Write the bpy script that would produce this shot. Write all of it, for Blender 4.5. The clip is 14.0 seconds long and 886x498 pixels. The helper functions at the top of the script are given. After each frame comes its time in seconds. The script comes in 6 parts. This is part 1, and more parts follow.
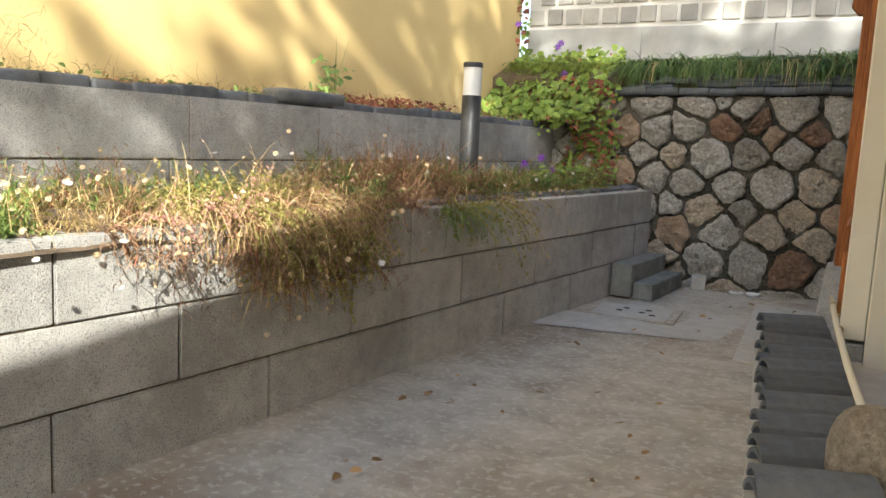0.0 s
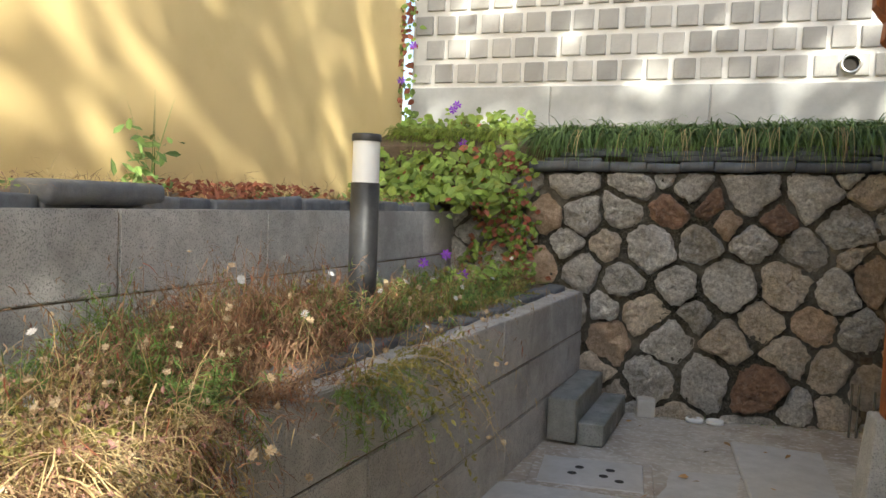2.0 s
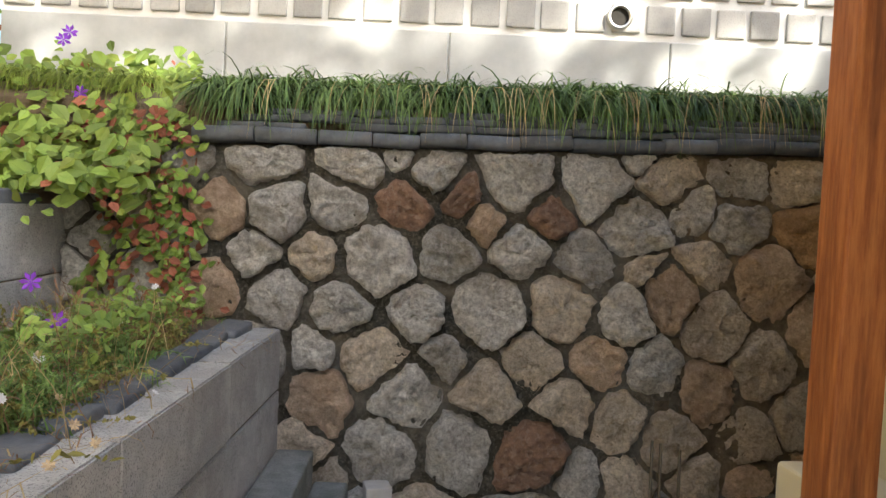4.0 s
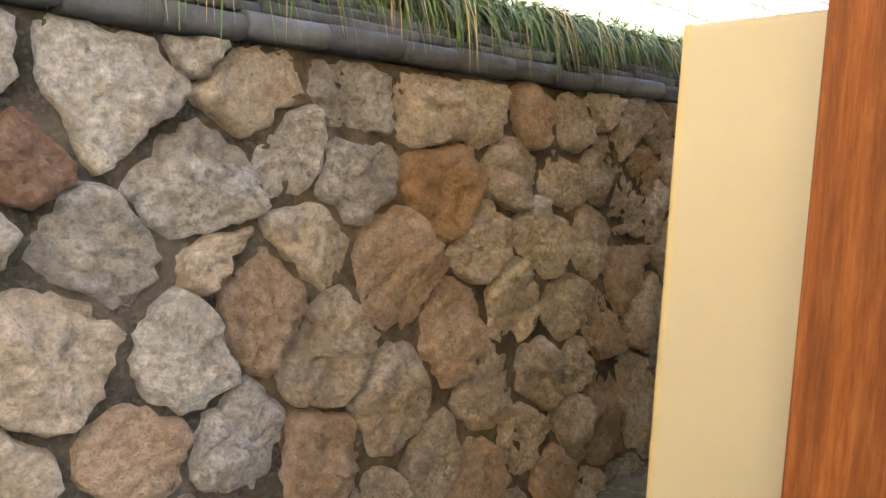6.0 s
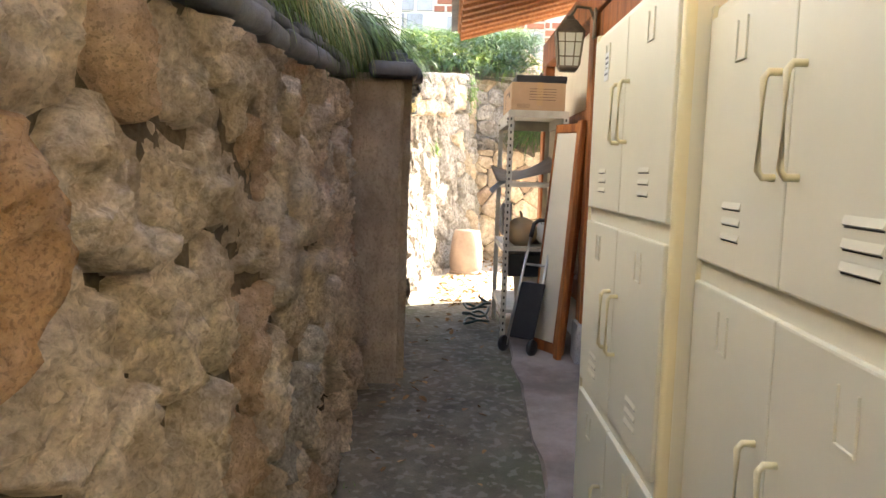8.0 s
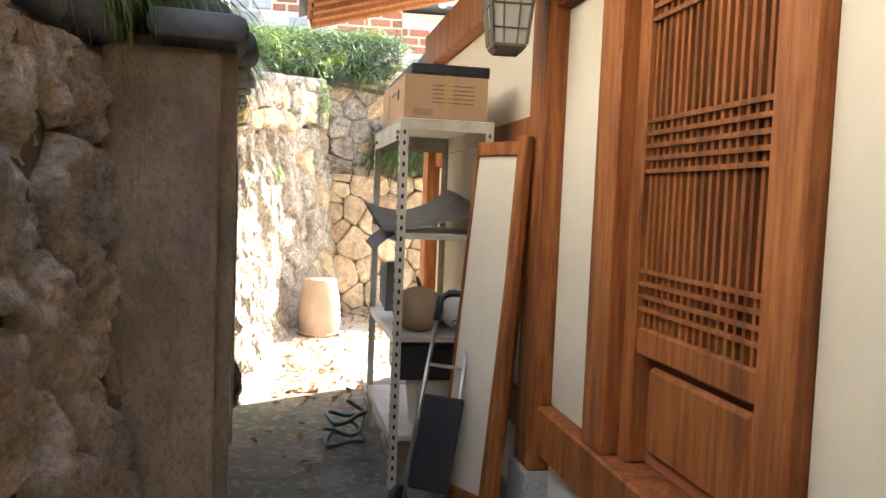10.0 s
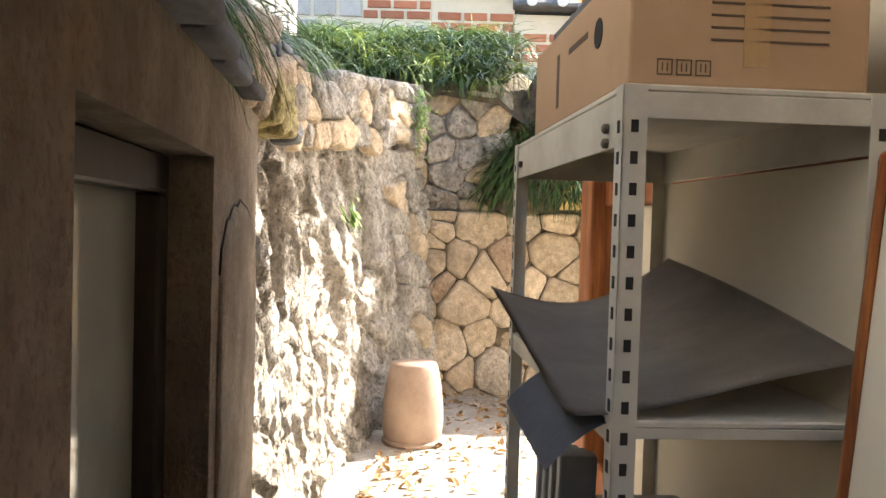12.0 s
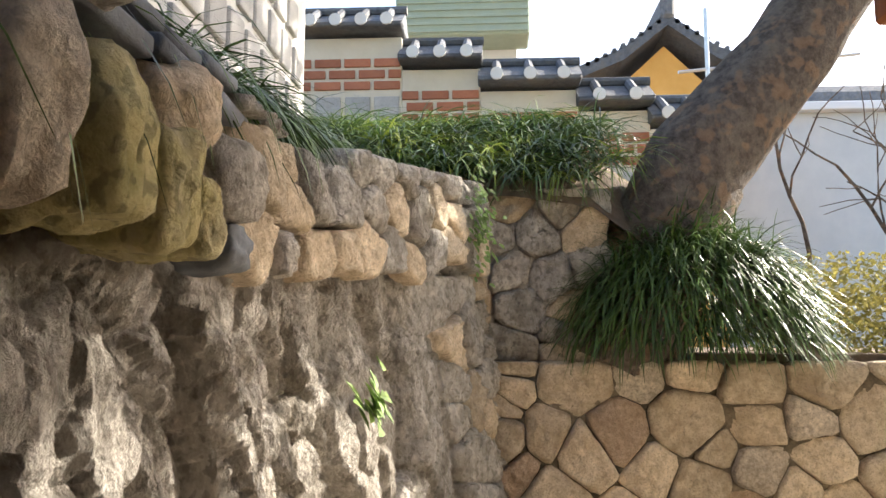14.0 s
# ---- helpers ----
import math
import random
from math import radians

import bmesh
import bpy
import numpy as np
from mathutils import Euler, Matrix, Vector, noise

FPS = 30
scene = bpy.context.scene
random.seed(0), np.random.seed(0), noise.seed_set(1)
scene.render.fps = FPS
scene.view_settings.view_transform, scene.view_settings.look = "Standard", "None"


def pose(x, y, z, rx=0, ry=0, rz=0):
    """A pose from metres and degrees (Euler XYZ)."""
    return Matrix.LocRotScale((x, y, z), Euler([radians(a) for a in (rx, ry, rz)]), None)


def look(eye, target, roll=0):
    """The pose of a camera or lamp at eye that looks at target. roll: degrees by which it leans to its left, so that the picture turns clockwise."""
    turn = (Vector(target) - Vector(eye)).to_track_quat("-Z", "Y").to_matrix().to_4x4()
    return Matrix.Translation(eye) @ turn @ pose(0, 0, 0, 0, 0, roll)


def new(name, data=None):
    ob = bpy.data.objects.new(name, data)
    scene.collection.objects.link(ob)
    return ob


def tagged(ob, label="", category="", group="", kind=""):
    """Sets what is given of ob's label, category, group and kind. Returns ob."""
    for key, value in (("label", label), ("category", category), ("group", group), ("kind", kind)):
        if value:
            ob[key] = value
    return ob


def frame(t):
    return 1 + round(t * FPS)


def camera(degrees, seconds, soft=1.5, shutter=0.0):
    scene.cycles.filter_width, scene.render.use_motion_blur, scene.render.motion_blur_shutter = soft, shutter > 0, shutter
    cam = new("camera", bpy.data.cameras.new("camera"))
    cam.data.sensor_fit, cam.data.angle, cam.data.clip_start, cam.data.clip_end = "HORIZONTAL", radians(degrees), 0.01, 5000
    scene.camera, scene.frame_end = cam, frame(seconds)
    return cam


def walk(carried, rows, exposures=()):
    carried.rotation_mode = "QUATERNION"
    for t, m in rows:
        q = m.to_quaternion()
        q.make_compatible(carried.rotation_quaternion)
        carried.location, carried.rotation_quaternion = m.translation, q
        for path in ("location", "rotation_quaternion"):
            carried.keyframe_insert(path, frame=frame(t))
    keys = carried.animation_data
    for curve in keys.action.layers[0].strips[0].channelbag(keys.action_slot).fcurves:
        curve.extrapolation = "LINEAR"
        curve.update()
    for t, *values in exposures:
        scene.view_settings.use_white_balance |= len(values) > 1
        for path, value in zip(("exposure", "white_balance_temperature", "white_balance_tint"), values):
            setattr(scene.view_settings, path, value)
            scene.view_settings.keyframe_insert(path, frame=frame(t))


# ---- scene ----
cam = camera(58.0, 14.0)
METRES, EYE, TILT, LEAN, TURN = 16.5, 1.464, 0.0, 0.0, 31.4
ROWS = [
    (0.0, 0.0, 0.0, 0.0, 0.38, -7.84, -2.79),
    (0.5, -0.0096, 0.0433, 0.0007, 0.85, -8.02, -3.99),
    (1.0, -0.0136, 0.0689, 0.0143, -0.8, -8.03, -2.46),
    (1.5, -0.0126, 0.1002, 0.0153, -2.79, -7.47, -1.78),
    (2.0, -0.011, 0.1349, 0.0164, -10.26, -3.38, -2.31),
    (2.5, -0.0017, 0.1718, 0.0167, -17.59, -2.71, -1.56),
    (3.0, 0.0079, 0.2092, 0.0166, -21.28, -2.96, -2.08),
    (5.5, 0.0936, 0.372, 0.013, -62.7, -3.33, -2.09),
    (6.0, 0.122, 0.398, 0.0145, -74.02, -4.96, -3.24),
    (6.5, 0.1464, 0.4198, 0.0141, -80.08, -4.59, -4.04),
    (7.0, 0.1757, 0.4387, 0.0149, -92.09, -4.35, -2.2),
    (7.5, 0.2074, 0.4486, 0.0183, -103.87, -4.77, -2.33),
    (8.0, 0.2398, 0.4458, 0.0193, -117.27, -5.36, -2.02),
    (8.5, 0.2709, 0.4341, 0.0216, -120.71, -5.43, -2.34),
    (9.0, 0.3028, 0.4198, 0.0236, -127.12, -4.98, -2.84),
    (11.5, 0.4627, 0.3265, 0.0323, -128.49, -2.61, -1.57),
    (12.0, 0.4948, 0.3071, 0.0355, -121.43, -1.86, -1.61),
    (12.5, 0.5263, 0.2886, 0.0396, -116.41, -1.09, -1.61),
    (13.0, 0.5568, 0.2747, 0.0426, -109.66, 1.95, -1.38),
    (13.5, 0.5863, 0.2613, 0.0449, -112.75, 5.19, -0.63),
    (14.0, 0.6129, 0.2464, 0.0479, -118.03, 6.86, -0.0),
]
walk(cam, [(t, pose(0, 0, EYE, TILT, LEAN, TURN) @ pose(METRES * x, METRES * y, METRES * z, 90 + pitch, roll, yaw)) for t, x, y, z, yaw, pitch, roll in ROWS],
     exposures=[(0.0, 1.42, 6350, 4), (1.0, 1.3, 6350, 4), (3.0, 1.33, 6300, 4), (5.5, 3.0, 6500, 10), (6.5, 3.4, 6500, 10), (7.0, 3.5, 6500, 10), (7.5, 3.5, 6500, 10), (8.0, 3.45, 6500, 10), (8.5, 3.35, 6500, 10), (9.0, 3.4, 6500, 10), (11.5, 2.95, 6500, 10), (12.0, 2.65, 6500, 10), (12.5, 2.15, 6500, 10), (13.2, 1.88, 6500, 10), (14.0, 1.68, 6600, 10)])

# ---- light ----
SUN_FROM = Vector((0.58, -0.81, 0)).normalized()
SUN_UP = radians(36)
world = bpy.data.worlds.new("sky")
scene.world = world
world.use_nodes = True
wn = world.node_tree.nodes
sky = wn.new("ShaderNodeTexSky")
sky.sky_type, sky.sun_disc = "NISHITA", False
sky.sun_elevation = SUN_UP
sky.sun_rotation = math.atan2(SUN_FROM.x, SUN_FROM.y)
sky.air_density, sky.dust_density, sky.ozone_density = 1.0, 2.5, 1.0
wn["Background"].inputs["Strength"].default_value = 0.15
world.node_tree.links.new(sky.outputs[0], wn["Background"].inputs["Color"])
sun_data = bpy.data.lights.new("sun", "SUN")
sun_data.energy, sun_data.angle, sun_data.color = 5.0, radians(0.6), (1.0, 0.93, 0.82)
sun = new("sun", sun_data)
sun_way = Vector((SUN_FROM.x * math.cos(SUN_UP), SUN_FROM.y * math.cos(SUN_UP), math.sin(SUN_UP)))
sun.matrix_world = look(tuple(30 * sun_way), (0, 0, 0))

# ---- materials ----
def mat(name, c1, c2, scale=6.0, rough=0.85, bump=0.3, bscale=45.0, stain=None, sscale=0.9, samount=0.6,
        vary=0.0, metal=0.0, bdist=0.02, speck=None, kscale=160.0, kamount=0.5, island=False, stretch=(1, 1, 1), spec=0.4):
    """Two colours mixed by noise, stains at a larger scale, specks, bump, and a brightness that varies by piece."""
    m = bpy.data.materials.new(name)
    m.use_nodes = True
    nt = m.node_tree
    N, L = nt.nodes, nt.links
    b = N["Principled BSDF"]
    tc = N.new("ShaderNodeTexCoord")
    mp = N.new("ShaderNodeMapping")
    mp.inputs["Scale"].default_value = stretch
    L.new(tc.outputs["Object"], mp.inputs["Vector"])

    def nz(sc, det=10.0, ro=0.70):
        n = N.new("ShaderNodeTexNoise")
        n.inputs["Scale"].default_value, n.inputs["Detail"].default_value, n.inputs["Roughness"].default_value = sc, det, ro
        L.new(mp.outputs["Vector"], n.inputs["Vector"])
        return n

    def ramp(src, lo, hi):
        r = N.new("ShaderNodeMapRange")
        r.inputs["From Min"].default_value, r.inputs["From Max"].default_value = lo, hi
        L.new(src, r.inputs["Value"])
        return r.outputs["Result"]

    def mix(fac, a, bb):
        x = N.new("ShaderNodeMix")
        x.data_type = "RGBA"
        L.new(fac, x.inputs["Factor"])
        for sock, v in ((x.inputs[6], a), (x.inputs[7], bb)):
            if isinstance(v, tuple):
                sock.default_value = (*v, 1)
            else:
                L.new(v, sock)
        return x.outputs[2]

    def times(src, k):
        x = N.new("ShaderNodeMath")
        x.operation = "MULTIPLY"
        x.inputs[1].default_value = k
        L.new(src, x.inputs[0])
        return x.outputs[0]

    n1 = nz(scale)
    col = mix(ramp(n1.outputs["Fac"], 0.33, 0.67), c1, c2)
    if stain:
        n2 = nz(sscale, 8.0, 0.65)
        col = mix(times(ramp(n2.outputs["Fac"], 0.47, 0.64), samount), col, stain)
    if speck:
        n3 = nz(kscale, 2.0, 0.5)
        col = mix(times(ramp(n3.outputs["Fac"], 0.55, 0.62), kamount), col, speck)
    if vary:
        if island:
            g = N.new("ShaderNodeNewGeometry")
            rnd = g.outputs["Random Per Island"]
        else:
            g = N.new("ShaderNodeObjectInfo")
            rnd = g.outputs["Random"]
        h = N.new("ShaderNodeHueSaturation")
        r = N.new("ShaderNodeMapRange")
        r.inputs["To Min"].default_value, r.inputs["To Max"].default_value = 1 - vary, 1 + vary
        L.new(rnd, r.inputs["Value"])
        L.new(r.outputs["Result"], h.inputs["Value"])
        L.new(col, h.inputs["Color"])
        col = h.outputs["Color"]
    L.new(col, b.inputs["Base Color"])
    b.inputs["Roughness"].default_value, b.inputs["Metallic"].default_value = rough, metal
    b.inputs["Specular IOR Level"].default_value = spec
    if bump:
        n4 = nz(bscale, 8.0, 0.7)
        bp = N.new("ShaderNodeBump")
        bp.inputs["Strength"].default_value, bp.inputs["Distance"].default_value = bump, bdist
        L.new(n4.outputs["Fac"], bp.inputs["Height"])
        L.new(bp.outputs["Normal"], b.inputs["Normal"])
    return m


def leaf_mat(name, c1, c2, vary=0.35, rough=0.55, trans=0.25):
    m = mat(name, c1, c2, scale=3.0, rough=rough, bump=0.0, vary=vary, island=True, spec=0.3)
    nt = m.node_tree
    b, out = nt.nodes["Principled BSDF"], nt.nodes["Material Output"]
    t = nt.nodes.new("ShaderNodeBsdfTranslucent")
    src = b.inputs["Base Color"].links[0].from_socket
    nt.links.new(src, t.inputs["Color"])
    ms = nt.nodes.new("ShaderNodeMixShader")
    ms.inputs[0].default_value = trans
    nt.links.new(b.outputs[0], ms.inputs[1])
    nt.links.new(t.outputs[0], ms.inputs[2])
    nt.links.new(ms.outputs[0], out.inputs["Surface"])
    return m


GRANITE = mat("granite", (0.35, 0.345, 0.335), (0.50, 0.485, 0.465), 9, 0.9, 0.5, 110, stain=(0.22, 0.205, 0.19), sscale=1.3, samount=0.6, vary=0.1, speck=(0.12, 0.12, 0.12), kscale=150, kamount=0.65)
MOSSY = mat("mossy_granite", (0.17, 0.17, 0.155), (0.27, 0.265, 0.245), 8, 0.92, 0.5, 80, stain=(0.09, 0.10, 0.07), sscale=2.5, samount=0.7, speck=(0.10, 0.10, 0.09), kscale=110)
CONCRETE = mat("worn_concrete", (0.31, 0.275, 0.225), (0.50, 0.46, 0.40), 4, 0.92, 0.4, 90, stain=(0.22, 0.155, 0.10), sscale=0.42, samount=0.85, speck=(0.60, 0.57, 0.52), kscale=22, kamount=0.4)
DARKCON = mat("stained_concrete", (0.34, 0.27, 0.195), (0.56, 0.47, 0.355), 5.0, 0.95, 1.0, 40, bdist=0.03, stain=(0.20, 0.16, 0.11), sscale=1.6, samount=0.7, speck=(0.22, 0.17, 0.12), kscale=60, kamount=0.4, stretch=(1, 1, 0.8))
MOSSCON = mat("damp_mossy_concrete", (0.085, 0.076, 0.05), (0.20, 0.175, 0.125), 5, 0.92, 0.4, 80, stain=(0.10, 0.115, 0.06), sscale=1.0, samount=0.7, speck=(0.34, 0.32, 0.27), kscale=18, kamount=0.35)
SCREED = mat("pale_cement", (0.38, 0.36, 0.33), (0.48, 0.465, 0.435), 7, 0.9, 0.1, 80, stain=(0.36, 0.33, 0.29), samount=0.5)
MORTAR = mat("dark_mortar", (0.12, 0.092, 0.06), (0.32, 0.255, 0.175), 14, 0.97, 1.0, 70, bdist=0.05, stain=(0.05, 0.044, 0.032), sscale=1.7, samount=0.85)
# joint earth, near black: the shade of the open joints is in its colour
SHADED_JOINT = mat("shaded_joint_earth", (0.022, 0.02, 0.014), (0.13, 0.115, 0.085), 30, 0.98, 1.0, 60, bdist=0.06, stain=(0.30, 0.265, 0.215), sscale=2.4, samount=0.6, speck=(0.30, 0.27, 0.22), kscale=55, kamount=0.4)
STONE = mat("rough_granite_stone", (0.33, 0.30, 0.255), (0.90, 0.855, 0.785), 30, 0.95, 1.0, 60, bdist=0.05, stain=(0.27, 0.225, 0.17), sscale=3.0, samount=0.5, vary=0.2, speck=(0.12, 0.10, 0.085), kscale=70, kamount=0.25)
STONE_WARM = mat("buff_granite_stone", (0.42, 0.335, 0.24), (0.92, 0.80, 0.645), 30, 0.95, 1.0, 60, bdist=0.05, stain=(0.30, 0.23, 0.16), sscale=3.0, samount=0.5, vary=0.16, speck=(0.15, 0.11, 0.075), kscale=70, kamount=0.25)
STONE_RUST = mat("rust_brown_stone", (0.20, 0.115, 0.08), (0.43, 0.26, 0.17), 22, 0.95, 1.0, 50, bdist=0.05, stain=(0.16, 0.11, 0.085), sscale=3, samount=0.6, vary=0.12, speck=(0.45, 0.33, 0.25), kscale=30, kamount=0.4)
STONE_ORANGE = mat("orange_stone", (0.42, 0.25, 0.12), (0.70, 0.46, 0.26), 34, 0.95, 1.0, 70, bdist=0.05, stain=(0.32, 0.20, 0.11), sscale=3, samount=0.5, speck=(0.22, 0.14, 0.08), kscale=130, kamount=0.5)
STONE_TAN = mat("tan_orange_stone", (0.42, 0.29, 0.19), (0.78, 0.60, 0.44), 30, 0.95, 1.0, 60, bdist=0.05, stain=(0.34, 0.22, 0.13), sscale=3, samount=0.5, vary=0.14, speck=(0.20, 0.14, 0.09), kscale=120, kamount=0.5)
STONE_MOSS = mat("lichen_yellow_stone", (0.34, 0.29, 0.11), (0.66, 0.56, 0.28), 9, 0.95, 1.0, 45, bdist=0.03, stain=(0.42, 0.36, 0.25), sscale=4, samount=0.7, speck=(0.12, 0.11, 0.05), kscale=30, kamount=0.5)
ROCK = mat("weathered_rock", (0.30, 0.265, 0.215), (0.76, 0.70, 0.62), 14, 0.95, 1.0, 26, bdist=0.07, stain=(0.20, 0.165, 0.12), sscale=2.6, samount=0.7, vary=0.15, speck=(0.13, 0.105, 0.08), kscale=34, kamount=0.45, stretch=(1, 1, 0.8))
BUFF = mat("dressed_buff_stone", (0.40, 0.31, 0.205), (0.74, 0.61, 0.45), 16, 0.94, 0.9, 50, bdist=0.035, stain=(0.30, 0.215, 0.13), sscale=2.5, samount=0.5, vary=0.22, speck=(0.25, 0.2, 0.15), kscale=80, kamount=0.4)
TILE = mat("dark_roof_tile", (0.065, 0.07, 0.08), (0.135, 0.145, 0.16), 9, 0.75, 0.4, 60, stain=(0.15, 0.135, 0.11), sscale=3, samount=0.5, vary=0.3)
YELLOW = mat("ochre_plaster", (0.62, 0.46, 0.20), (0.68, 0.52, 0.25), 1.6, 0.93, 0.25, 150, stain=(0.52, 0.36, 0.14), sscale=0.8, samount=0.4)
BLOCK = mat("grey_stone_block", (0.40, 0.385, 0.36), (0.50, 0.48, 0.45), 5, 0.9, 0.4, 120, vary=0.2, speck=(0.25, 0.24, 0.22), kscale=120, kamount=0.5)
POINTING = mat("white_pointing", (0.66, 0.64, 0.60), (0.74, 0.72, 0.68), 6, 0.9, 0.2, 80)
PALEBAND = mat("pale_granite_band", (0.46, 0.46, 0.45), (0.54, 0.54, 0.52), 5, 0.9, 0.2, 120, vary=0.1, stain=(0.36, 0.35, 0.33))
SOIL = mat("dry_soil", (0.10, 0.07, 0.045), (0.20, 0.145, 0.095), 8, 0.97, 1.0, 30, stain=(0.06, 0.045, 0.03), sscale=3)
WOOD = mat("red_brown_timber", (0.20, 0.058, 0.016), (0.42, 0.155, 0.045), 7, 0.55, 0.2, 40, stain=(0.09, 0.028, 0.012), sscale=2.2, samount=0.65, vary=0.1, stretch=(6, 6, 0.5), spec=0.25)
WOOD_H = mat("orange_rafter_timber", (0.20, 0.068, 0.02), (0.36, 0.14, 0.045), 7, 0.55, 0.15, 40, vary=0.15, stretch=(1, 4, 4))
PLASTER = mat("cream_plaster", (0.66, 0.60, 0.47), (0.71, 0.65, 0.52), 2, 0.9, 0.1, 100, stain=(0.56, 0.49, 0.36), sscale=0.7, samount=0.4)
WHITE = mat("white_base_plaster", (0.68, 0.67, 0.65), (0.74, 0.73, 0.71), 2, 0.9, 0.1, 100, stain=(0.56, 0.53, 0.48), sscale=1.2, samount=0.4)
LOCKER = mat("cream_enamel", (0.63, 0.575, 0.41), (0.66, 0.60, 0.435), 1.5, 0.42, 0.03, 60, stain=(0.56, 0.50, 0.35), sscale=1.1, samount=0.35, vary=0.02, spec=0.5)
LOCKER_EDGE = mat("yellowed_enamel", (0.66, 0.55, 0.30), (0.70, 0.60, 0.35), 3, 0.4, 0.03, 60, spec=0.5)
SLOT = mat("dark_slot", (0.02, 0.018, 0.015), (0.035, 0.03, 0.025), 6, 0.9, 0.0)
SHELF = mat("beige_angle_steel", (0.55, 0.52, 0.43), (0.62, 0.59, 0.50), 4, 0.5, 0.08, 90, stain=(0.36, 0.31, 0.23), sscale=3.5, samount=0.5, spec=0.5)
CARD = mat("brown_cardboard", (0.42, 0.27, 0.15), (0.47, 0.31, 0.18), 3, 0.85, 0.05, 120, stain=(0.37, 0.23, 0.12), sscale=2)
RUBBER = mat("grey_rubber_sheet", (0.25, 0.22, 0.18), (0.35, 0.31, 0.255), 5, 0.7, 0.25, 140, stain=(0.21, 0.19, 0.17), sscale=4, samount=0.4)
BLACK = mat("black_plastic", (0.018, 0.018, 0.02), (0.035, 0.035, 0.038), 6, 0.45, 0.05, 90)
POST = mat("black_bollard_paint", (0.022, 0.023, 0.026), (0.045, 0.046, 0.05), 8, 0.45, 0.05, 90, stain=(0.08, 0.08, 0.08), sscale=4, samount=0.3)
METAL = mat("brushed_steel", (0.50, 0.49, 0.47), (0.62, 0.61, 0.59), 9, 0.35, 0.05, 120, metal=0.9)
BRONZE = mat("aged_bronze", (0.10, 0.085, 0.06), (0.17, 0.14, 0.10), 12, 0.5, 0.2, 60, metal=0.6)
DIFFUSER = mat("white_acrylic", (0.80, 0.81, 0.82), (0.84, 0.85, 0.86), 3, 0.3, 0.0)
BARK = mat("tree_bark", (0.05, 0.038, 0.03), (0.20, 0.155, 0.12), 16, 0.95, 1.0, 30, bdist=0.06, stain=(0.26, 0.21, 0.165), sscale=6, samount=0.5, speck=(0.36, 0.19, 0.09), kscale=8, kamount=0.35)
CLAY = mat("glazed_brown_clay", (0.22, 0.15, 0.11), (0.33, 0.24, 0.185), 4, 0.55, 0.1, 60, stain=(0.38, 0.28, 0.21), sscale=3, samount=0.5)
REDBRICK = mat("red_brick", (0.36, 0.13, 0.075), (0.45, 0.18, 0.10), 9, 0.9, 0.4, 70, vary=0.18)
GABLE = mat("orange_gable_plaster", (0.62, 0.33, 0.08), (0.68, 0.38, 0.11), 2, 0.9, 0.1, 60)
# pale base stands in for the window's bright reflections; the lantern shares it
GLASS = mat("reflection_pale_glass", (0.38, 0.41, 0.37), (0.50, 0.53, 0.47), 2, 0.06, 0.0, stain=(0.30, 0.30, 0.28), sscale=2, samount=0.4, spec=1.0)
FRAME = mat("dark_brown_frame", (0.028, 0.02, 0.016), (0.055, 0.04, 0.03), 5, 0.5, 0.1, 50, stretch=(4, 4, 0.6))
FARWALL = mat("far_grey_building", (0.50, 0.54, 0.56), (0.58, 0.61, 0.62), 1.0, 0.9, 0.05, 30)
FARWHITE = mat("far_white_building", (0.70, 0.72, 0.74), (0.76, 0.77, 0.78), 0.6, 0.9, 0.02, 20)
GRASS = leaf_mat("lilyturf_green", (0.07, 0.125, 0.035), (0.18, 0.26, 0.08), 0.55, 0.45, 0.25)
# darker copy of lilyturf_green, dimming the slope and clump in place of shade
GRASS_D = leaf_mat("dimmed_lilyturf_green", (0.03, 0.062, 0.016), (0.11, 0.175, 0.045), 0.6, 0.38, 0.2)
# lit copy of the lilyturf green, sunlight in its colour; yellowing leaves share it
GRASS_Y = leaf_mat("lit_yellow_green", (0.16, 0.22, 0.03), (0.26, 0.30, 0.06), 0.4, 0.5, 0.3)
IVY = leaf_mat("broad_green_leaf", (0.16, 0.25, 0.04), (0.28, 0.36, 0.08), 0.45, 0.5, 0.3)
DRY = leaf_mat("dry_straw", (0.38, 0.27, 0.12), (0.60, 0.46, 0.24), 0.4, 0.8, 0.2)
BROWNSTEM = leaf_mat("brown_stem", (0.17, 0.10, 0.055), (0.34, 0.20, 0.115), 0.4, 0.8, 0.1)
HERB = leaf_mat("feathery_green", (0.11, 0.19, 0.045), (0.23, 0.32, 0.09), 0.45, 0.6, 0.25)
SEEDPINK = leaf_mat("faded_pink", (0.40, 0.20, 0.17), (0.52, 0.30, 0.26), 0.3, 0.8, 0.2)
OLIVE = leaf_mat("olive_yellow", (0.20, 0.19, 0.05), (0.34, 0.30, 0.10), 0.4, 0.7, 0.25)
REDLEAF = leaf_mat("red_brown_leaf", (0.22, 0.06, 0.035), (0.33, 0.13, 0.07), 0.4, 0.7, 0.2)
PETAL = leaf_mat("white_petal", (0.72, 0.70, 0.68), (0.80, 0.78, 0.80), 0.1, 0.6, 0.3)
SEED = leaf_mat("tan_seed_head", (0.42, 0.30, 0.18), (0.56, 0.44, 0.28), 0.3, 0.85, 0.1)
PURPLE = leaf_mat("purple_petal", (0.22, 0.04, 0.55), (0.32, 0.08, 0.62), 0.2, 0.6, 0.3)
LITTER = leaf_mat("fallen_leaf", (0.22, 0.12, 0.05), (0.36, 0.23, 0.11), 0.4, 0.85, 0.1)
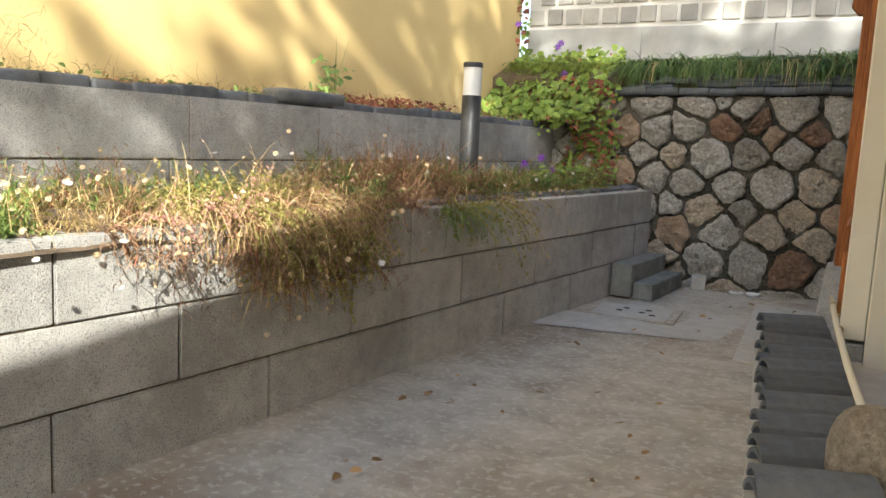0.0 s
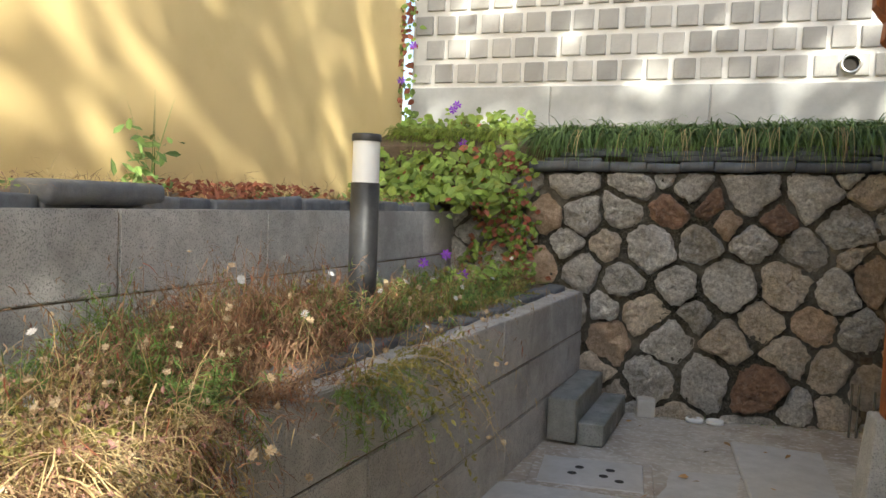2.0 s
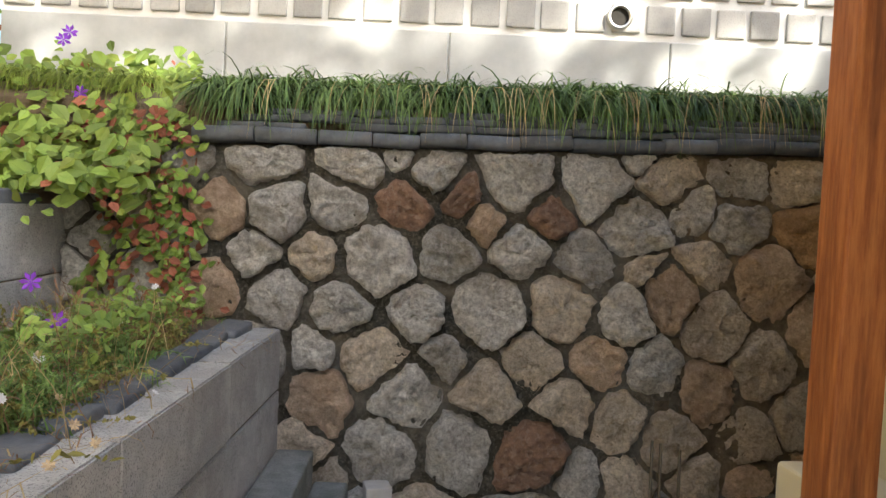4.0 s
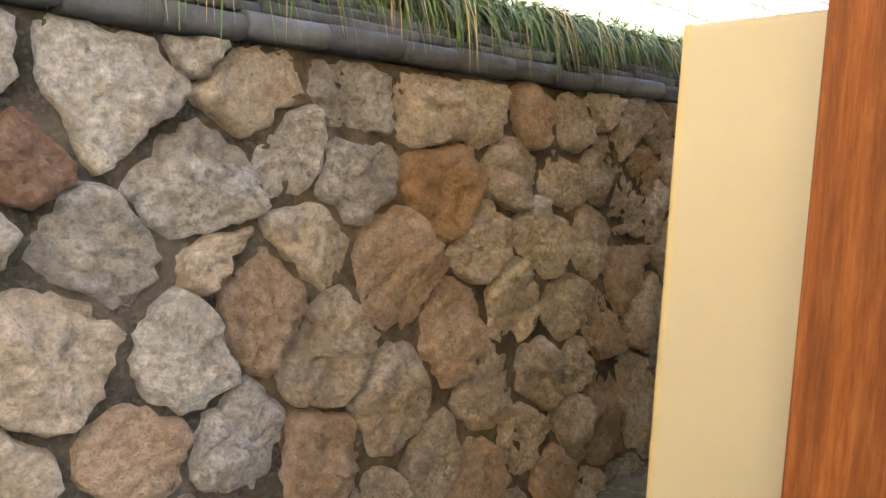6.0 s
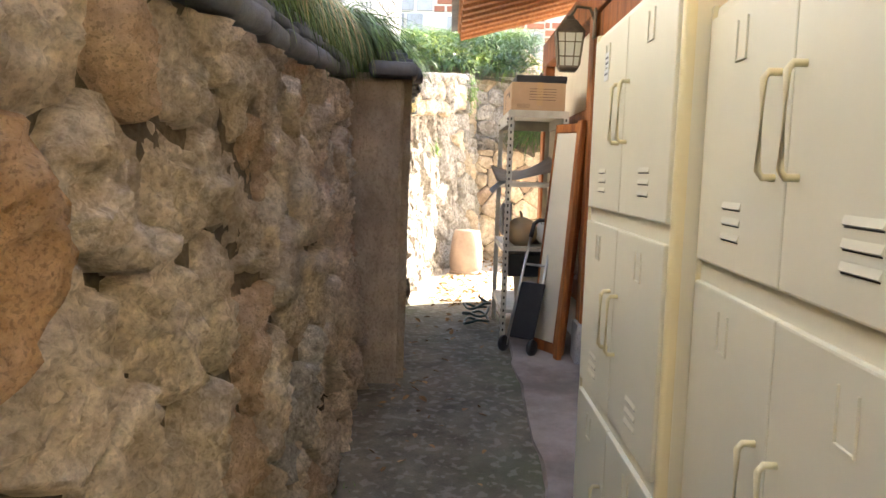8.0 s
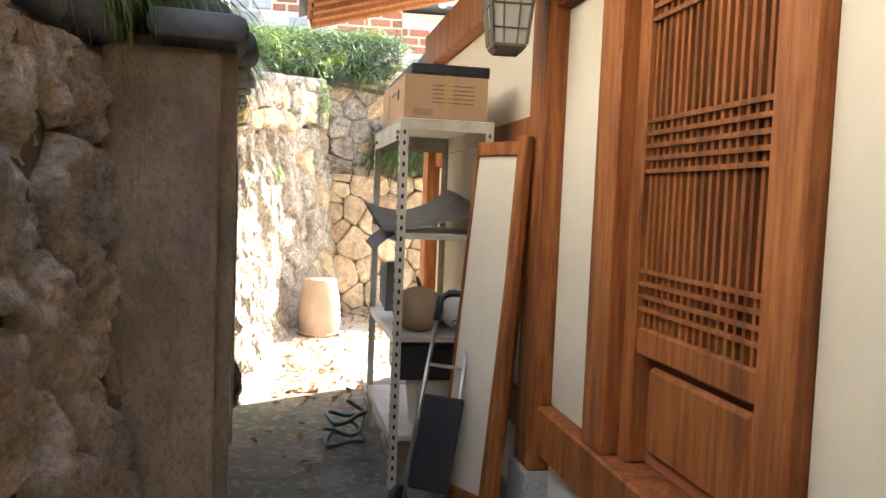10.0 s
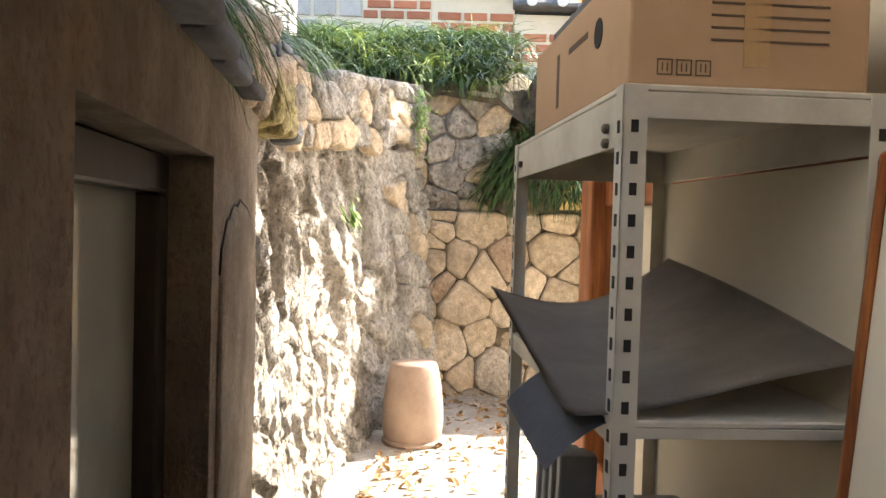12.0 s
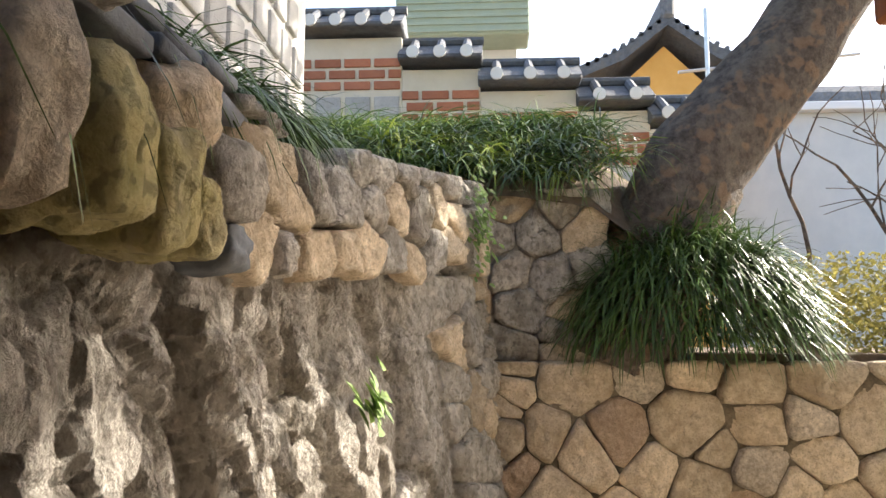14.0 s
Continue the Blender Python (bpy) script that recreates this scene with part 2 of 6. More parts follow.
CROWN = leaf_mat("tree_leaf", (0.08, 0.12, 0.02), (0.16, 0.20, 0.04), 0.4, 0.5, 0.3)

# ---- building tools ----
def mesh_ob(name, bm, material, parent=None, smooth=False):
    me = bpy.data.meshes.new(name)
    bmesh.ops.recalc_face_normals(bm, faces=bm.faces)
    bm.to_mesh(me)
    bm.free()
    me.materials.append(material)
    if smooth:
        me.shade_smooth()
    ob = new(name, me)
    ob.parent = parent
    return ob


def part(name, bm, material, parent, label="", smooth=False):
    ob = mesh_ob(name, bm, material, parent, smooth)
    if label:
        ob["label"] = label
    return ob


def raw_ob(name, verts, faces, material, parent=None, smooth=False):
    me = bpy.data.meshes.new(name)
    me.from_pydata(verts, [], faces)
    me.materials.append(material)
    if smooth:
        me.shade_smooth()
    ob = new(name, me)
    ob.parent = parent
    return ob


def thing(name, label, category, kind="", group="", at=None):
    ob = new(name)
    if at is not None:
        ob.matrix_world = at
    ob.empty_display_size = 0.1
    return tagged(ob, label, category, group, kind)


def add_box(bm, lo, hi, bevel=0.0, m=None, seg=1):
    """A box between two corners, its edges rounded."""
    r = bmesh.ops.create_cube(bm, size=1.0)
    vs = r["verts"]
    c = [(a + b) / 2 for a, b in zip(lo, hi)]
    d = [b - a for a, b in zip(lo, hi)]
    for v in vs:
        v.co = Vector([c[i] + v.co[i] * d[i] for i in range(3)])
    if bevel:
        es = list({e for v in vs for e in v.link_edges})
        r2 = bmesh.ops.bevel(bm, geom=es, offset=bevel, segments=seg, affect="EDGES", profile=0.6)
        vs = list({v for f in r2["faces"] for v in f.verts} | {v for v in vs if v.is_valid})
    if m is not None:
        for v in vs:
            v.co = m @ v.co
    return vs


def box(lo, hi, bevel=0.0, m=None, seg=1):
    bm = bmesh.new()
    add_box(bm, lo, hi, bevel, m, seg)
    return bm


def add_tube(bm, pts, r, n=8, taper=None):
    """A round bar along points, closed at both ends."""
    pts = [Vector(p) for p in pts]
    rings = []
    for i, p in enumerate(pts):
        a = pts[max(i - 1, 0)]
        b = pts[min(i + 1, len(pts) - 1)]
        q = (b - a).normalized().to_track_quat("Z", "Y")
        rr = r if taper is None else r + (taper - r) * i / (len(pts) - 1)
        rings.append([bm.verts.new(p + q @ Vector((rr * math.cos(k * math.tau / n), rr * math.sin(k * math.tau / n), 0))) for k in range(n)])
    for A, B in zip(rings, rings[1:]):
        for k in range(n):
            bm.faces.new((A[k], A[(k + 1) % n], B[(k + 1) % n], B[k]))
    bm.faces.new(rings[0][::-1])
    bm.faces.new(rings[-1])
    return bm


def tube(pts, r, n=8, taper=None):
    return add_tube(bmesh.new(), pts, r, n, taper)


def lathe(profile, n=28, cx=0, cy=0, cz=0):
    """A turned body from (radius, height) pairs."""
    bm = bmesh.new()
    rings = [[bm.verts.new((cx + r * math.cos(k * math.tau / n), cy + r * math.sin(k * math.tau / n), cz + h)) for k in range(n)] for r, h in profile]
    for A, B in zip(rings, rings[1:]):
        for k in range(n):
            bm.faces.new((A[k], A[(k + 1) % n], B[(k + 1) % n], B[k]))
    bm.faces.new(rings[0][::-1])
    bm.faces.new(rings[-1])
    return bm


def clip(poly, px, py, nx, ny):
    """Keep the part of a polygon where (p - (px, py)) . n <= 0."""
    out = []
    for i, a in enumerate(poly):
        b = poly[(i + 1) % len(poly)]
        da = (a[0] - px) * nx + (a[1] - py) * ny
        db = (b[0] - px) * nx + (b[1] - py) * ny
        if da <= 0:
            out.append(a)
        if da * db < 0:
            k = da / (da - db)
            out.append((a[0] + k * (b[0] - a[0]), a[1] + k * (b[1] - a[1])))
    return out


def cells(seeds, region, joint):
    """Cells of the seeds inside a polygon, shrunk by half a joint; a third number is a stone's radius and weighs its share."""
    out = []
    for i, (x, y, *w) in enumerate(seeds):
        poly = list(region)
        for j, (X, Y, *W) in enumerate(seeds):
            dx, dy = X - x, Y - y
            d = math.hypot(dx, dy)
            if i == j or d > 2.2 or d < 1e-6:
                continue
            nx, ny = dx / d, dy / d
            share = 0.5 if not w else min(0.72, max(0.28, 0.5 + (w[0] ** 2 - W[0] ** 2) / (2 * d * d)))
            poly = clip(poly, x + dx * share - nx * joint / 2, y + dy * share - ny * joint / 2, nx, ny)
            if len(poly) < 3:
                break
        out.append(poly)
    return out


def ragged(poly, rnd, amp, step=0.026):
    """Round a polygon's corners and break its outline like split stone."""
    q = []
    for i, a in enumerate(poly):
        b = poly[(i + 1) % len(poly)]
        q += [(a[0] * 0.86 + b[0] * 0.14, a[1] * 0.86 + b[1] * 0.14), (a[0] * 0.14 + b[0] * 0.86, a[1] * 0.14 + b[1] * 0.86)]
    poly = q
    off = rnd.uniform(0, 90)
    cu, cz = sum(p[0] for p in poly) / len(poly), sum(p[1] for p in poly) / len(poly)
    out = []
    for i, a in enumerate(poly):
        b = poly[(i + 1) % len(poly)]
        n = max(1, round(math.hypot(a[0] - b[0], a[1] - b[1]) / step))
        for k in range(n):
            u, z = a[0] + (b[0] - a[0]) * k / n, a[1] + (b[1] - a[1]) * k / n
            d = max(0.05, math.hypot(u - cu, z - cz))
            e = amp * (noise.noise(Vector((u * 7, z * 7, off))) + 0.75 * noise.noise(Vector((u * 17, z * 17, off))) + 0.5 * noise.noise(Vector((u * 41, z * 41, off))))
            out.append((u + (u - cu) / d * e, z + (z - cz) / d * e))
    return out


def split_stone(poly, place, depth, rnd, rough):
    """A rough split stone: broken edges, a pitched face and hollows at three scales."""
    cu, cz = sum(p[0] for p in poly) / len(poly), sum(p[1] for p in poly) / len(poly)
    n, off = len(poly), rnd.uniform(0, 50)
    tu, tz = rnd.uniform(-0.16, 0.16), rnd.uniform(-0.16, 0.16)
    rings = ((1.02, -1.0), (1.0, 0.05), (0.985, 0.38), (0.95, 0.66), (0.89, 0.86), (0.80, 0.97), (0.70, 1.0), (0.58, 1.03), (0.45, 1.05), (0.30, 1.06), (0.15, 1.06))
    verts, faces = [], []
    for ring, up in rings:
        for u, z in poly:
            uu, zz = cu + (u - cu) * ring, cz + (z - cz) * ring
            o = depth * up
            if up > 0:
                p = Vector((uu, zz, off))
                o += min(1.0, up * 1.3) * (rough * (1.1 * noise.noise(p * 6) - 0.9 * abs(noise.noise(p * 13)) + 0.65 * noise.noise(p * 27) + 0.45 * noise.noise(p * 55)) + tu * (uu - cu) + tz * (zz - cz))
            verts.append(place(uu, zz, o))
    verts.append(place(cu, cz, depth * 1.06))
    R = len(rings)
    for r in range(R - 1):
        for k in range(n):
            a, b = r * n + k, r * n + (k + 1) % n
            faces.append((a, b, b + n, a + n))
    for k in range(n):
        faces.append(((R - 1) * n + k, (R - 1) * n + (k + 1) % n, R * n))
    return verts, faces


def split_wall(parent, seeds, region, place, joint, depth, choose, rnd, amp=0.02, rough=0.03, step=0.026, shrink=lambda u, r: 1.0):
    for sd, poly in zip(seeds, cells(seeds, region, joint)):
        if len(poly) > 2:
            cu, cz = sum(p[0] for p in poly) / len(poly), sum(p[1] for p in poly) / len(poly)
            poly = [(cu + (u - cu) * shrink(cu, rnd), cz + (z - cz) * shrink(cu, rnd)) for u, z in poly]
            v, f = split_stone(ragged(poly, rnd, amp, step), place, depth * rnd.uniform(0.7, 1.35), rnd, rough)
            raw_ob("stone", v, f, choose(*sd[:2]), parent, smooth=True)


def stone_wall(parent, seeds, region, place, joint, depth, choose, rnd, wob=0.012, rough=0.02, name="stone", least=0.012):
    for s, poly in zip(seeds, cells(seeds, region, joint)):
        if len(poly) < 3:
            continue
        area = 0.5 * abs(sum(poly[i][0] * poly[(i + 1) % len(poly)][1] - poly[(i + 1) % len(poly)][0] * poly[i][1] for i in range(len(poly))))
        if area < least:
            continue
        v, f = split_stone(ragged(poly, rnd, wob, 0.032), place, depth * rnd.uniform(0.7, 1.3), rnd, rough)
        raw_ob(name, v, f, choose(*s), parent, smooth=True)


class Blades:
    """Gathers thin curved leaves, small leaf plates and flower heads into one mesh."""
    def __init__(self, seed):
        self.v, self.f, self.r = [], [], random.Random(seed)

    def blade(self, p, d, length, width, droop, seg=4, wig=0.0):
        p, d = Vector(p), Vector(d).normalized()
        side = d.cross(Vector((0, 0, 1)))
        if side.length < 0.1:
            side = Vector((1, 0, 0))
        side.normalize()
        side = (side + 0.4 * Vector((self.r.uniform(-1, 1), self.r.uniform(-1, 1), self.r.uniform(-1, 1)))).normalized()
        n, line = len(self.v), []
        for i in range(seg + 1):
            line.append(p)
            w = width * (1 - i / seg) ** 0.6 * 0.5 + 0.0004
            self.v += [tuple(p - side * w), tuple(p + side * w)]
            d = (d + Vector((self.r.gauss(0, wig), self.r.gauss(0, wig), self.r.gauss(0, wig) - droop / seg)) if wig else d + Vector((0, 0, -droop / seg))).normalized()
            p = p + d * (length / seg)
        for i in range(seg):
            a = n + 2 * i
            self.f.append((a, a + 1, a + 3, a + 2))
        return line

    def leaf(self, p, nrm, size, long=1.3):
        nrm = Vector(nrm).normalized()
        a = nrm.orthogonal().normalized()
        a.rotate(Matrix.Rotation(self.r.uniform(0, math.tau), 3, nrm))
        b = nrm.cross(a)
        n = len(self.v)
        p = Vector(p)
        for x, y, z in ((-0.5, 0, 0), (-0.15, 0.42, 0.08), (0.3, 0.3, 0.05), (0.62, 0, -0.1), (0.3, -0.3, 0.05), (-0.15, -0.42, 0.08)):
            self.v.append(tuple(p + a * x * size * long + b * y * size + nrm * z * size))
        self.f += [(n, n + 1, n + 2, n + 3), (n, n + 3, n + 4, n + 5)]

    def head(self, p, nrm, size, petals=9):
        nrm = Vector(nrm).normalized()
        a = nrm.orthogonal().normalized()
        b = nrm.cross(a)
        p = Vector(p)
        for k in range(petals):
            t = k * math.tau / petals + self.r.uniform(-0.15, 0.15)
            d = a * math.cos(t) + b * math.sin(t)
            e = nrm.cross(d)
            n = len(self.v)
            w = size * 0.22
            self.v += [tuple(p), tuple(p + d * size * 0.6 + e * w), tuple(p + d * size + nrm * size * 0.1), tuple(p + d * size * 0.6 - e * w)]
            self.f.append((n, n + 1, n + 2, n + 3))

    def knob(self, p, size):
        n = len(self.v)
        p = Vector(p)
        for q in ((1, 0, 0), (0, 1, 0), (-1, 0, 0), (0, -1, 0), (0, 0, 1), (0, 0, -1)):
            self.v.append(tuple(p + Vector(q) * size * self.r.uniform(0.7, 1.2)))
        self.f += [(n, n + 1, n + 4), (n + 1, n + 2, n + 4), (n + 2, n + 3, n + 4), (n + 3, n, n + 4), (n + 1, n, n + 5), (n + 2, n + 1, n + 5), (n + 3, n + 2, n + 5), (n, n + 3, n + 5)]

    def ob(self, name, material, label="", category="", parent=None, kind="stuff"):
        o = raw_ob(name, self.v, self.f, material, parent)
        if parent is None:
            tagged(o, label, category, "", kind)
        return o


def fitted(u0, u1, z0, z1, rnd, su, sz, jit=0.3):
    """Seeds of fitted irregular stones in loose courses."""
    out = []
    z, k = z0 + sz * 0.4, 0
    while z < z1 + sz * 0.3:
        u = u0 + (0.5 if k % 2 else 0.1) * su
        while u < u1 + su * 0.4:
            w = su * rnd.uniform(0.65, 1.35)
            out.append((u + w * 0.5, z + rnd.uniform(-jit, jit) * sz))
            if rnd.random() < 0.12:
                out[-1:] = [(u + w * 0.5, z - 0.28 * sz), (u + w * 0.55, z + 0.3 * sz)]
            u += w
        z += sz * rnd.uniform(0.85, 1.15)
        k += 1
    return out


# ---- ground and walls ----
def gz(x):
    """Height of the paved floor along the passage."""
    return float(np.interp(x, (-1.5, 1.5, 2.9, 3.8, 4.6, 5.7, 9.5, 14), (0.0, 0.14, 0.29, 0.40, 0.44, 0.50, 0.50, 0.62)))


def wall_y(x, z):
    """Face of the retaining wall on the uphill side, leaning back."""
    return 8.89 + 0.061 * x + 0.08 * z


def cap_z(x):
    """Top of its stonework."""
    return float(np.interp(x, (-3.5, -1, 0.6, 2.7, 4.5), (2.03, 2.09, 2.14, 2.22, 2.34)))


def face_a(u, z, out):
    return (u + 0.06 * out, wall_y(u, z) - out, z)


def build_ground():
    xs = [-400, -60, -12, -6, -4.5] + [-3 + 0.25 * i for i in range(61)] + [14, 20, 60, 400]
    ys = [-400, -60, -8, -3] + [-1 + 0.5 * i for i in range(24)] + [13, 60, 400]
    v, f = [], []
    for x in xs:
        for y in ys:
            inside = -3 <= x <= 12 and -1 <= y <= 10.5
            bump = 0.005 * noise.noise(Vector((x * 0.9, y * 0.9, 3))) if inside else 0
            v.append((x, y, gz(x) + bump))
    n = len(ys)
    for i in range(len(xs) - 1):
        for j in range(n - 1):
            f.append((i * n + j, (i + 1) * n + j, (i + 1) * n + j + 1, i * n + j + 1))
    tagged(raw_ob("ground", v, f, CONCRETE, smooth=True), "worn grey-brown concrete yard floor with stains", "floor", kind="structure")


build_ground()

# uphill earth behind the retaining walls
bank = bmesh.new()
prof = [(-14, 2.30), (-3.4, 2.30), (0.6, 2.38), (4.4, 2.56), (7.2, 2.66), (11.3, 3.15), (14, 3.3), (90, 3.6)]
front = lambda x: wall_y(min(x, 4.4), 2.1) + 0.02 if x <= 4.4 else 9.60
rows_ = [(lambda x, z: (x, front(x) + 0.06, z - 2.6)), (lambda x, z: (x, front(x) + 0.06, z - 0.05)), (lambda x, z: (x, front(x) + 0.35, z + 0.08 + (0.2 if x > 8 else 0))), (lambda x, z: (x, front(x) + 1.4, z + 0.14 + (0.65 if x > 8 else 0))), (lambda x, z: (x, 60, z + 2.0))]
grid = [[bank.verts.new(r(x, z)) for r in rows_] for x, z in prof]
for A, B in zip(grid, grid[1:]):
    for k in range(4):
        bank.faces.new((A[k], B[k], B[k + 1], A[k + 1]))
tagged(mesh_ob("ground_bank", bank, SOIL), "dark earth bank above the retaining wall", "earth bank", kind="structure")

# ---- retaining wall of rough diagonal stones ----
wall_north = thing("wall_north", "rough granite retaining wall with diagonal stones in dark mortar", "stone wall", "structure")
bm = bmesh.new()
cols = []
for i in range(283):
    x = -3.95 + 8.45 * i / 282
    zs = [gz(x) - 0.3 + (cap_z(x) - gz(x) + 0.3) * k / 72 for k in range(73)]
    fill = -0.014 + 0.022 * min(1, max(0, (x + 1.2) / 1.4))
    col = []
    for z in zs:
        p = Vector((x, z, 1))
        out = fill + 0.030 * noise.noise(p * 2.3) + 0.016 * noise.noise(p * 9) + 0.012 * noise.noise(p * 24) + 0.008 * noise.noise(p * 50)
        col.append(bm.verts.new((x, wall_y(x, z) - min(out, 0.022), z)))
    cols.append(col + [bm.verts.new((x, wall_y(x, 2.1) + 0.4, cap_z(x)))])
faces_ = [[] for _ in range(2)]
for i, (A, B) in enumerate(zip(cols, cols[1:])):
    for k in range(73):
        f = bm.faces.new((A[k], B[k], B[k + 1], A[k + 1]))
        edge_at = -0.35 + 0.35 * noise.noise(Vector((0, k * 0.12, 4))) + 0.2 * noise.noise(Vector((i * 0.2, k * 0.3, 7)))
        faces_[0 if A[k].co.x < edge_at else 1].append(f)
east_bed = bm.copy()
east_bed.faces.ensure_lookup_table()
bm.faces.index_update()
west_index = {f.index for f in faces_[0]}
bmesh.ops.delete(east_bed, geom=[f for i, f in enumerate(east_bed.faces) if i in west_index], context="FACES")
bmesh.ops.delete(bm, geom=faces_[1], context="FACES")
part("joint_earth", bm, SHADED_JOINT, wall_north, "mossy earth in open joints, darkened for their shade", smooth=True)
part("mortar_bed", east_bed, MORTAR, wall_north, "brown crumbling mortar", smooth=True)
rnd = random.Random(11)
# stones by height, each as place along the wall, height, radius
west_upper = [(-3.3, 1.88, 0.15), (-2.81, 1.94, 0.16), (-2.28, 1.96, 0.16), (-1.82, 1.93, 0.15), (-1.32, 1.92, 0.21), (-0.85, 1.9, 0.2), (-3.07, 1.65, 0.17), (-2.71, 1.67, 0.18), (-2.37, 1.71, 0.17), (-1.98, 1.72, 0.16), (-1.64, 1.79, 0.12), (-1.49, 1.65, 0.12), (-1.12, 1.72, 0.15), (-3.25, 1.48, 0.15), (-2.84, 1.42, 0.15), (-2.48, 1.41, 0.14), (-2.12, 1.41, 0.22), (-1.72, 1.45, 0.17), (-1.3, 1.49, 0.16), (-0.89, 1.42, 0.18)]
west_lower = [(-3.07, 1.22, 0.15), (-2.68, 1.18, 0.16), (-2.33, 1.12, 0.18), (-1.87, 1.11, 0.17), (-1.45, 1.13, 0.23), (-1.03, 1.17, 0.22), (-2.46, 0.88, 0.12), (-2.12, 0.81, 0.2), (-1.69, 0.83, 0.15), (-1.2, 0.85, 0.18), (-2.41, 0.57, 0.18), (-1.94, 0.62, 0.22), (-1.46, 0.64, 0.2), (-0.97, 0.59, 0.17), (-2.05, 0.31, 0.2), (-1.61, 0.36, 0.2), (-1.16, 0.3, 0.22)]
east_upper = [(-0.4, 1.94, 0.16), (0.01, 2.0, 0.13), (0.42, 2.0, 0.13), (0.76, 2.0, 0.14), (1.08, 2.0, 0.12), (1.42, 2.01, 0.14), (-0.61, 1.64, 0.19), (-0.27, 1.76, 0.14), (0.02, 1.67, 0.14), (0.48, 1.65, 0.17), (0.94, 1.78, 0.15), (1.28, 1.73, 0.13), (1.63, 1.79, 0.13), (-0.55, 1.42, 0.1), (-0.17, 1.46, 0.13), (0.24, 1.36, 0.2), (0.72, 1.45, 0.14), (1.16, 1.46, 0.16), (1.53, 1.43, 0.14)]
east_lower = [(-0.37, 1.27, 0.17), (-0.09, 1.08, 0.17), (0.55, 1.08, 0.18), (0.93, 1.17, 0.15), (1.32, 1.12, 0.14), (1.6, 1.02, 0.12), (-0.65, 1.12, 0.17), (0.22, 0.85, 0.18), (0.75, 0.82, 0.15), (1.12, 0.84, 0.15), (1.43, 0.84, 0.12), (-0.79, 0.85, 0.17), (-0.45, 0.8, 0.16), (-0.12, 0.69, 0.17), (0.42, 0.58, 0.13), (0.99, 0.55, 0.15), (1.2, 0.33, 0.15), (1.42, 0.55, 0.13), (-0.63, 0.5, 0.16), (0.12, 0.42, 0.17), (0.72, 0.42, 0.16)]
seeds = west_upper + west_lower + east_upper + east_lower
for i in range(-20, 24):
    for j in range(-1, 13):
        u = i * 0.37 + (0.185 if j % 2 else 0) + rnd.uniform(-0.05, 0.05)
        z = -0.05 + j * 0.2 + 0.03 * u + rnd.uniform(-0.045, 0.045)
        if -4.1 < u < 4.6 and z < cap_z(u) + 0.05 and min(math.hypot(u - q[0], z - q[1]) - 0.55 * q[2] for q in seeds if abs(q[0] - u) < 1.5 or q[2] > 0.2) > 0.15:
            seeds.append((u, z, rnd.uniform(0.11, 0.19)))
special = {(0.48, 1.65): STONE_ORANGE, (0.55, 1.08): STONE_TAN, (1.08, 2.0): STONE_TAN, (-1.98, 1.72): STONE_RUST, (-1.64, 1.79): STONE_RUST, (-1.12, 1.72): STONE_RUST, (-1.49, 1.65): STONE_TAN, (-1.16, 0.3): STONE_RUST, (0.72, 0.42): STONE_TAN, (1.53, 1.43): STONE_WARM, (1.6, 1.02): STONE_TAN}
pick = random.Random(5)


def choose_a(u, z):
    if (u, z) in special:
        return special[(u, z)]
    k = pick.random()
    warm = 0.15 + 0.75 * min(max((u + 1.7) / 2.0, 0), 1)
    return (STONE_TAN if k < warm * 0.2 else STONE_WARM) if k < warm else STONE


region = [(-3.9, -0.1), (4.42, 0.2), (4.42, cap_z(4.4) - 0.02), (0.6, cap_z(0.6) - 0.015), (-3.9, cap_z(-3.9) - 0.015)]
split_wall(wall_north, seeds, region, face_a, 0.018, 0.062, choose_a, rnd, amp=0.026, rough=0.044, shrink=lambda u, r: r.uniform(0.86, 1.01) if u < -0.7 else r.uniform(0.93, 1.04))

# coping of old roof tiles laid flat, three courses
coping = thing("tile_coping", "courses of dark grey roof tiles laid flat along the wall top", "tile coping", "structure")


def curved_tile(length, rad, thick, n=7, spread=2.5):
    """A barrel roof tile, lying along x with its back up."""
    v, f = [], []
    for x in (0, length * 0.5, length):
        for r in (rad, rad - thick):
            for k in range(n):
                a = math.pi / 2 - spread / 2 + spread * k / (n - 1)
                v.append((x, r * math.cos(a), r * math.sin(a) * 0.8))
    m = 2 * n
    for s in (0, 1):
        o = s * m
        for k in range(n - 1):
            f.append((o + k, o + k + 1, o + m + k + 1, o + m + k))
            f.append((o + n + k + 1, o + n + k, o + m + n + k, o + m + n + k + 1))
        f.append((o + n, o, o + m, o + m + n))
        f.append((o + n - 1, o + m - 1, o + 2 * m - 1, o + m + n - 1))
    for o in (0, 2 * m):
        for k in range(n - 1):
            f.append((o + k, o + n + k, o + n + k + 1, o + k + 1))
    return v, f


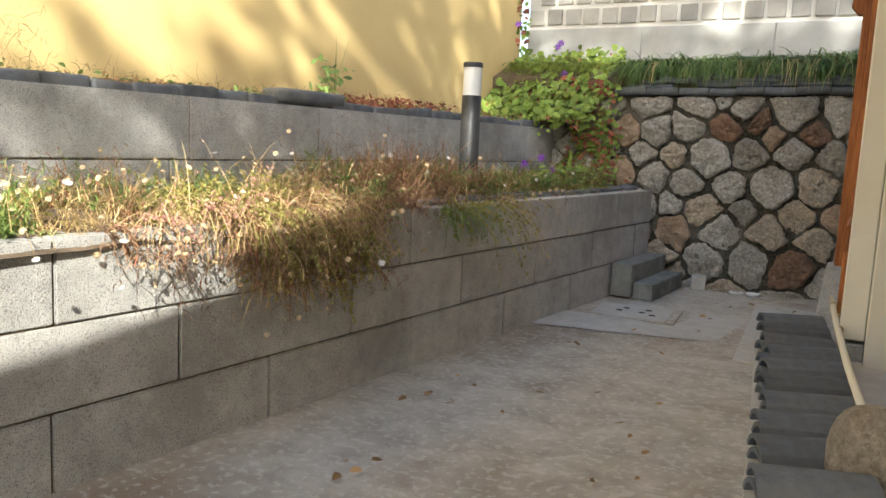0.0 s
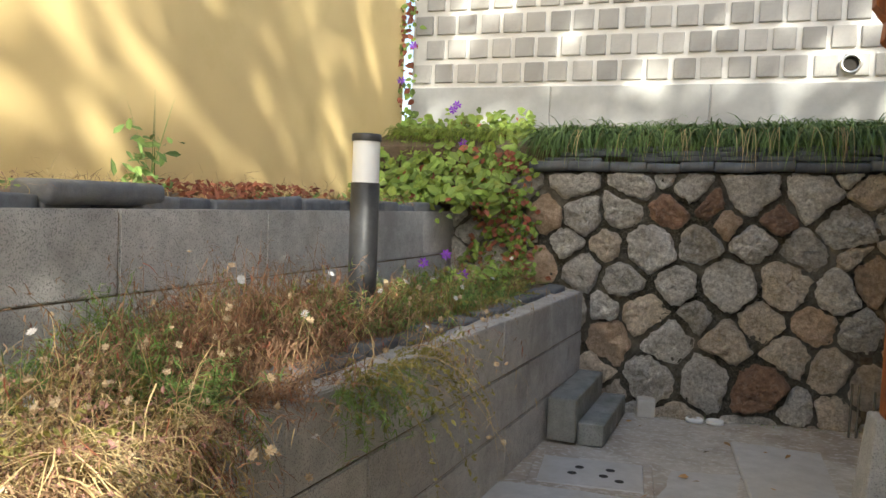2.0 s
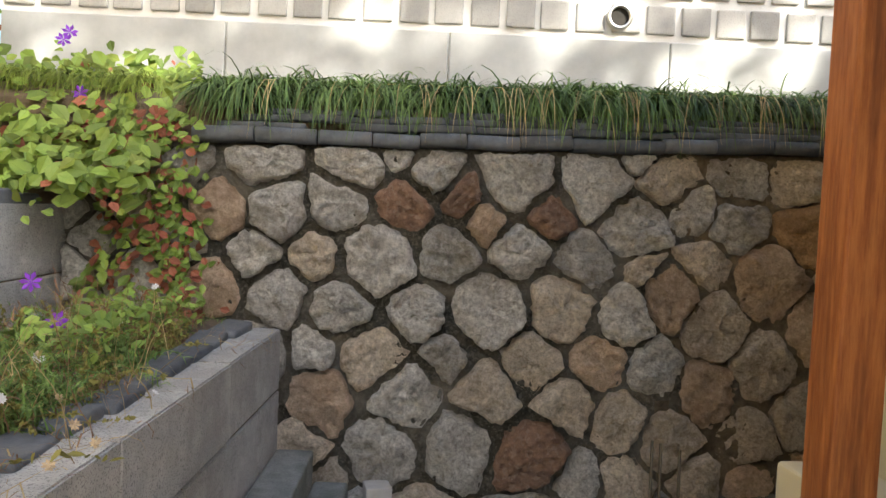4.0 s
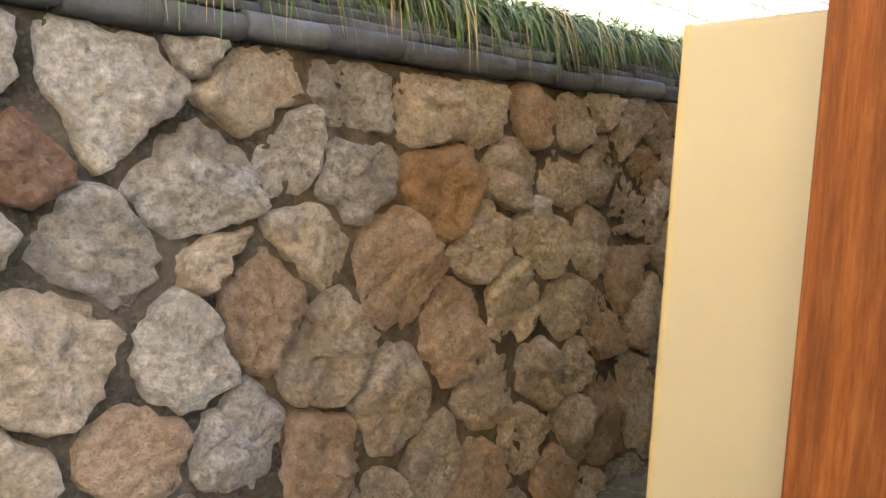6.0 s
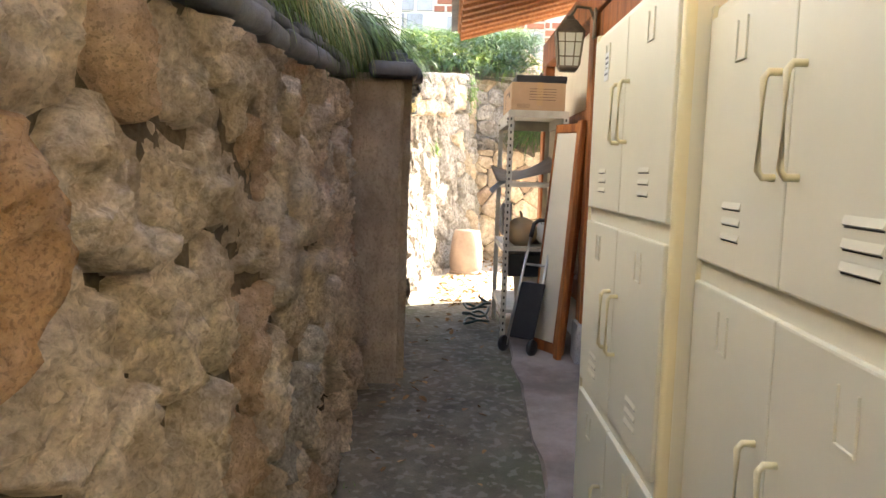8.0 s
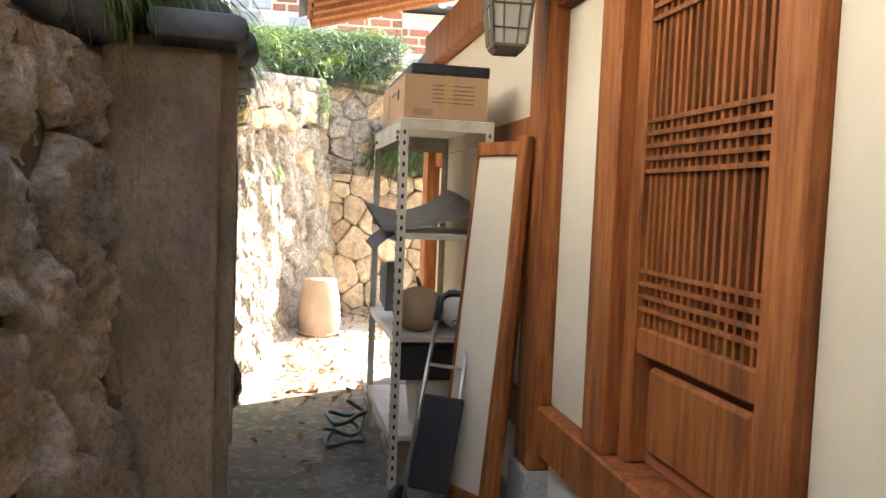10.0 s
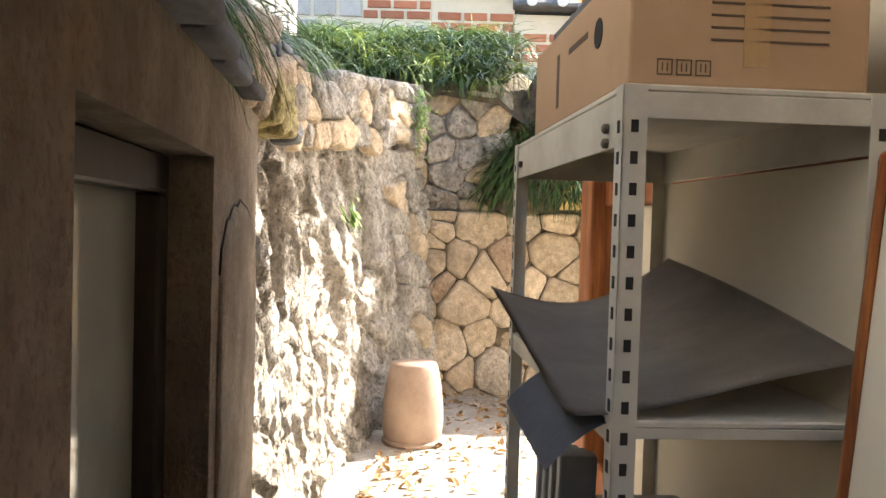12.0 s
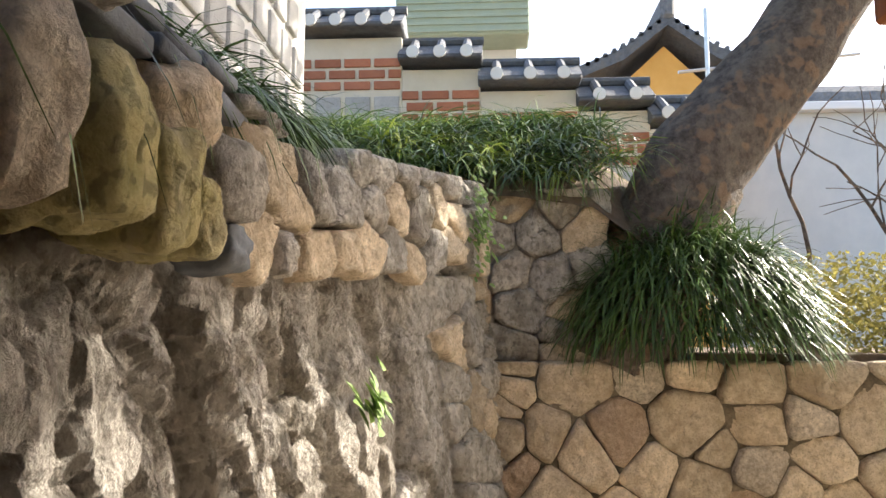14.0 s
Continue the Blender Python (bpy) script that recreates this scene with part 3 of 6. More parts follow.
def slab_mesh(name, l, d, h, rnd, edge):
    bm = box((0, 0, 0), (l, d, h))
    bmesh.ops.bevel(bm, geom=[e for e in bm.edges if abs(e.verts[0].co.x - e.verts[1].co.x) > 0.1], offset=edge, segments=4, affect="EDGES", profile=0.5)
    bmesh.ops.bevel(bm, geom=[e for e in bm.edges if abs(e.verts[0].co.x - e.verts[1].co.x) < 0.001 and e.calc_face_angle(0) > 1.0], offset=0.006, segments=1, affect="EDGES")
    for v in bm.verts:
        v.co.z += 0.012 * math.sin(v.co.x / l * math.pi) + rnd.uniform(-0.002, 0.002)
        v.co.y += 0.010 * math.sin(v.co.x / l * math.pi + 0.6)
    me = bpy.data.meshes.new(name)
    bm.to_mesh(me)
    bm.free()
    me.materials.append(TILE)
    me.shade_smooth()
    return me


thick_tiles = [(slab_mesh("roof_tile", 0.27 + 0.04 * k, 0.30, 0.080 + 0.004 * k, rnd, 0.036), 0.27 + 0.04 * k) for k in range(4)]
thin_tiles = [(slab_mesh("roof_tile", 0.22 + 0.06 * k, 0.26, 0.036 + 0.004 * k, rnd, 0.012), 0.22 + 0.06 * k) for k in range(4)]


def lay_course(x0, x1, course, at, turn):
    """One course of tiles; at(x) gives the front edge and height of the wall top there."""
    x = x0 + 0.13 * course
    while x < x1:
        me, l = (thick_tiles if course == 0 and x < 5.4 else thin_tiles)[rnd.randrange(4)]
        if course and rnd.random() < 0.08:
            x += l * 0.6
            continue
        y, z = at(x + l / 2)
        ob = new("roof_tile", me)
        ob.parent = coping
        ob.matrix_local = pose(x, y - 0.10 + 0.035 * course + rnd.uniform(-0.016, 0.016), z + (0, 0.086, 0.128, 0.168)[course] + rnd.uniform(-0.005, 0.005), rnd.uniform(-4, 4), rnd.uniform(-2, 2) - 1.0, turn + rnd.uniform(-3, 3))
        x += l + 0.004


for course in range(4):
    lay_course(-3.2, 4.62, course, lambda x: (wall_y(x, cap_z(x)), cap_z(x)), 3.5)
    lay_course(6.7, 8.2, course, lambda x: (9.42, 2.69 + 0.06 * (x - 6.7)), 4) if course < 2 else None
    lay_course(4.42, 6.8, course, lambda x: (8.90 + (x - 4.62) * 0.125 + 0.05, 2.365 + 0.02 * (x - 4.62)), 7)

# ---- concrete wall block with a small window ----
conc = thing("wall_concrete", "stained grey-brown concrete wall with a crack and a small window", "concrete wall", "structure")
C0, C1 = Vector((4.62, 8.92, 0)), Vector((7.14, 9.235, 0))
CW = (C1 - C0).normalized()
CN = Vector((CW.y, -CW.x, 0))


def cpt(u, v, z):
    p = C0 + CW * u - CN * v
    return (p.x, p.y, z)


LC = (C1 - C0).length
wu0, wu1, wz0, wz1 = 0.62, 1.60, 1.05, 2.19
bm = bmesh.new()


def cbox(u0, u1, v0, v1, z0, z1, b=0.01):
    vs = add_box(bm, (u0, v0, z0), (u1, v1, z1), b)
    for q in vs:
        q.co = Vector(cpt(*q.co))


for args in ((0, wu0, 0, 0.5, 0.2, 2.40, 0), (wu0, wu1, 0, 0.5, 0.2, wz0, 0), (wu0, wu1, 0, 0.5, wz1, 2.40, 0), (wu1, LC, 0, 0.5, 0.2, 2.40, 0), (-0.12, 0.0, 0.05, 0.42, 0.2, 2.35, 0.02)):
    bm = bmesh.new()
    cbox(*args)
    part("wall_panel", bm, DARKCON, conc)
bm = bmesh.new()
arch = [(1.70, 0.25), (1.69, 1.2), (1.71, 1.90)] + [(1.71 + 0.40 * (1 - math.cos(0.15 * k)), 1.90 + 0.19 * math.sin(0.15 * k) + 0.008 * math.sin(4.0 * k)) for k in range(1, 11)] + [(2.24, 2.075), (2.36, 2.04), (2.44, 1.97), (2.49, 1.8), (2.50, 0.25)]
pts = [Vector(cpt(u, -0.001, z + 0.004)) for u, z in arch[2:15]]
add_tube(bm, pts, 0.0045, 6)
part("crack", bm, SLOT, conc, "dark curved crack")
bm = bmesh.new()
acu, acz = 2.1, 1.3
levels = [[bm.verts.new(cpt(acu + (u - acu) * k, v, acz + (z - acz) * k)) for u, z in arch] for k, v in ((1.0, 0.05), (1.0, -0.004), (0.985, -0.010), (0.95, -0.013))]
for A, B in zip(levels, levels[1:]):
    for k in range(len(arch)):
        bm.faces.new((A[k], A[(k + 1) % len(arch)], B[(k + 1) % len(arch)], B[k]))
bm.faces.new(levels[-1])
part("render_patch", bm, DARKCON, conc, "thick render patch with a rounded top", smooth=False)
win = thing("window_1", "small dark-framed window set in the concrete wall", "window", "structure")
for a, b, c, d in ((wu0, wu1, wz1 - 0.09, wz1), (wu0, wu1, wz0, wz0 + 0.09), (wu0, wu0 + 0.09, wz0 + 0.09, wz1 - 0.09), (wu1 - 0.10, wu1, wz0 + 0.09, wz1 - 0.09)):
    bm = bmesh.new()
    cbox(a + 0.002, b - 0.002, 0.10, 0.2, c + 0.002, d - 0.002, 0.006)
    part("window_frame", bm, FRAME, win)
for a, b in ((wu0 + 0.09, wu1 - 0.10),):
    bm = bmesh.new()
    cbox(a, b, 0.15, 0.156, wz0 + 0.09, wz1 - 0.09, 0)
    part("pane", bm, GLASS, win, "glass pane with reflected brightness in its pale colour")

# ---- weathered rock face beyond ----
rockw = thing("wall_rock", "tall weathered pale rock and stone face with sunlit lower part", "rock wall", "structure")


def rock_y(x, z):
    lean = 0.10 * (z - 0.5)
    return 9.16 + 0.03 * (x - 7.2) + lean - 0.29 * max(0, (x - 9.1)) ** 1.1


def rock_top(x):
    return float(np.interp(x, (7.0, 8.5, 10.0, 11.3), (2.75, 2.9, 3.05, 3.25)))


bm = bmesh.new()
cols = []
def facet(x, z, sx, sz, seed):
    """Height of broken rock: each block a tilted plane with cracks between."""
    dist, near = noise.voronoi(Vector((x * sx, z * sz, seed)))
    c = near[0]
    lift = noise.cell(c * 7.3) - 0.5
    tilt = 0.9 * noise.cell(c * 3.1 + Vector((5, 0, 0))) * (x * sx - c.x) + 0.7 * noise.cell(c * 5.7) * (z * sz - c.y)
    return lift, tilt, max(0.0, 1 - (dist[1] - dist[0]) / 0.12)


NX, NZ = 290, 150
for i in range(NX + 1):
    x = 7.05 + 4.45 * i / NX
    col = []
    for k in range(NZ + 1):
        z = 0.3 + (rock_top(x) - 0.3) * k / NZ
        p = Vector((x, z, 5))
        w = 0.16 * noise.noise(p * 2.2) + 0.05 * noise.noise(p * 7)
        xs = x + w + 0.18 * (z - 1.5)
        l1, t1, c1 = facet(xs, z + w, 2.6, 1.3, 0.5)
        l2, t2, c2 = facet(xs + 0.5 * w, z, 7.0, 3.0, 8.5)
        rid = 0.05 * l1 + 0.05 * t1 - 0.045 * c1 + 0.022 * l2 + 0.028 * t2 - 0.026 * c2 + 0.022 * noise.noise(Vector((x * 14, z * 6, 4))) + 0.014 * noise.noise(Vector((x * 34, z * 22, 4)))
        back = 0.14 * min(1, max(0, (z - 2.36 - 0.1 * (x - 7.2) - 0.14 * noise.noise(Vector((x * 2.3, 0, 3)))) / 0.14))
        col.append(bm.verts.new((x, rock_y(x, z) - rid + back, z)))
    cols.append(col)
for A, B in zip(cols, cols[1:]):
    for k in range(NZ):
        bm.faces.new((A[k], B[k], B[k + 1], A[k + 1]))
part("rock_face", bm, ROCK, rockw, "pale rugged rock face")
rnd = random.Random(21)


def face_r(u, z, out):
    return (u, rock_y(u, max(z - 0.08 * (u - 7.2), 2.46)) - 0.03 - out, z)


# big rounded stones along the top, one dark cobble at their end
for bx_, bz_, hw, hh, dp, lean_, m_ in ((7.20, 2.60, 0.11, 0.20, 0.17, 6, BUFF), (7.41, 2.58, 0.095, 0.18, 0.16, 8, STONE_WARM), (7.63, 2.56, 0.115, 0.165, 0.17, 12, STONE_MOSS), (7.84, 2.53, 0.10, 0.14, 0.16, 8, STONE_MOSS), (8.03, 2.50, 0.075, 0.095, 0.13, 4, STONE_MOSS), (8.24, 2.46, 0.085, 0.06, 0.09, 0, TILE), (8.24, 2.62, 0.14, 0.12, 0.14, 0, ROCK), (7.95, 2.70, 0.16, 0.10, 0.12, 10, BUFF), (7.5, 2.80, 0.22, 0.07, 0.10, 4, ROCK)):
    bm = bmesh.new()
    bmesh.ops.create_icosphere(bm, subdivisions=4, radius=1.0)
    off = Vector((bx_ * 9, bz_ * 5, 0))
    for v in bm.verts:
        n = v.co.normalized()
        sq = 1.0 / max(0.62, max(abs(n.x), abs(n.y), abs(n.z))) ** 0.55
        v.co = n * sq * (0.86 + 0.16 * noise.noise(n * 1.6 + off) + 0.07 * noise.noise(n * 4 + off) + 0.03 * noise.noise(n * 10 + off))
    bm.transform(pose(bx_, 9.30 + dp * 0.55, bz_, rnd.uniform(-8, 8), -lean_, rnd.uniform(-12, 12)) @ Matrix.Diagonal((hw, dp, hh, 1)))
    part("stone", bm, m_, rockw, smooth=True)
stone_wall(rockw, fitted(8.4, 11.3, 2.40, 2.95, rnd, 0.27, 0.22), [(8.4, 2.40), (11.3, 2.40), (11.3, 2.94), (8.4, 2.87)], lambda u, z, o: face_r(u, z + 0.10 * (u - 8.3) + 0.16 * noise.noise(Vector((u * 2.1, 0, 6))) * max(0, min(1, (2.9 - z) / 0.4)), o - 0.02), 0.014, 0.06, lambda u, z: ROCK if pick.random() < 0.6 else BUFF, rnd, wob=0.012, rough=0.022)
stone_wall(rockw, fitted(10.55, 11.35, 0.4, 2.62, rnd, 0.30, 0.36, 0.4), [(10.62, 0.4), (11.35, 0.4), (11.35, 2.66), (10.5, 2.60), (10.72, 1.5)], lambda u, z, o: (u, rock_y(u, z) + 0.015 - o, z), 0.010, 0.05, lambda u, z: ROCK if pick.random() < 0.75 else BUFF, rnd, wob=0.02, rough=0.035)

# ---- dressed stone wall across the end ----
wall_east = thing("wall_east", "buff dressed stone retaining wall with fitted polygonal stones", "stone wall", "structure")
EX = 11.3


def face_e(u, z, out):
    return (EX + 0.06 * (z - 0.5) - out, 8.75 - u, z)


bm = bmesh.new()
for a, b in (((-0.5, 0.3), (5.0, 2.14)),):
    q = [bm.verts.new(face_e(u, z, 0)) for u, z in ((a[0], a[1]), (b[0], a[1]), (b[0], b[1]), (a[0], b[1]))]
    q2 = [bm.verts.new(face_e(u, z, -0.5)) for u, z in ((a[0], a[1]), (b[0], a[1]), (b[0], b[1]), (a[0], b[1]))]
    bm.faces.new(q)
    bm.faces.new((q[3], q[2], q2[2], q2[3]))
    bm.faces.new((q[0], q[3], q2[3], q2[0]))
part("mortar_bed", bm, MORTAR, wall_east)
split_wall(wall_east, [(u, z, rnd.uniform(0.11, 0.22)) for u, z in fitted(-0.4, 4.9, 0.40, 2.16, rnd, 0.36, 0.27, 0.34)], [(-0.5, 0.35), (5.0, 0.35), (5.0, 2.16), (-0.5, 2.16)], face_e, 0.006, 0.045, lambda u, z: BUFF if pick.random() < 0.8 else (STONE_WARM if pick.random() < 0.6 else STONE_TAN), rnd, amp=0.007, rough=0.022, step=0.035)
# upper return of the stonework towards the tree
upper = thing("wall_east_upper", "weathered pale stone return wall below the grass slope", "stone wall", "structure")
part("core", box((EX + 0.235, 8.0, 0.5), (EX + 0.9, 9.7, 3.2), 0.02), ROCK, upper)
stone_wall(upper, fitted(-0.95, 0.78, 2.15, 3.24, rnd, 0.29, 0.25), [(-0.95, 2.15), (0.78, 2.15), (0.78, 3.24), (-0.95, 3.24)], lambda u, z, o: (EX + 0.2 + 0.05 * (z - 2.2) - o, 8.75 - u, z), 0.004, 0.05, lambda u, z: ROCK if pick.random() < 0.7 else BUFF, rnd, wob=0.016, rough=0.03)
bm = bmesh.new()
g = []
for i in range(11):
    x = EX + 0.15 + 5.0 * i / 10
    g.append([bm.verts.new((x, 6.6 + 6.0 * j / 12, (3.18 if i == 0 else 3.25 + 1.0 * (1 - math.exp(-i * 0.45))) - max(0, 8.2 - (6.6 + 0.5 * j)) * 0.75 + 0.06 * noise.noise(Vector((i, j, 3))))) for j in range(13)])
for A, B in zip(g, g[1:]):
    for k in range(12):
        bm.faces.new((A[k], B[k], B[k + 1], A[k + 1]))
tagged(mesh_ob("ground_slope", bm, SOIL, smooth=True), "grassy earth slope above the end wall", "earth slope", kind="structure")
bm = box((EX + 0.3, -40.0, 0.3), (60, 8.9, 2.2))
tagged(mesh_ob("ground_east", bm, SOIL), "planted earth terrace behind the end wall", "earth terrace", kind="structure")

# low platform beside the house
bm = bmesh.new()
plat = [(-0.92, 5.62), (-0.345, 2.2), (0.12, 2.2), (-0.02, 5.62)]
lo_ = [bm.verts.new((x, y, -0.05)) for x, y in plat]
hi_ = [bm.verts.new((x, y, 0.34)) for x, y in plat]
bm.faces.new(hi_)
for k in range(4):
    bm.faces.new((lo_[k], lo_[(k + 1) % 4], hi_[(k + 1) % 4], hi_[k]))
bmesh.ops.bevel(bm, geom=[e for e in bm.edges if all(v.co.z > 0.2 for v in e.verts)], offset=0.015, segments=2, affect="EDGES")
tagged(mesh_ob("platform", bm, SCREED), "low pale cement platform along the house", "platform", kind="structure")
bm = box((-1.2, 5.75, -0.02), (-0.3, 8.1, 0.035), 0.01)
for v in bm.verts:
    v.co.x -= 0.12 * (v.co.y - 6.7) if v.co.x < -0.8 else 0
tagged(mesh_ob("floor_slab", bm, SCREED), "pale cement slab at the house corner", "floor slab", kind="structure")

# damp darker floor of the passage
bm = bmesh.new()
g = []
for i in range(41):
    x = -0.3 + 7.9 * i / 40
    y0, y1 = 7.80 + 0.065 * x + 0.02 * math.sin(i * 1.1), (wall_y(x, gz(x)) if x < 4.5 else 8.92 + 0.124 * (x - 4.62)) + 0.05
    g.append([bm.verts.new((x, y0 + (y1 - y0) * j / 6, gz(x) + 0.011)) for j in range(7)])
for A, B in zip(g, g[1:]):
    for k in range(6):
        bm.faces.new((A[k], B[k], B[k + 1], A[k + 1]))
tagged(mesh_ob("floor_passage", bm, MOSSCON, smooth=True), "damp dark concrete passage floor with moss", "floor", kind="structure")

# paved strip beside the house
bm = bmesh.new()
g = []
for i in range(25):
    u = 2.55 + 5.4 * i / 24
    x = u
    row = []
    for j, v in enumerate((-0.02, 0.2, 0.5 + 0.015 * math.sin(i * 1.3) + 0.01 * math.sin(i * 4.1), 0.51)):
        p = pose(0, 7.365, 0, 0, 0, 3.72) @ Vector((u, v, 0))
        row.append(bm.verts.new((p.x, p.y, gz(x) + (0.035 if j < 3 else -0.02) + 0.004 * math.sin(i * 2.2 + j))))
    g.append(row)
for A, B in zip(g, g[1:]):
    for k in range(3):
        bm.faces.new((A[k], B[k], B[k + 1], A[k + 1]))
tagged(mesh_ob("pavement", bm, mat("pinkish_concrete", (0.27, 0.225, 0.195), (0.38, 0.32, 0.28), 5, 0.92, 0.4, 90, stain=(0.13, 0.105, 0.085), sscale=1.3, samount=0.7)), "pinkish concrete strip along the house foot", "pavement", kind="structure")

# ---- granite terraces ----
def granite_wall(name, label, x_of, y0, y1, zs, rnd, inner, length=(0.9, 1.5)):
    w = thing(name, label, "granite wall", "structure")
    for c in range(len(zs) - 1):
        y = y0 + rnd.uniform(0.1, 0.8)
        cuts = [y0]
        while y < y1 - 0.4:
            cuts.append(y)
            y += rnd.uniform(*length)
        cuts.append(y1)
        for a, b in zip(cuts, cuts[1:]):
            xa, xb = x_of(a), x_of(b)
            bm = box((0, 0, zs[c] + 0.004), (1, 1, zs[c + 1] - 0.004))
            o = rnd.uniform(-0.003, 0.003)
            for v in bm.verts:
                t = v.co.y
                y = a + 0.004 + (b - a - 0.008) * t
                v.co = Vector((xa + (xb - xa) * t - inner * (1 - v.co.x) + o, y, v.co.z))
            bmesh.ops.bevel(bm, geom=list(bm.edges), offset=0.007, segments=2, affect="EDGES")
            part("granite_block", bm, GRANITE, w)
    bm = box((0, y0, zs[0]), (1, y1, zs[-1] - 0.02))
    for v in bm.verts:
        v.co.x = x_of(v.co.y) - 0.012 - (inner - 0.03) * (1 - v.co.x)
    part("joint_mortar", bm, MORTAR, w)
    return w


low_x = lambda y: -2.62 - 0.030 * (8.75 - y)
rnd = random.Random(4)
granite_wall("wall_terrace_low", "three-course grey granite block terrace wall", low_x, -3.0, 8.62, (-0.2, 0.325, 0.675, 1.02), rnd, 0.20, (1.1, 1.25))
granite_wall("wall_terrace_high", "upper grey granite block terrace wall", lambda y: -3.9, -3.0, 9.1, (0.85, 1.262, 1.65), rnd, 0.20, (1.15, 1.3))
for nm, x0, x1, z, seed in (("soil_low", -3.92, -2.8, 0.97, 1), ("soil_high", -4.9, -4.08, 1.62, 2)):
    bm = bmesh.new()
    g = []
    for i in range(9):
        g.append([bm.verts.new((x0 + (x1 - x0) * i / 8, -3 + 12.3 * j / 60, z + 0.05 * noise.noise(Vector((i * 0.6, j * 0.5, seed))) + 0.10 * math.sin(math.pi * i / 8))) for j in range(61)])
    for A, B in zip(g, g[1:]):
        for k in range(60):
            bm.faces.new((A[k], B[k], B[k + 1], A[k + 1]))
    tagged(mesh_ob(nm, bm, SOIL, smooth=True), "dry brown garden soil in the terrace bed", "soil", kind="structure")
# earth rising to the corner behind the upper bed
bm = bmesh.new()
g = []
for i in range(9):
    x = -4.85 + 1.55 * i / 8
    ys = 8.0 if x < -3.95 else 8.8
    g.append([bm.verts.new((x, ys + (9.7 - ys) * j / 8, 1.55 + 0.95 * min(1, max(0, (j - 1.5) / 5)) + 0.06 * noise.noise(Vector((i, j, 8))))) for j in range(9)])
for A, B in zip(g, g[1:]):
    for k in range(8):
        bm.faces.new((A[k], B[k], B[k + 1], A[k + 1]))
tagged(mesh_ob("soil_fill", box((-3.96, 8.85, 0.7), (-3.38, 9.7, 2.15), 0.03), SOIL), "earth fill in the terrace corner", "soil", kind="structure")
tagged(mesh_ob("soil_corner", bm, SOIL, smooth=True), "overgrown earth slope in the terrace corner", "soil", kind="structure")

# ---- ochre building and block wall behind ----
bm = box((-9.0, -4.0, 1.2), (-4.8, 9.55, 6.5), 0.02)
tagged(mesh_ob("wall_ochre", bm, YELLOW), "ochre plastered building wall", "plaster wall", kind="structure")
wall_back = thing("wall_back", "garden wall of small square grey blocks with white pointing over a pale band", "block wall", "structure")
BX0, BX1, BY = -4.85, 11.2, 9.87
part("pointing", box((BX0, BY, 2.0), (BX1, BY + 0.3, 4.55)), POINTING, wall_back, "white raised pointing")
x = BX0
while x < BX1 - 0.2:
    part("band_stone", box((x + 0.004, BY - 0.03, 2.45), (min(x + 1.55, BX1) - 0.004, BY + 0.05, 2.955), 0.008), PALEBAND, wall_back)
    x += 1.55
me = bpy.data.meshes.new("block")
bm = box((0, 0, 0), (0.20, 0.05, 0.198), 0.012, seg=2)
bm.to_mesh(me)
bm.free()
me.materials.append(BLOCK)
for r in range(5):
    x = BX0 + 0.03 + (0.13 if r % 2 else 0)
    while x < BX1 - 0.25:
        ob = new("block", me)
        ob.parent = wall_back
        ob.matrix_local = pose(x + rnd.uniform(-0.006, 0.006), BY - 0.022 + rnd.uniform(-0.006, 0.004), 3.005 + 0.254 * r + rnd.uniform(-0.004, 0.004), 0, rnd.uniform(-0.8, 0.8), 0)
        x += 0.247
pipe = thing("drain_pipe", "short dark weep pipe through the block wall", "pipe")
bm = bmesh.new()
for r0, r1 in ((0.088, 0.066),):
    n = 24
    rings = [[bm.verts.new((-0.57 + r * math.cos(k * math.tau / n), y, 3.11 + r * math.sin(k * math.tau / n))) for k in range(n)] for r, y in ((r0, BY), (r0, BY - 0.06), (r1, BY - 0.06), (r1, BY - 0.03))]
    for A, B in zip(rings, rings[1:]):
        for k in range(n):
            bm.faces.new((A[k], A[(k + 1) % n], B[(k + 1) % n], B[k]))
part("rim", bm, METAL, pipe, "pale worn rim", smooth=True)
part("bore", lathe([(0.066, 0), (0.066, 0.004)], 24), SLOT, pipe).matrix_local = pose(-0.57, BY - 0.028, 3.11, 90, 0, 0)

# ---- timber house along the passage ----
HF = pose(0, 7.365, 0, 0, 0, 3.72)
house = thing("house", "traditional timber house with red-brown posts and cream plaster panels", "house", "structure")


def hpart(name, lo, hi, material, bevel=0.008, label="", parent=None):
    return part(name, box(lo, hi, bevel, HF), material, parent or house, label)


EZ = 3.33
# north wall, in bays
hpart("base_wall", (0.1, -0.25, 0.0), (5.06, -0.025, 0.86), WHITE, label="white plastered base wall")
hpart("base_wall", (5.30, -0.25, 0.3), (7.8, -0.03, 0.86), WHITE, label="white plastered base wall")
hpart("sill_beam", (0.15, -0.22, 0.862), (5.08, 0.03, 1.06), WOOD)
hpart("sill_beam", (5.28, -0.22, 0.862), (7.82, 0.01, 1.02), WOOD)
for a, b in ((4.60, 5.078), (0.2, 3.42)):
    hpart("plaster_panel", (a, -0.18, 1.062), (b, -0.03, 2.698), PLASTER)
hpart("plaster_panel", (5.282, -0.18, 1.022), (7.818, -0.03, 2.14), PLASTER)
hpart("rail_beam", (5.282, -0.2, 2.142), (7.818, 0.005, 2.30), WOOD)
hpart("plaster_panel", (5.282, -0.18, 2.302), (7.818, -0.03, 2.898), PLASTER)
hpart("lintel_beam", (0.15, -0.22, 2.70), (5.078, 0.03, 2.898), WOOD)
hpart("wall_plate", (-0.1, -0.26, 2.90), (8.15, 0.06, 3.16), WOOD)
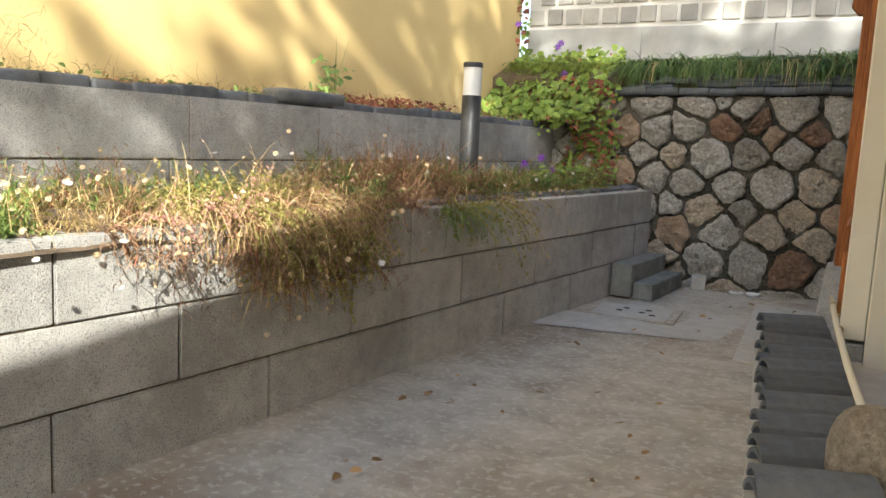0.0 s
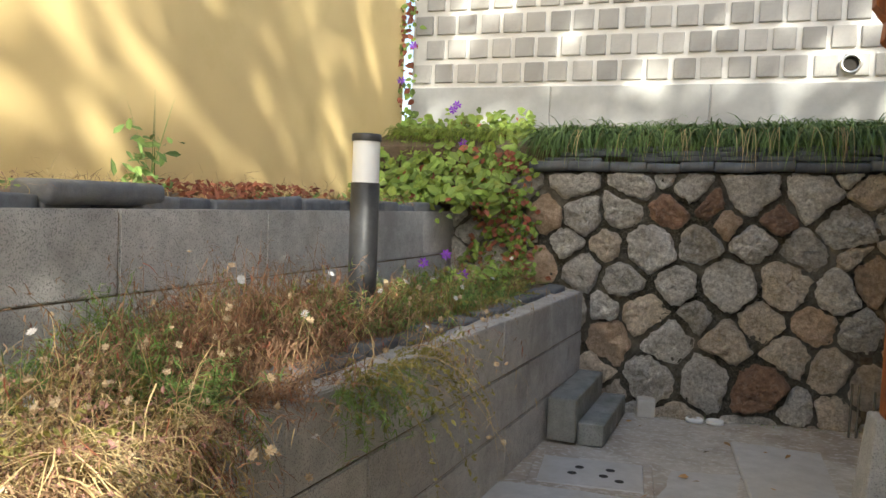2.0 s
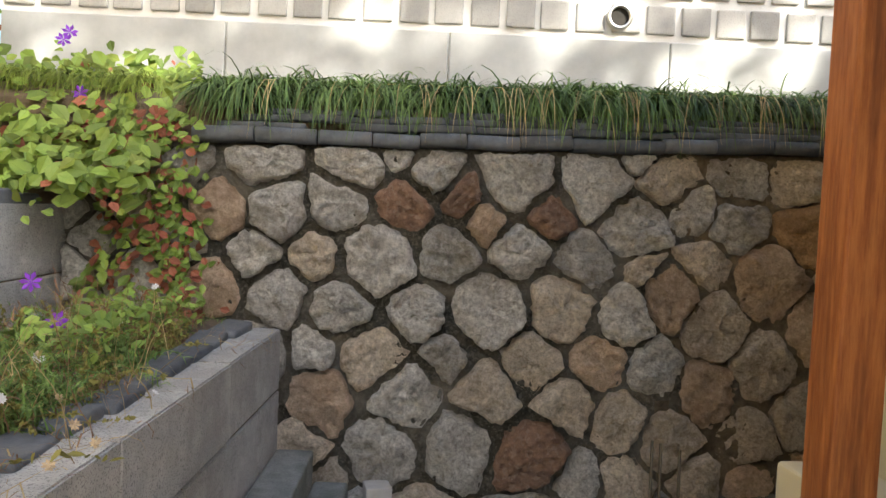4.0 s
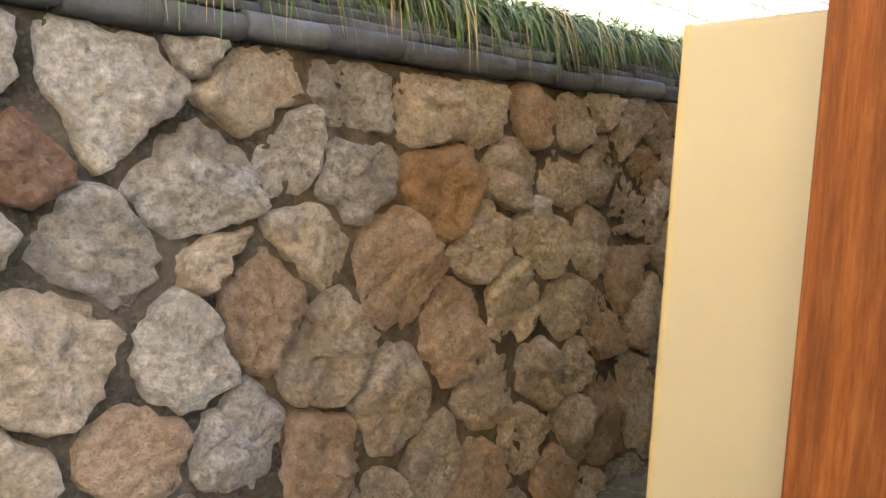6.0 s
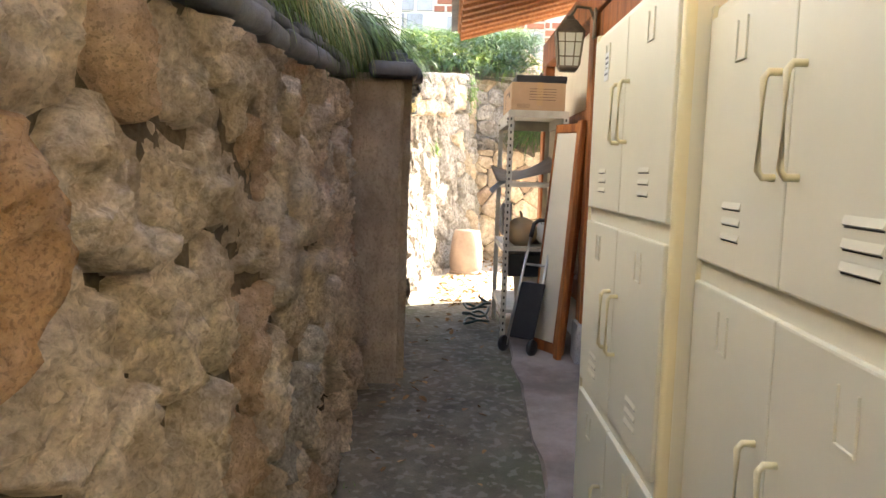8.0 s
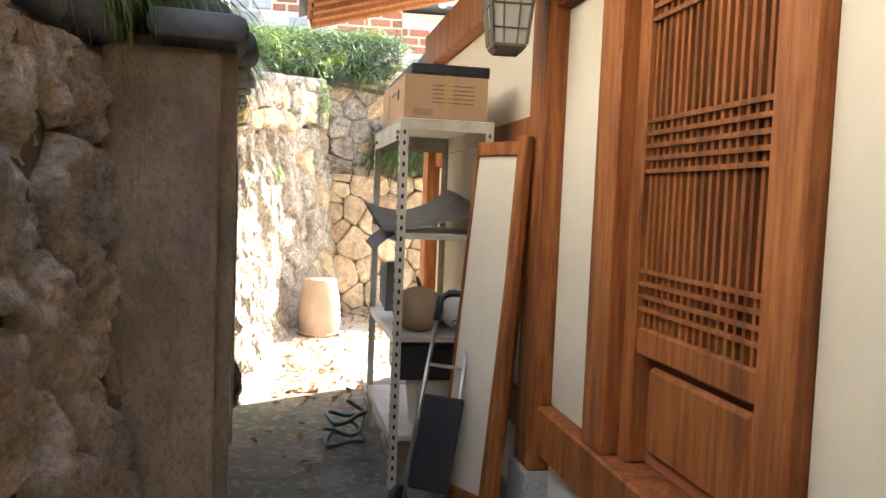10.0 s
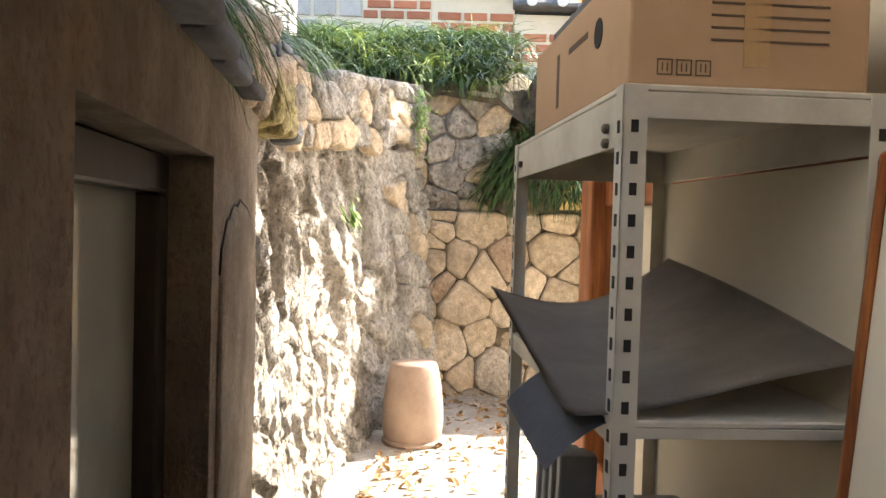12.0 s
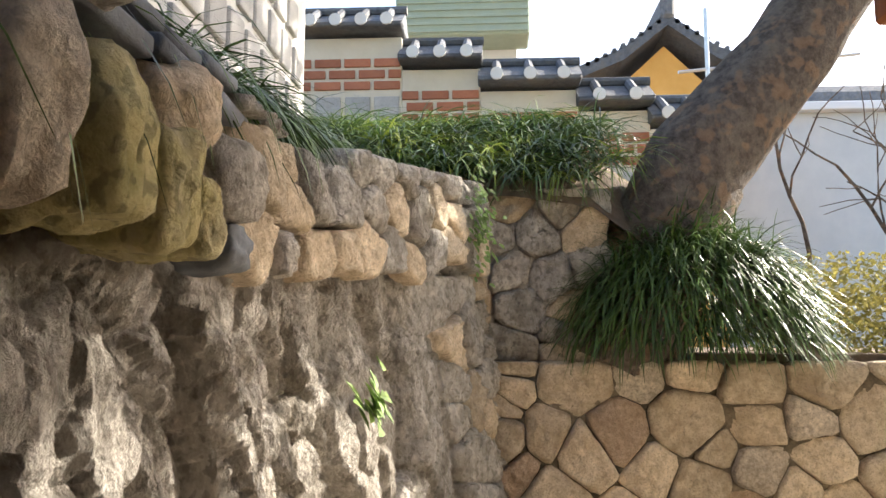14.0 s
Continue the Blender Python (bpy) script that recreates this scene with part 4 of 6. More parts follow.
hpart("post", (5.08, -0.22, 0.78), (5.28, 0.06, 2.898), WOOD)
hpart("post", (7.82, -0.22, 0.78), (8.02, 0.06, 2.898), WOOD)
hpart("post", (0.085, -0.22, 0.55), (0.29, 0.035, 2.898), WOOD)
for u in (5.06, 7.80):
    part("post_base", box((u, -0.25, gz(u) - 0.1), (u + 0.26, 0.08, 0.78), 0.03, HF, 2), GRANITE, house, "rough granite post base")
part("post_base", box((0.03, -0.25, 0.0), (0.32, 0.055, 0.55), 0.03, HF, 2), GRANITE, house, "rough granite post base")
# far gable end and remaining sides
hpart("end_wall", (7.83, -6.0, 0.3), (8.0, -0.222, 3.0), PLASTER)
hpart("west_wall", (-0.20, -4.3, 0.42), (-0.05, -2.5, 2.9), PLASTER)
hpart("west_bay", (-0.535, -2.4, 0.46), (-0.40, -1.48, 2.9), PLASTER)
hpart("bay_post", (-0.575, -1.49, 0.44), (-0.46, -1.35, 2.9), WOOD)
hpart("bay_base", (-0.56, -2.4, 0.0), (-0.40, -1.37, 0.438), GRANITE)
hpart("bay_rail", (-0.56, -2.4, 0.95), (-0.537, -1.5, 1.1), WOOD)
hpart("bay_return", (-0.40, -2.5, 0.0), (-0.05, -2.402, 2.9), PLASTER)
hpart("west_base", (-0.22, -4.3, 0.0), (-0.05, -2.51, 0.418), GRANITE)
hpart("west_rail", (-0.225, -4.3, 1.0), (-0.202, -2.51, 1.16), WOOD)
for v in (-2.7, -3.4):
    hpart("west_stud", (-0.24, v - 0.12, 0.42), (-0.202, v, 2.9), WOOD)
hpart("return_wall", (-0.46, -1.49, 0.0), (0.1, -1.38, 2.9), PLASTER)
hpart("nook_wall", (-0.05, -1.38, 0.0), (0.1, -0.222, 2.9), PLASTER)
hpart("inner_wall", (0.55, -6.2, 0.0), (0.7, -4.3, 2.9), PLASTER)
hpart("inner_return", (-0.18, -4.45, 0.0), (0.6, -4.3, 2.9), PLASTER)
hpart("south_wall", (0.7, -6.2, 0.0), (8.0, -6.05, 2.9), PLASTER)
# lattice door beside the cabinets
door = thing("door_1", "closed red-brown lattice door with lower wood panel", "door", "structure")
hpart("door_jamb", (4.42, -0.2, 1.062), (4.598, 0.02, 2.698), WOOD, parent=door)
hpart("door_jamb", (3.42, -0.2, 1.062), (3.56, 0.02, 2.698), WOOD, parent=door)
hpart("stile", (4.34, -0.14, 1.064), (4.418, -0.04, 2.69), WOOD, parent=door)
hpart("stile", (3.562, -0.14, 1.064), (3.64, -0.04, 2.69), WOOD, parent=door)
hpart("backing", (3.642, -0.13, 1.066), (4.338, -0.10, 2.69), mat("door_paper", (0.30, 0.10, 0.05), (0.36, 0.13, 0.07), 5, 0.8), parent=door)
hpart("panel", (3.70, -0.10, 1.12), (4.28, -0.07, 1.40), WOOD, 0.015, parent=door)
hpart("rail", (3.642, -0.13, 1.43), (4.338, -0.05, 1.52), WOOD, parent=door)
for k in range(17):
    u = 3.66 + 0.66 * k / 16
    hpart("lattice_bar", (u - 0.008, -0.098, 1.522), (u + 0.008, -0.062, 2.688), WOOD, 0, parent=door)
for z in (1.58, 1.62, 1.66, 1.70, 2.02, 2.06, 2.10, 2.14, 2.18, 2.5, 2.54, 2.58):
    hpart("lattice_bar", (3.644, -0.062, z - 0.007), (4.336, -0.05, z + 0.007), WOOD, 0, parent=door)
# roof with rafters and tile edge
bm = bmesh.new()
RP = [(1.03, EZ + 0.08), (0.1, EZ + 0.33), (-1.4, EZ + 0.95), (-3.0, EZ + 1.85), (-4.6, EZ + 0.95), (-6.1, EZ + 0.33), (-7.0, EZ + 0.10)]
for (v0, z0), (v1, z1) in zip(RP, RP[1:]):
    for w0, w1 in ((0, 0.16),):
        q = [bm.verts.new(HF @ Vector(p)) for p in ((-1.0, v0, z0), (9.0, v0, z0), (9.0, v1, z1), (-1.0, v1, z1), (-1.0, v0, z0 + 0.16), (9.0, v0, z0 + 0.16), (9.0, v1, z1 + 0.16), (-1.0, v1, z1 + 0.16))]
        for i in ((0, 1, 2, 3), (7, 6, 5, 4), (0, 4, 5, 1), (3, 2, 6, 7), (0, 3, 7, 4), (1, 5, 6, 2)):
            bm.faces.new([q[k] for k in i])
part("roof", bm, TILE, house, "dark tiled roof")
hpart("soffit_board", (-0.97, -0.1, EZ + 0.285), (8.95, 0.0, EZ + 0.32), WOOD_H)
for k in range(36):
    u = -0.9 + 9.8 * k / 35
    part("rafter", tube([HF @ Vector((u, -0.3, EZ + 0.36)), HF @ Vector((u, 0.3, EZ + 0.19)), HF @ Vector((u, 0.93, EZ + 0.015))], 0.048, 8), WOOD_H, house)
hpart("eave_board", (-0.97, 0.90, EZ + 0.06), (8.95, 0.96, EZ + 0.08), WOOD_H, 0)
# unseen south wing, added so that its roof shades the yard
hpart("wing_wall", (0.9, -15.0, 0.0), (1.1, -6.25, 2.9), PLASTER)
bm = bmesh.new()
for (u0, z0), (u1, z1) in zip([(-1.02, 3.4), (1.6, 4.4), (3.6, 3.4)], [(1.6, 4.4), (3.6, 3.4)]):
    q = [bm.verts.new(HF @ Vector(p)) for p in ((u0, -15, z0), (u1, -15, z1), (u1, -6.0, z1), (u0, -6.0, z0), (u0, -15, z0 + 0.16), (u1, -15, z1 + 0.16), (u1, -6.0, z1 + 0.16), (u0, -6.0, z0 + 0.16))]
    for i in ((3, 2, 1, 0), (4, 5, 6, 7), (0, 1, 5, 4), (2, 3, 7, 6), (0, 4, 7, 3), (1, 2, 6, 5)):
        bm.faces.new([q[k] for k in i])
part("roof", bm, TILE, house, "unseen dark roof added to shade the yard")
# corner post on its tapered granite plinth
pst = thing("eave_post", "square red-brown timber post on a tapered granite plinth", "post")
bm = box((-0.08, -0.08, 0.665), (0.08, 0.08, 3.3), 0.012, pose(-0.515, 6.66, 0, 0, 0, 3.7), 2)
part("shaft", bm, WOOD, pst)
bm = box((-0.19, -0.19, -0.05), (0.19, 0.19, 0.67), 0.02, None, 2)
for v in bm.verts:
    k = 1 - 0.32 * max(0, v.co.z) / 0.67
    v.co = pose(-0.515, 6.66, 0, 0, 0, 3.7) @ Vector((v.co.x * k, v.co.y * k, v.co.z))
part("plinth", bm, GRANITE, pst, "pale granite plinth")

bm = box((-0.07, -0.075, 2.62), (0.9, 0.075, 2.86), 0.012, pose(-0.515, 6.66, 0, 0, 0, 3.7))
part("tie_beam", bm, WOOD, pst, "heavy timber tie beam")
bm = bmesh.new()
prof = [(-0.08, 2.50), (-0.11, 2.50), (-0.16, 2.56), (-0.15, 2.62), (-0.21, 2.68), (-0.20, 2.78), (-0.26, 2.86), (-0.26, 3.1), (-0.08, 3.1)]
A = [bm.verts.new(pose(-0.515, 6.66, 0, 0, 0, 3.7) @ Vector((x, -0.06, z))) for x, z in prof]
B = [bm.verts.new(pose(-0.515, 6.66, 0, 0, 0, 3.7) @ Vector((x, 0.06, z))) for x, z in prof]
bm.faces.new(A)
bm.faces.new(B[::-1])
for k in range(len(prof)):
    bm.faces.new((A[k], B[k], B[(k + 1) % len(prof)], A[(k + 1) % len(prof)]))
part("bracket", bm, WOOD, pst, "carved timber bracket")
gut = thing("yellow_pipe", "horizontal yellow gas pipe behind the corner post", "pipe")
part("pipe", tube([HF @ Vector((-0.4, -0.26, 2.36)), HF @ Vector((0.1, -0.235, 2.36))], 0.035, 12), LOCKER_EDGE, gut, smooth=True)

# ---- steel cabinets ----
def locker_cabinet(m, width, height, tiers, depth=0.45):
    t = thing("steel_cabinet", "cream enamelled steel locker cabinet with paired doors against the house", "cabinet", group="cabinets along the house wall")
    w = width
    part("carcass", box((0, 0, 0), (w, depth, height), 0.022, m, 3), LOCKER, t)
    for a in (0.0, w - 0.028):
        part("corner_strip", box((a, depth - 0.028, 0.0), (a + 0.028, depth + 0.008, height), 0.012, m, 3), LOCKER_EDGE, t, "yellowed rounded corner strip", smooth=True)
    for z0, z1 in tiers:
        for side in (0, 1):
            a = 0.034 if side == 0 else w / 2 + 0.002
            b = w / 2 - 0.002 if side == 0 else w - 0.034
            d = part("door", box((a, depth - 0.004, z0 + 0.006), (b, depth + 0.014, z1 - 0.006), 0.005, m, 2), LOCKER, t)
            f = depth + 0.014
            hx = b - 0.05 if side == 0 else a + 0.05
            zc = z0 + (z1 - z0) * 0.51
            pts = [(hx, f - 0.004, zc - 0.085), (hx, f + 0.02, zc - 0.085), (hx, f + 0.028, zc - 0.075), (hx, f + 0.028, zc + 0.075), (hx, f + 0.02, zc + 0.085), (hx, f - 0.004, zc + 0.085)]
            part("handle", tube([m @ Vector(p) for p in pts], 0.0065, 8), LOCKER_EDGE, d, "cream bow handle", smooth=True)
            cx = (a + b) / 2 + (-0.02 if side == 0 else 0.02)
            for k in range(3):
                z = z0 + 0.062 + 0.03 * k
                bm = box((cx - 0.054, f - 0.002, z - 0.0005), (cx + 0.054, f + 0.0006, z + 0.002), 0, m)
                part("slot", bm, SLOT, d)
                bm = bmesh.new()
                vs = [bm.verts.new(m @ Vector(p)) for p in ((cx - 0.058, f, z + 0.016), (cx + 0.058, f, z + 0.016), (cx + 0.055, f + 0.0035, z + 0.004), (cx - 0.055, f + 0.0035, z + 0.004), (cx - 0.058, f, z + 0.002), (cx + 0.058, f, z + 0.002))]
                bm.faces.new(vs[:4])
                bm.faces.new((vs[3], vs[2], vs[5], vs[4]))
                bm.faces.new((vs[0], vs[3], vs[4]))
                bm.faces.new((vs[1], vs[5], vs[2]))
                part("louvre", bm, LOCKER, d)
            zl = z1 - 0.085
            for lo, hi in (((cx - 0.032, zl - 0.04), (cx - 0.028, zl + 0.04)), ((cx + 0.028, zl - 0.04), (cx + 0.032, zl + 0.04)), ((cx - 0.028, zl - 0.04), (cx + 0.028, zl - 0.036))):
                part("label_holder", box((lo[0], f - 0.001, lo[1]), (hi[0], f + 0.004, hi[1]), 0.0008, m), LOCKER, d)
    return t


T3 = [(0.22, 0.80), (0.83, 1.405), (1.44, 2.02)]
L2 = HF @ pose(1.40, 0.04, 0.24)
cab = locker_cabinet(L2, 1.09, 2.045, T3)
L1 = pose(0.30, 7.425, 0.14, 0, 0, 0.6)
locker_cabinet(L1, 1.085, 2.03, [(0.2, 0.77), (0.80, 1.435), (1.47, 2.0)])
# paper notice on a cabinet door
note = thing("paper_notice", "small white paper notice taped to a cabinet door", "notice")
part("sheet", box((0.80, 0.4655, 1.86), (0.865, 0.467, 1.95), 0, L2), WHITE, note)
for k in range(4):
    part("text_bar", box((0.808, 0.467, 1.878 + 0.017 * k), (0.855, 0.4675, 1.884 + 0.017 * k), 0, L2), BLACK, note)

# ---- angle-steel shelf ----
SF = pose(5.630, 7.850, 0.018, 0, 0, 4.2)
SL, SD = 1.05, 0.45
SLOT_ME = {}
for wide in (False, True):
    SLOT_ME[wide] = bpy.data.meshes.new("slot")
    bm = box((-0.006, -0.0012, 0), (0.006, 0.0012, 0.02)) if wide else box((-0.0012, -0.006, 0), (0.0012, 0.006, 0.02))
    bm.to_mesh(SLOT_ME[wide])
    bm.free()
    SLOT_ME[wide].materials.append(SLOT)
shelf = thing("storage_shelf", "beige slotted-angle steel shelf rack beside the house wall", "shelf")
for a, b in ((0, 0), (0, SD), (SL, 0), (SL, SD)):
    sx, sy = (1 if a == 0 else -1), (1 if b == 0 else -1)
    z0 = 0.484
    bm = bmesh.new()
    add_box(bm, (min(a, a + sx * 0.003), min(b, b + sy * 0.04), z0), (max(a, a + sx * 0.003), max(b, b + sy * 0.04), 2.26), 0, SF)
    add_box(bm, (min(a, a + sx * 0.04), min(b, b + sy * 0.003), z0), (max(a, a + sx * 0.04), max(b, b + sy * 0.003), 2.26), 0, SF)
    leg = part("leg", bm, SHELF, shelf)
    for k in range(34):
        z = z0 + 0.05 + 0.05 * k
        for lo, hi in (((a - 0.0012, b + sy * 0.02 - 0.006), (a + 0.0012, b + sy * 0.02 + 0.006)), ((a + sx * 0.02 - 0.006, b - 0.0012), (a + sx * 0.02 + 0.006, b + 0.0012))):
            if lo[0] > a and (b == 0 or a > 0):
                continue
            o = new("slot", SLOT_ME[hi[0] - lo[0] > 0.005])
            o.parent = leg
            o.matrix_local = SF @ pose((lo[0] + hi[0]) / 2, (lo[1] + hi[1]) / 2, z)
for z in (0.74, 1.22, 1.71, 2.25):
    h = 0.085 if z > 2 else 0.035
    board = part("shelf_board", box((0.004, 0.004, z), (SL - 0.004, SD - 0.004, z + 0.012), 0.003, SF), SHELF, shelf)
    for lo, hi in (((0.005, SD - 0.012, z - h), (SL - 0.005, SD - 0.006, z)), ((0.005, 0.006, z - h), (SL - 0.005, 0.012, z)), ((0.005, 0.012, z - h * 0.5), (0.011, SD - 0.012, z)), ((SL - 0.011, 0.012, z - h), (SL - 0.005, SD - 0.012, z))):
        part("skirt", box(lo, hi, 0.001, SF), SHELF, board)
for u, z in ((0.10, 2.20), (0.10, 2.175), (SL - 0.1, 2.2)):
    part("bolt", lathe([(0.009, 0), (0.009, 0.008), (0.005, 0.011)], 10), BRONZE, shelf).matrix_local = SF @ pose(u, SD - 0.005, z, -90, 0, 0)
part("back_panel", box((0.042, 0.005, 0.76), (SL - 0.042, 0.0085, 2.16), 0, SF), PLASTER, shelf, "stained beige back board")

# things on the shelf
carton = thing("cardboard_carton", "brown cardboard carton with printed marks on the top shelf", "box")
part("body", box((0.03, 0.03, 2.264), (0.83, 0.435, 2.47), 0.006, SF, 2), CARD, carton)
part("tape", box((0.0285, 0.20, 2.30), (0.031, 0.245, 2.471), 0, SF), mat("packing_tape", (0.44, 0.27, 0.12), (0.47, 0.30, 0.14), 3, 0.3), carton, "shiny brown tape strip")
INK = mat("printed_ink", (0.09, 0.06, 0.04), (0.12, 0.08, 0.05), 5, 0.8, 0)
for k in range(5):
    part("print_bar", box((0.0285, 0.10, 2.34 + 0.02 * k), (0.0295, 0.30, 2.344 + 0.02 * k), 0, SF), INK, carton)
for k in range(3):
    y = 0.375 - 0.032 * k
    bm = bmesh.new()
    for lo, hi in (((y - 0.013, 2.282), (y - 0.011, 2.308)), ((y + 0.011, 2.282), (y + 0.013, 2.308)), ((y - 0.011, 2.282), (y + 0.011, 2.284)), ((y - 0.011, 2.306), (y + 0.011, 2.308)), ((y - 0.005, 2.288), (y - 0.003, 2.302)), ((y + 0.003, 2.288), (y + 0.005, 2.302))):
        add_box(bm, (0.0285, lo[0], lo[1]), (0.0295, hi[0], hi[1]), 0, SF)
    part("handling_mark", bm, INK, carton, "small printed handling mark")
part("hand_hole", lathe([(0.028, 0), (0.028, 0.002)], 20), SLOT, carton).matrix_local = SF @ pose(0.22, 0.4345, 2.39, -90, 0, 0)
part("print_bar", box((0.55, 0.4345, 2.30), (0.575, 0.436, 2.42), 0, SF), INK, carton)
for a, b in ((0.30, 0.46),):
    part("print_bar", box((a, 0.4345, 2.40), (b, 0.436, 2.412), 0, SF), INK, carton)
tray = thing("black_tray", "shallow black plastic tray lying on the carton", "tray")
bm = bmesh.new()
add_box(bm, (0.05, 0.02, 2.472), (0.80, 0.40, 2.482), 0.004, SF)
for lo, hi in (((0.05, 0.02), (0.07, 0.40)), ((0.78, 0.02), (0.80, 0.40)), ((0.07, 0.02), (0.78, 0.04)), ((0.07, 0.38), (0.78, 0.40))):
    add_box(bm, (*lo, 2.482), (*hi, 2.525), 0.004, SF)
part("tray_body", bm, BLACK, tray)


def draped_sheet(u0, u1, v0, v1, zf, n=22):
    bm = bmesh.new()
    g = [[bm.verts.new(SF @ Vector((u0 + (u1 - u0) * i / n, v0 + (v1 - v0) * j / n, zf(i / n, j / n)))) for j in range(n + 1)] for i in range(n + 1)]
    for A, B in zip(g, g[1:]):
        for j in range(n):
            bm.faces.new((A[j], B[j], B[j + 1], A[j + 1]))
    r = bmesh.ops.solidify(bm, geom=list(bm.faces), thickness=0.006)
    return bm


rub = thing("rubber_sheet", "curled grey rubber sheet draped over the middle shelf", "rubber sheet")
bm = draped_sheet(0.02, 0.98, 0.01, 0.52, lambda s, t: 1.738 + s * (0.21 * (1 - t) ** 1.3 + 0.11 * t - 0.05 * math.sin(math.pi * t)) + 0.085 * (1 - t) ** 2 * (1 - s) + 0.012 * math.sin(3 * s + 5 * t))
part("sheet", bm, RUBBER, rub, smooth=True)
bm = draped_sheet(0.03, 0.45, 0.40, 0.55, lambda s, t: 1.722 - 0.09 * t * t + 0.02 * s)
part("under_sheet", bm, mat("blue_grey_plastic", (0.10, 0.12, 0.15), (0.14, 0.16, 0.19), 4, 0.5), rub, "blue-grey plastic under-sheet", smooth=True)

BALLTAN = mat("tan_leather", (0.40, 0.28, 0.15), (0.47, 0.34, 0.20), 5, 0.6, 0.15, 90, stain=(0.30, 0.20, 0.10), sscale=5)


def ball(r, c):
    bm = bmesh.new()
    bmesh.ops.create_uvsphere(bm, u_segments=28, v_segments=18, radius=r, matrix=SF @ pose(*c))
    return bm


gourd = thing("gourd", "large tan round gourd with a dark stem on the shelf", "gourd")
bm = ball(0.125, (0.17, 0.30, 1.34))
for v in bm.verts:
    v.co.z = 1.34 + (v.co.z - 1.34) * 0.92
part("body", bm, BALLTAN, gourd, smooth=True)
part("stem", tube([SF @ Vector((0.17, 0.30, 1.445)), SF @ Vector((0.165, 0.31, 1.48)), SF @ Vector((0.15, 0.32, 1.50))], 0.012, 8, 0.006), BARK, gourd, "dark dry stem")
sb = thing("football", "white and black football on the shelf", "ball")
part("cover", ball(0.11, (0.16, 0.085, 1.344)), mat("white_ball_leather", (0.62, 0.60, 0.56), (0.70, 0.68, 0.64), 4, 0.5, 0.05), sb, smooth=True)
rb = random.Random(3)
for k in range(12):
    phi = k * 2.4
    zc = 1 - 2 * (k + 0.5) / 12
    rr = math.sqrt(1 - zc * zc)
    d = Vector((rr * math.cos(phi), rr * math.sin(phi), zc))
    a = d.orthogonal().normalized()
    b = d.cross(a)
    bm = bmesh.new()
    c = SF @ Vector((0.16, 0.085, 1.344))
    bm.faces.new([bm.verts.new(c + (d * 0.109 + (a * math.cos(q) + b * math.sin(q)) * 0.03).normalized() * 0.1115) for q in [i * math.tau / 5 for i in range(5)]])
    part("patch", bm, BLACK, sb)
gb = thing("grey_box", "flat grey plastic box on the shelf", "box")
part("body", box((0.34, 0.06, 1.234), (0.72, 0.36, 1.36), 0.012, SF, 2), RUBBER, gb)
bk = thing("black_bin", "black bin with a pale bucket under the shelf", "bin")
part("bin", box((0.10, 0.06, 0.995), (0.50, 0.40, 1.17), 0.015, SF, 2), BLACK, bk)
part("bucket", lathe([(0.10, 0), (0.125, 0.235)], 24), PLASTER, bk, "pale bucket").matrix_local = SF @ pose(0.25, 0.22, 0.754)
slat = thing("slat_bundle", "bundle of blue-grey plastic slats leaning in the shelf side", "slats")
for k in range(4):
    part("slat", box((0.55 + 0.07 * k, 0.36, 1.24), (0.585 + 0.07 * k, 0.44, 1.50 - 0.02 * k), 0.004, SF @ pose(0, 0, 0, 0, -6, 0)), mat("slat_grey", (0.20, 0.22, 0.24), (0.27, 0.29, 0.30), 5, 0.5) if k == 0 else bpy.data.materials["slat_grey"], slat)
hose = thing("garden_hose", "coiled dark green garden hose on the floor", "hose")
pts = []
for k in range(90):
    a = k * 0.21
    r = 0.15 + 0.012 * math.sin(k * 0.7)
    pts.append((5.98 + 0.28 + r * math.cos(a), 8.50 + 0.7 * r * math.sin(a), 0.53 + 0.0022 * k + 0.015 * math.sin(k * 0.5)))
part("coil", tube(pts, 0.012, 6), mat("hose_green", (0.02, 0.05, 0.045), (0.035, 0.075, 0.065), 5, 0.4), hose, smooth=True)

# folded hand cart
cart = thing("hand_cart", "folded steel hand cart with black handle leaning on the shelf", "hand cart")
cf, ct = Vector((5.30, 8.17, 0.55)), Vector((5.53, 8.02, 1.33))
side = Vector((0.11, 0.17, 0)).normalized() * 0.10
for s in (-1, 1):
    part("rail", tube([cf + s * side, ct + s * side * 0.9], 0.011, 8), METAL, cart, smooth=True)
part("handle", tube([ct - side * 0.9, ct - side * 0.9 + (ct - cf) * 0.13, ct - side * 0.5 + (ct - cf) * 0.17, ct + side * 0.5 + (ct - cf) * 0.17, ct + side * 0.9 + (ct - cf) * 0.13, ct + side * 0.9], 0.016, 10), BLACK, cart, "black foam handle", smooth=True)
for k in (0.15, 0.45, 0.75):
    part("cross_bar", tube([cf + (ct - cf) * k - side, cf + (ct - cf) * k + side], 0.009, 8), METAL, cart)
bm = box((-0.10, -0.012, 0), (0.10, 0.012, 0.42), 0.008)
q = (ct - cf).to_track_quat("Z", "Y").to_matrix().to_4x4()
ob = part("platform", bm, BLACK, cart, "black folded platform")
ob.matrix_local = Matrix.Translation(cf + (ct - cf) * 0.08 + Vector((-0.02, -0.015, 0))) @ q
for s in (-1, 1):
    w = part("wheel", lathe([(0.02, -0.018), (0.055, -0.016), (0.062, 0), (0.055, 0.016), (0.02, 0.018)], 20), BLACK, cart, "small black wheel", smooth=True)
    w.matrix_local = Matrix.Translation(Vector((5.28, 8.17, 0.565)) + s * side * 1.2) @ side.to_track_quat("Z", "Y").to_matrix().to_4x4()

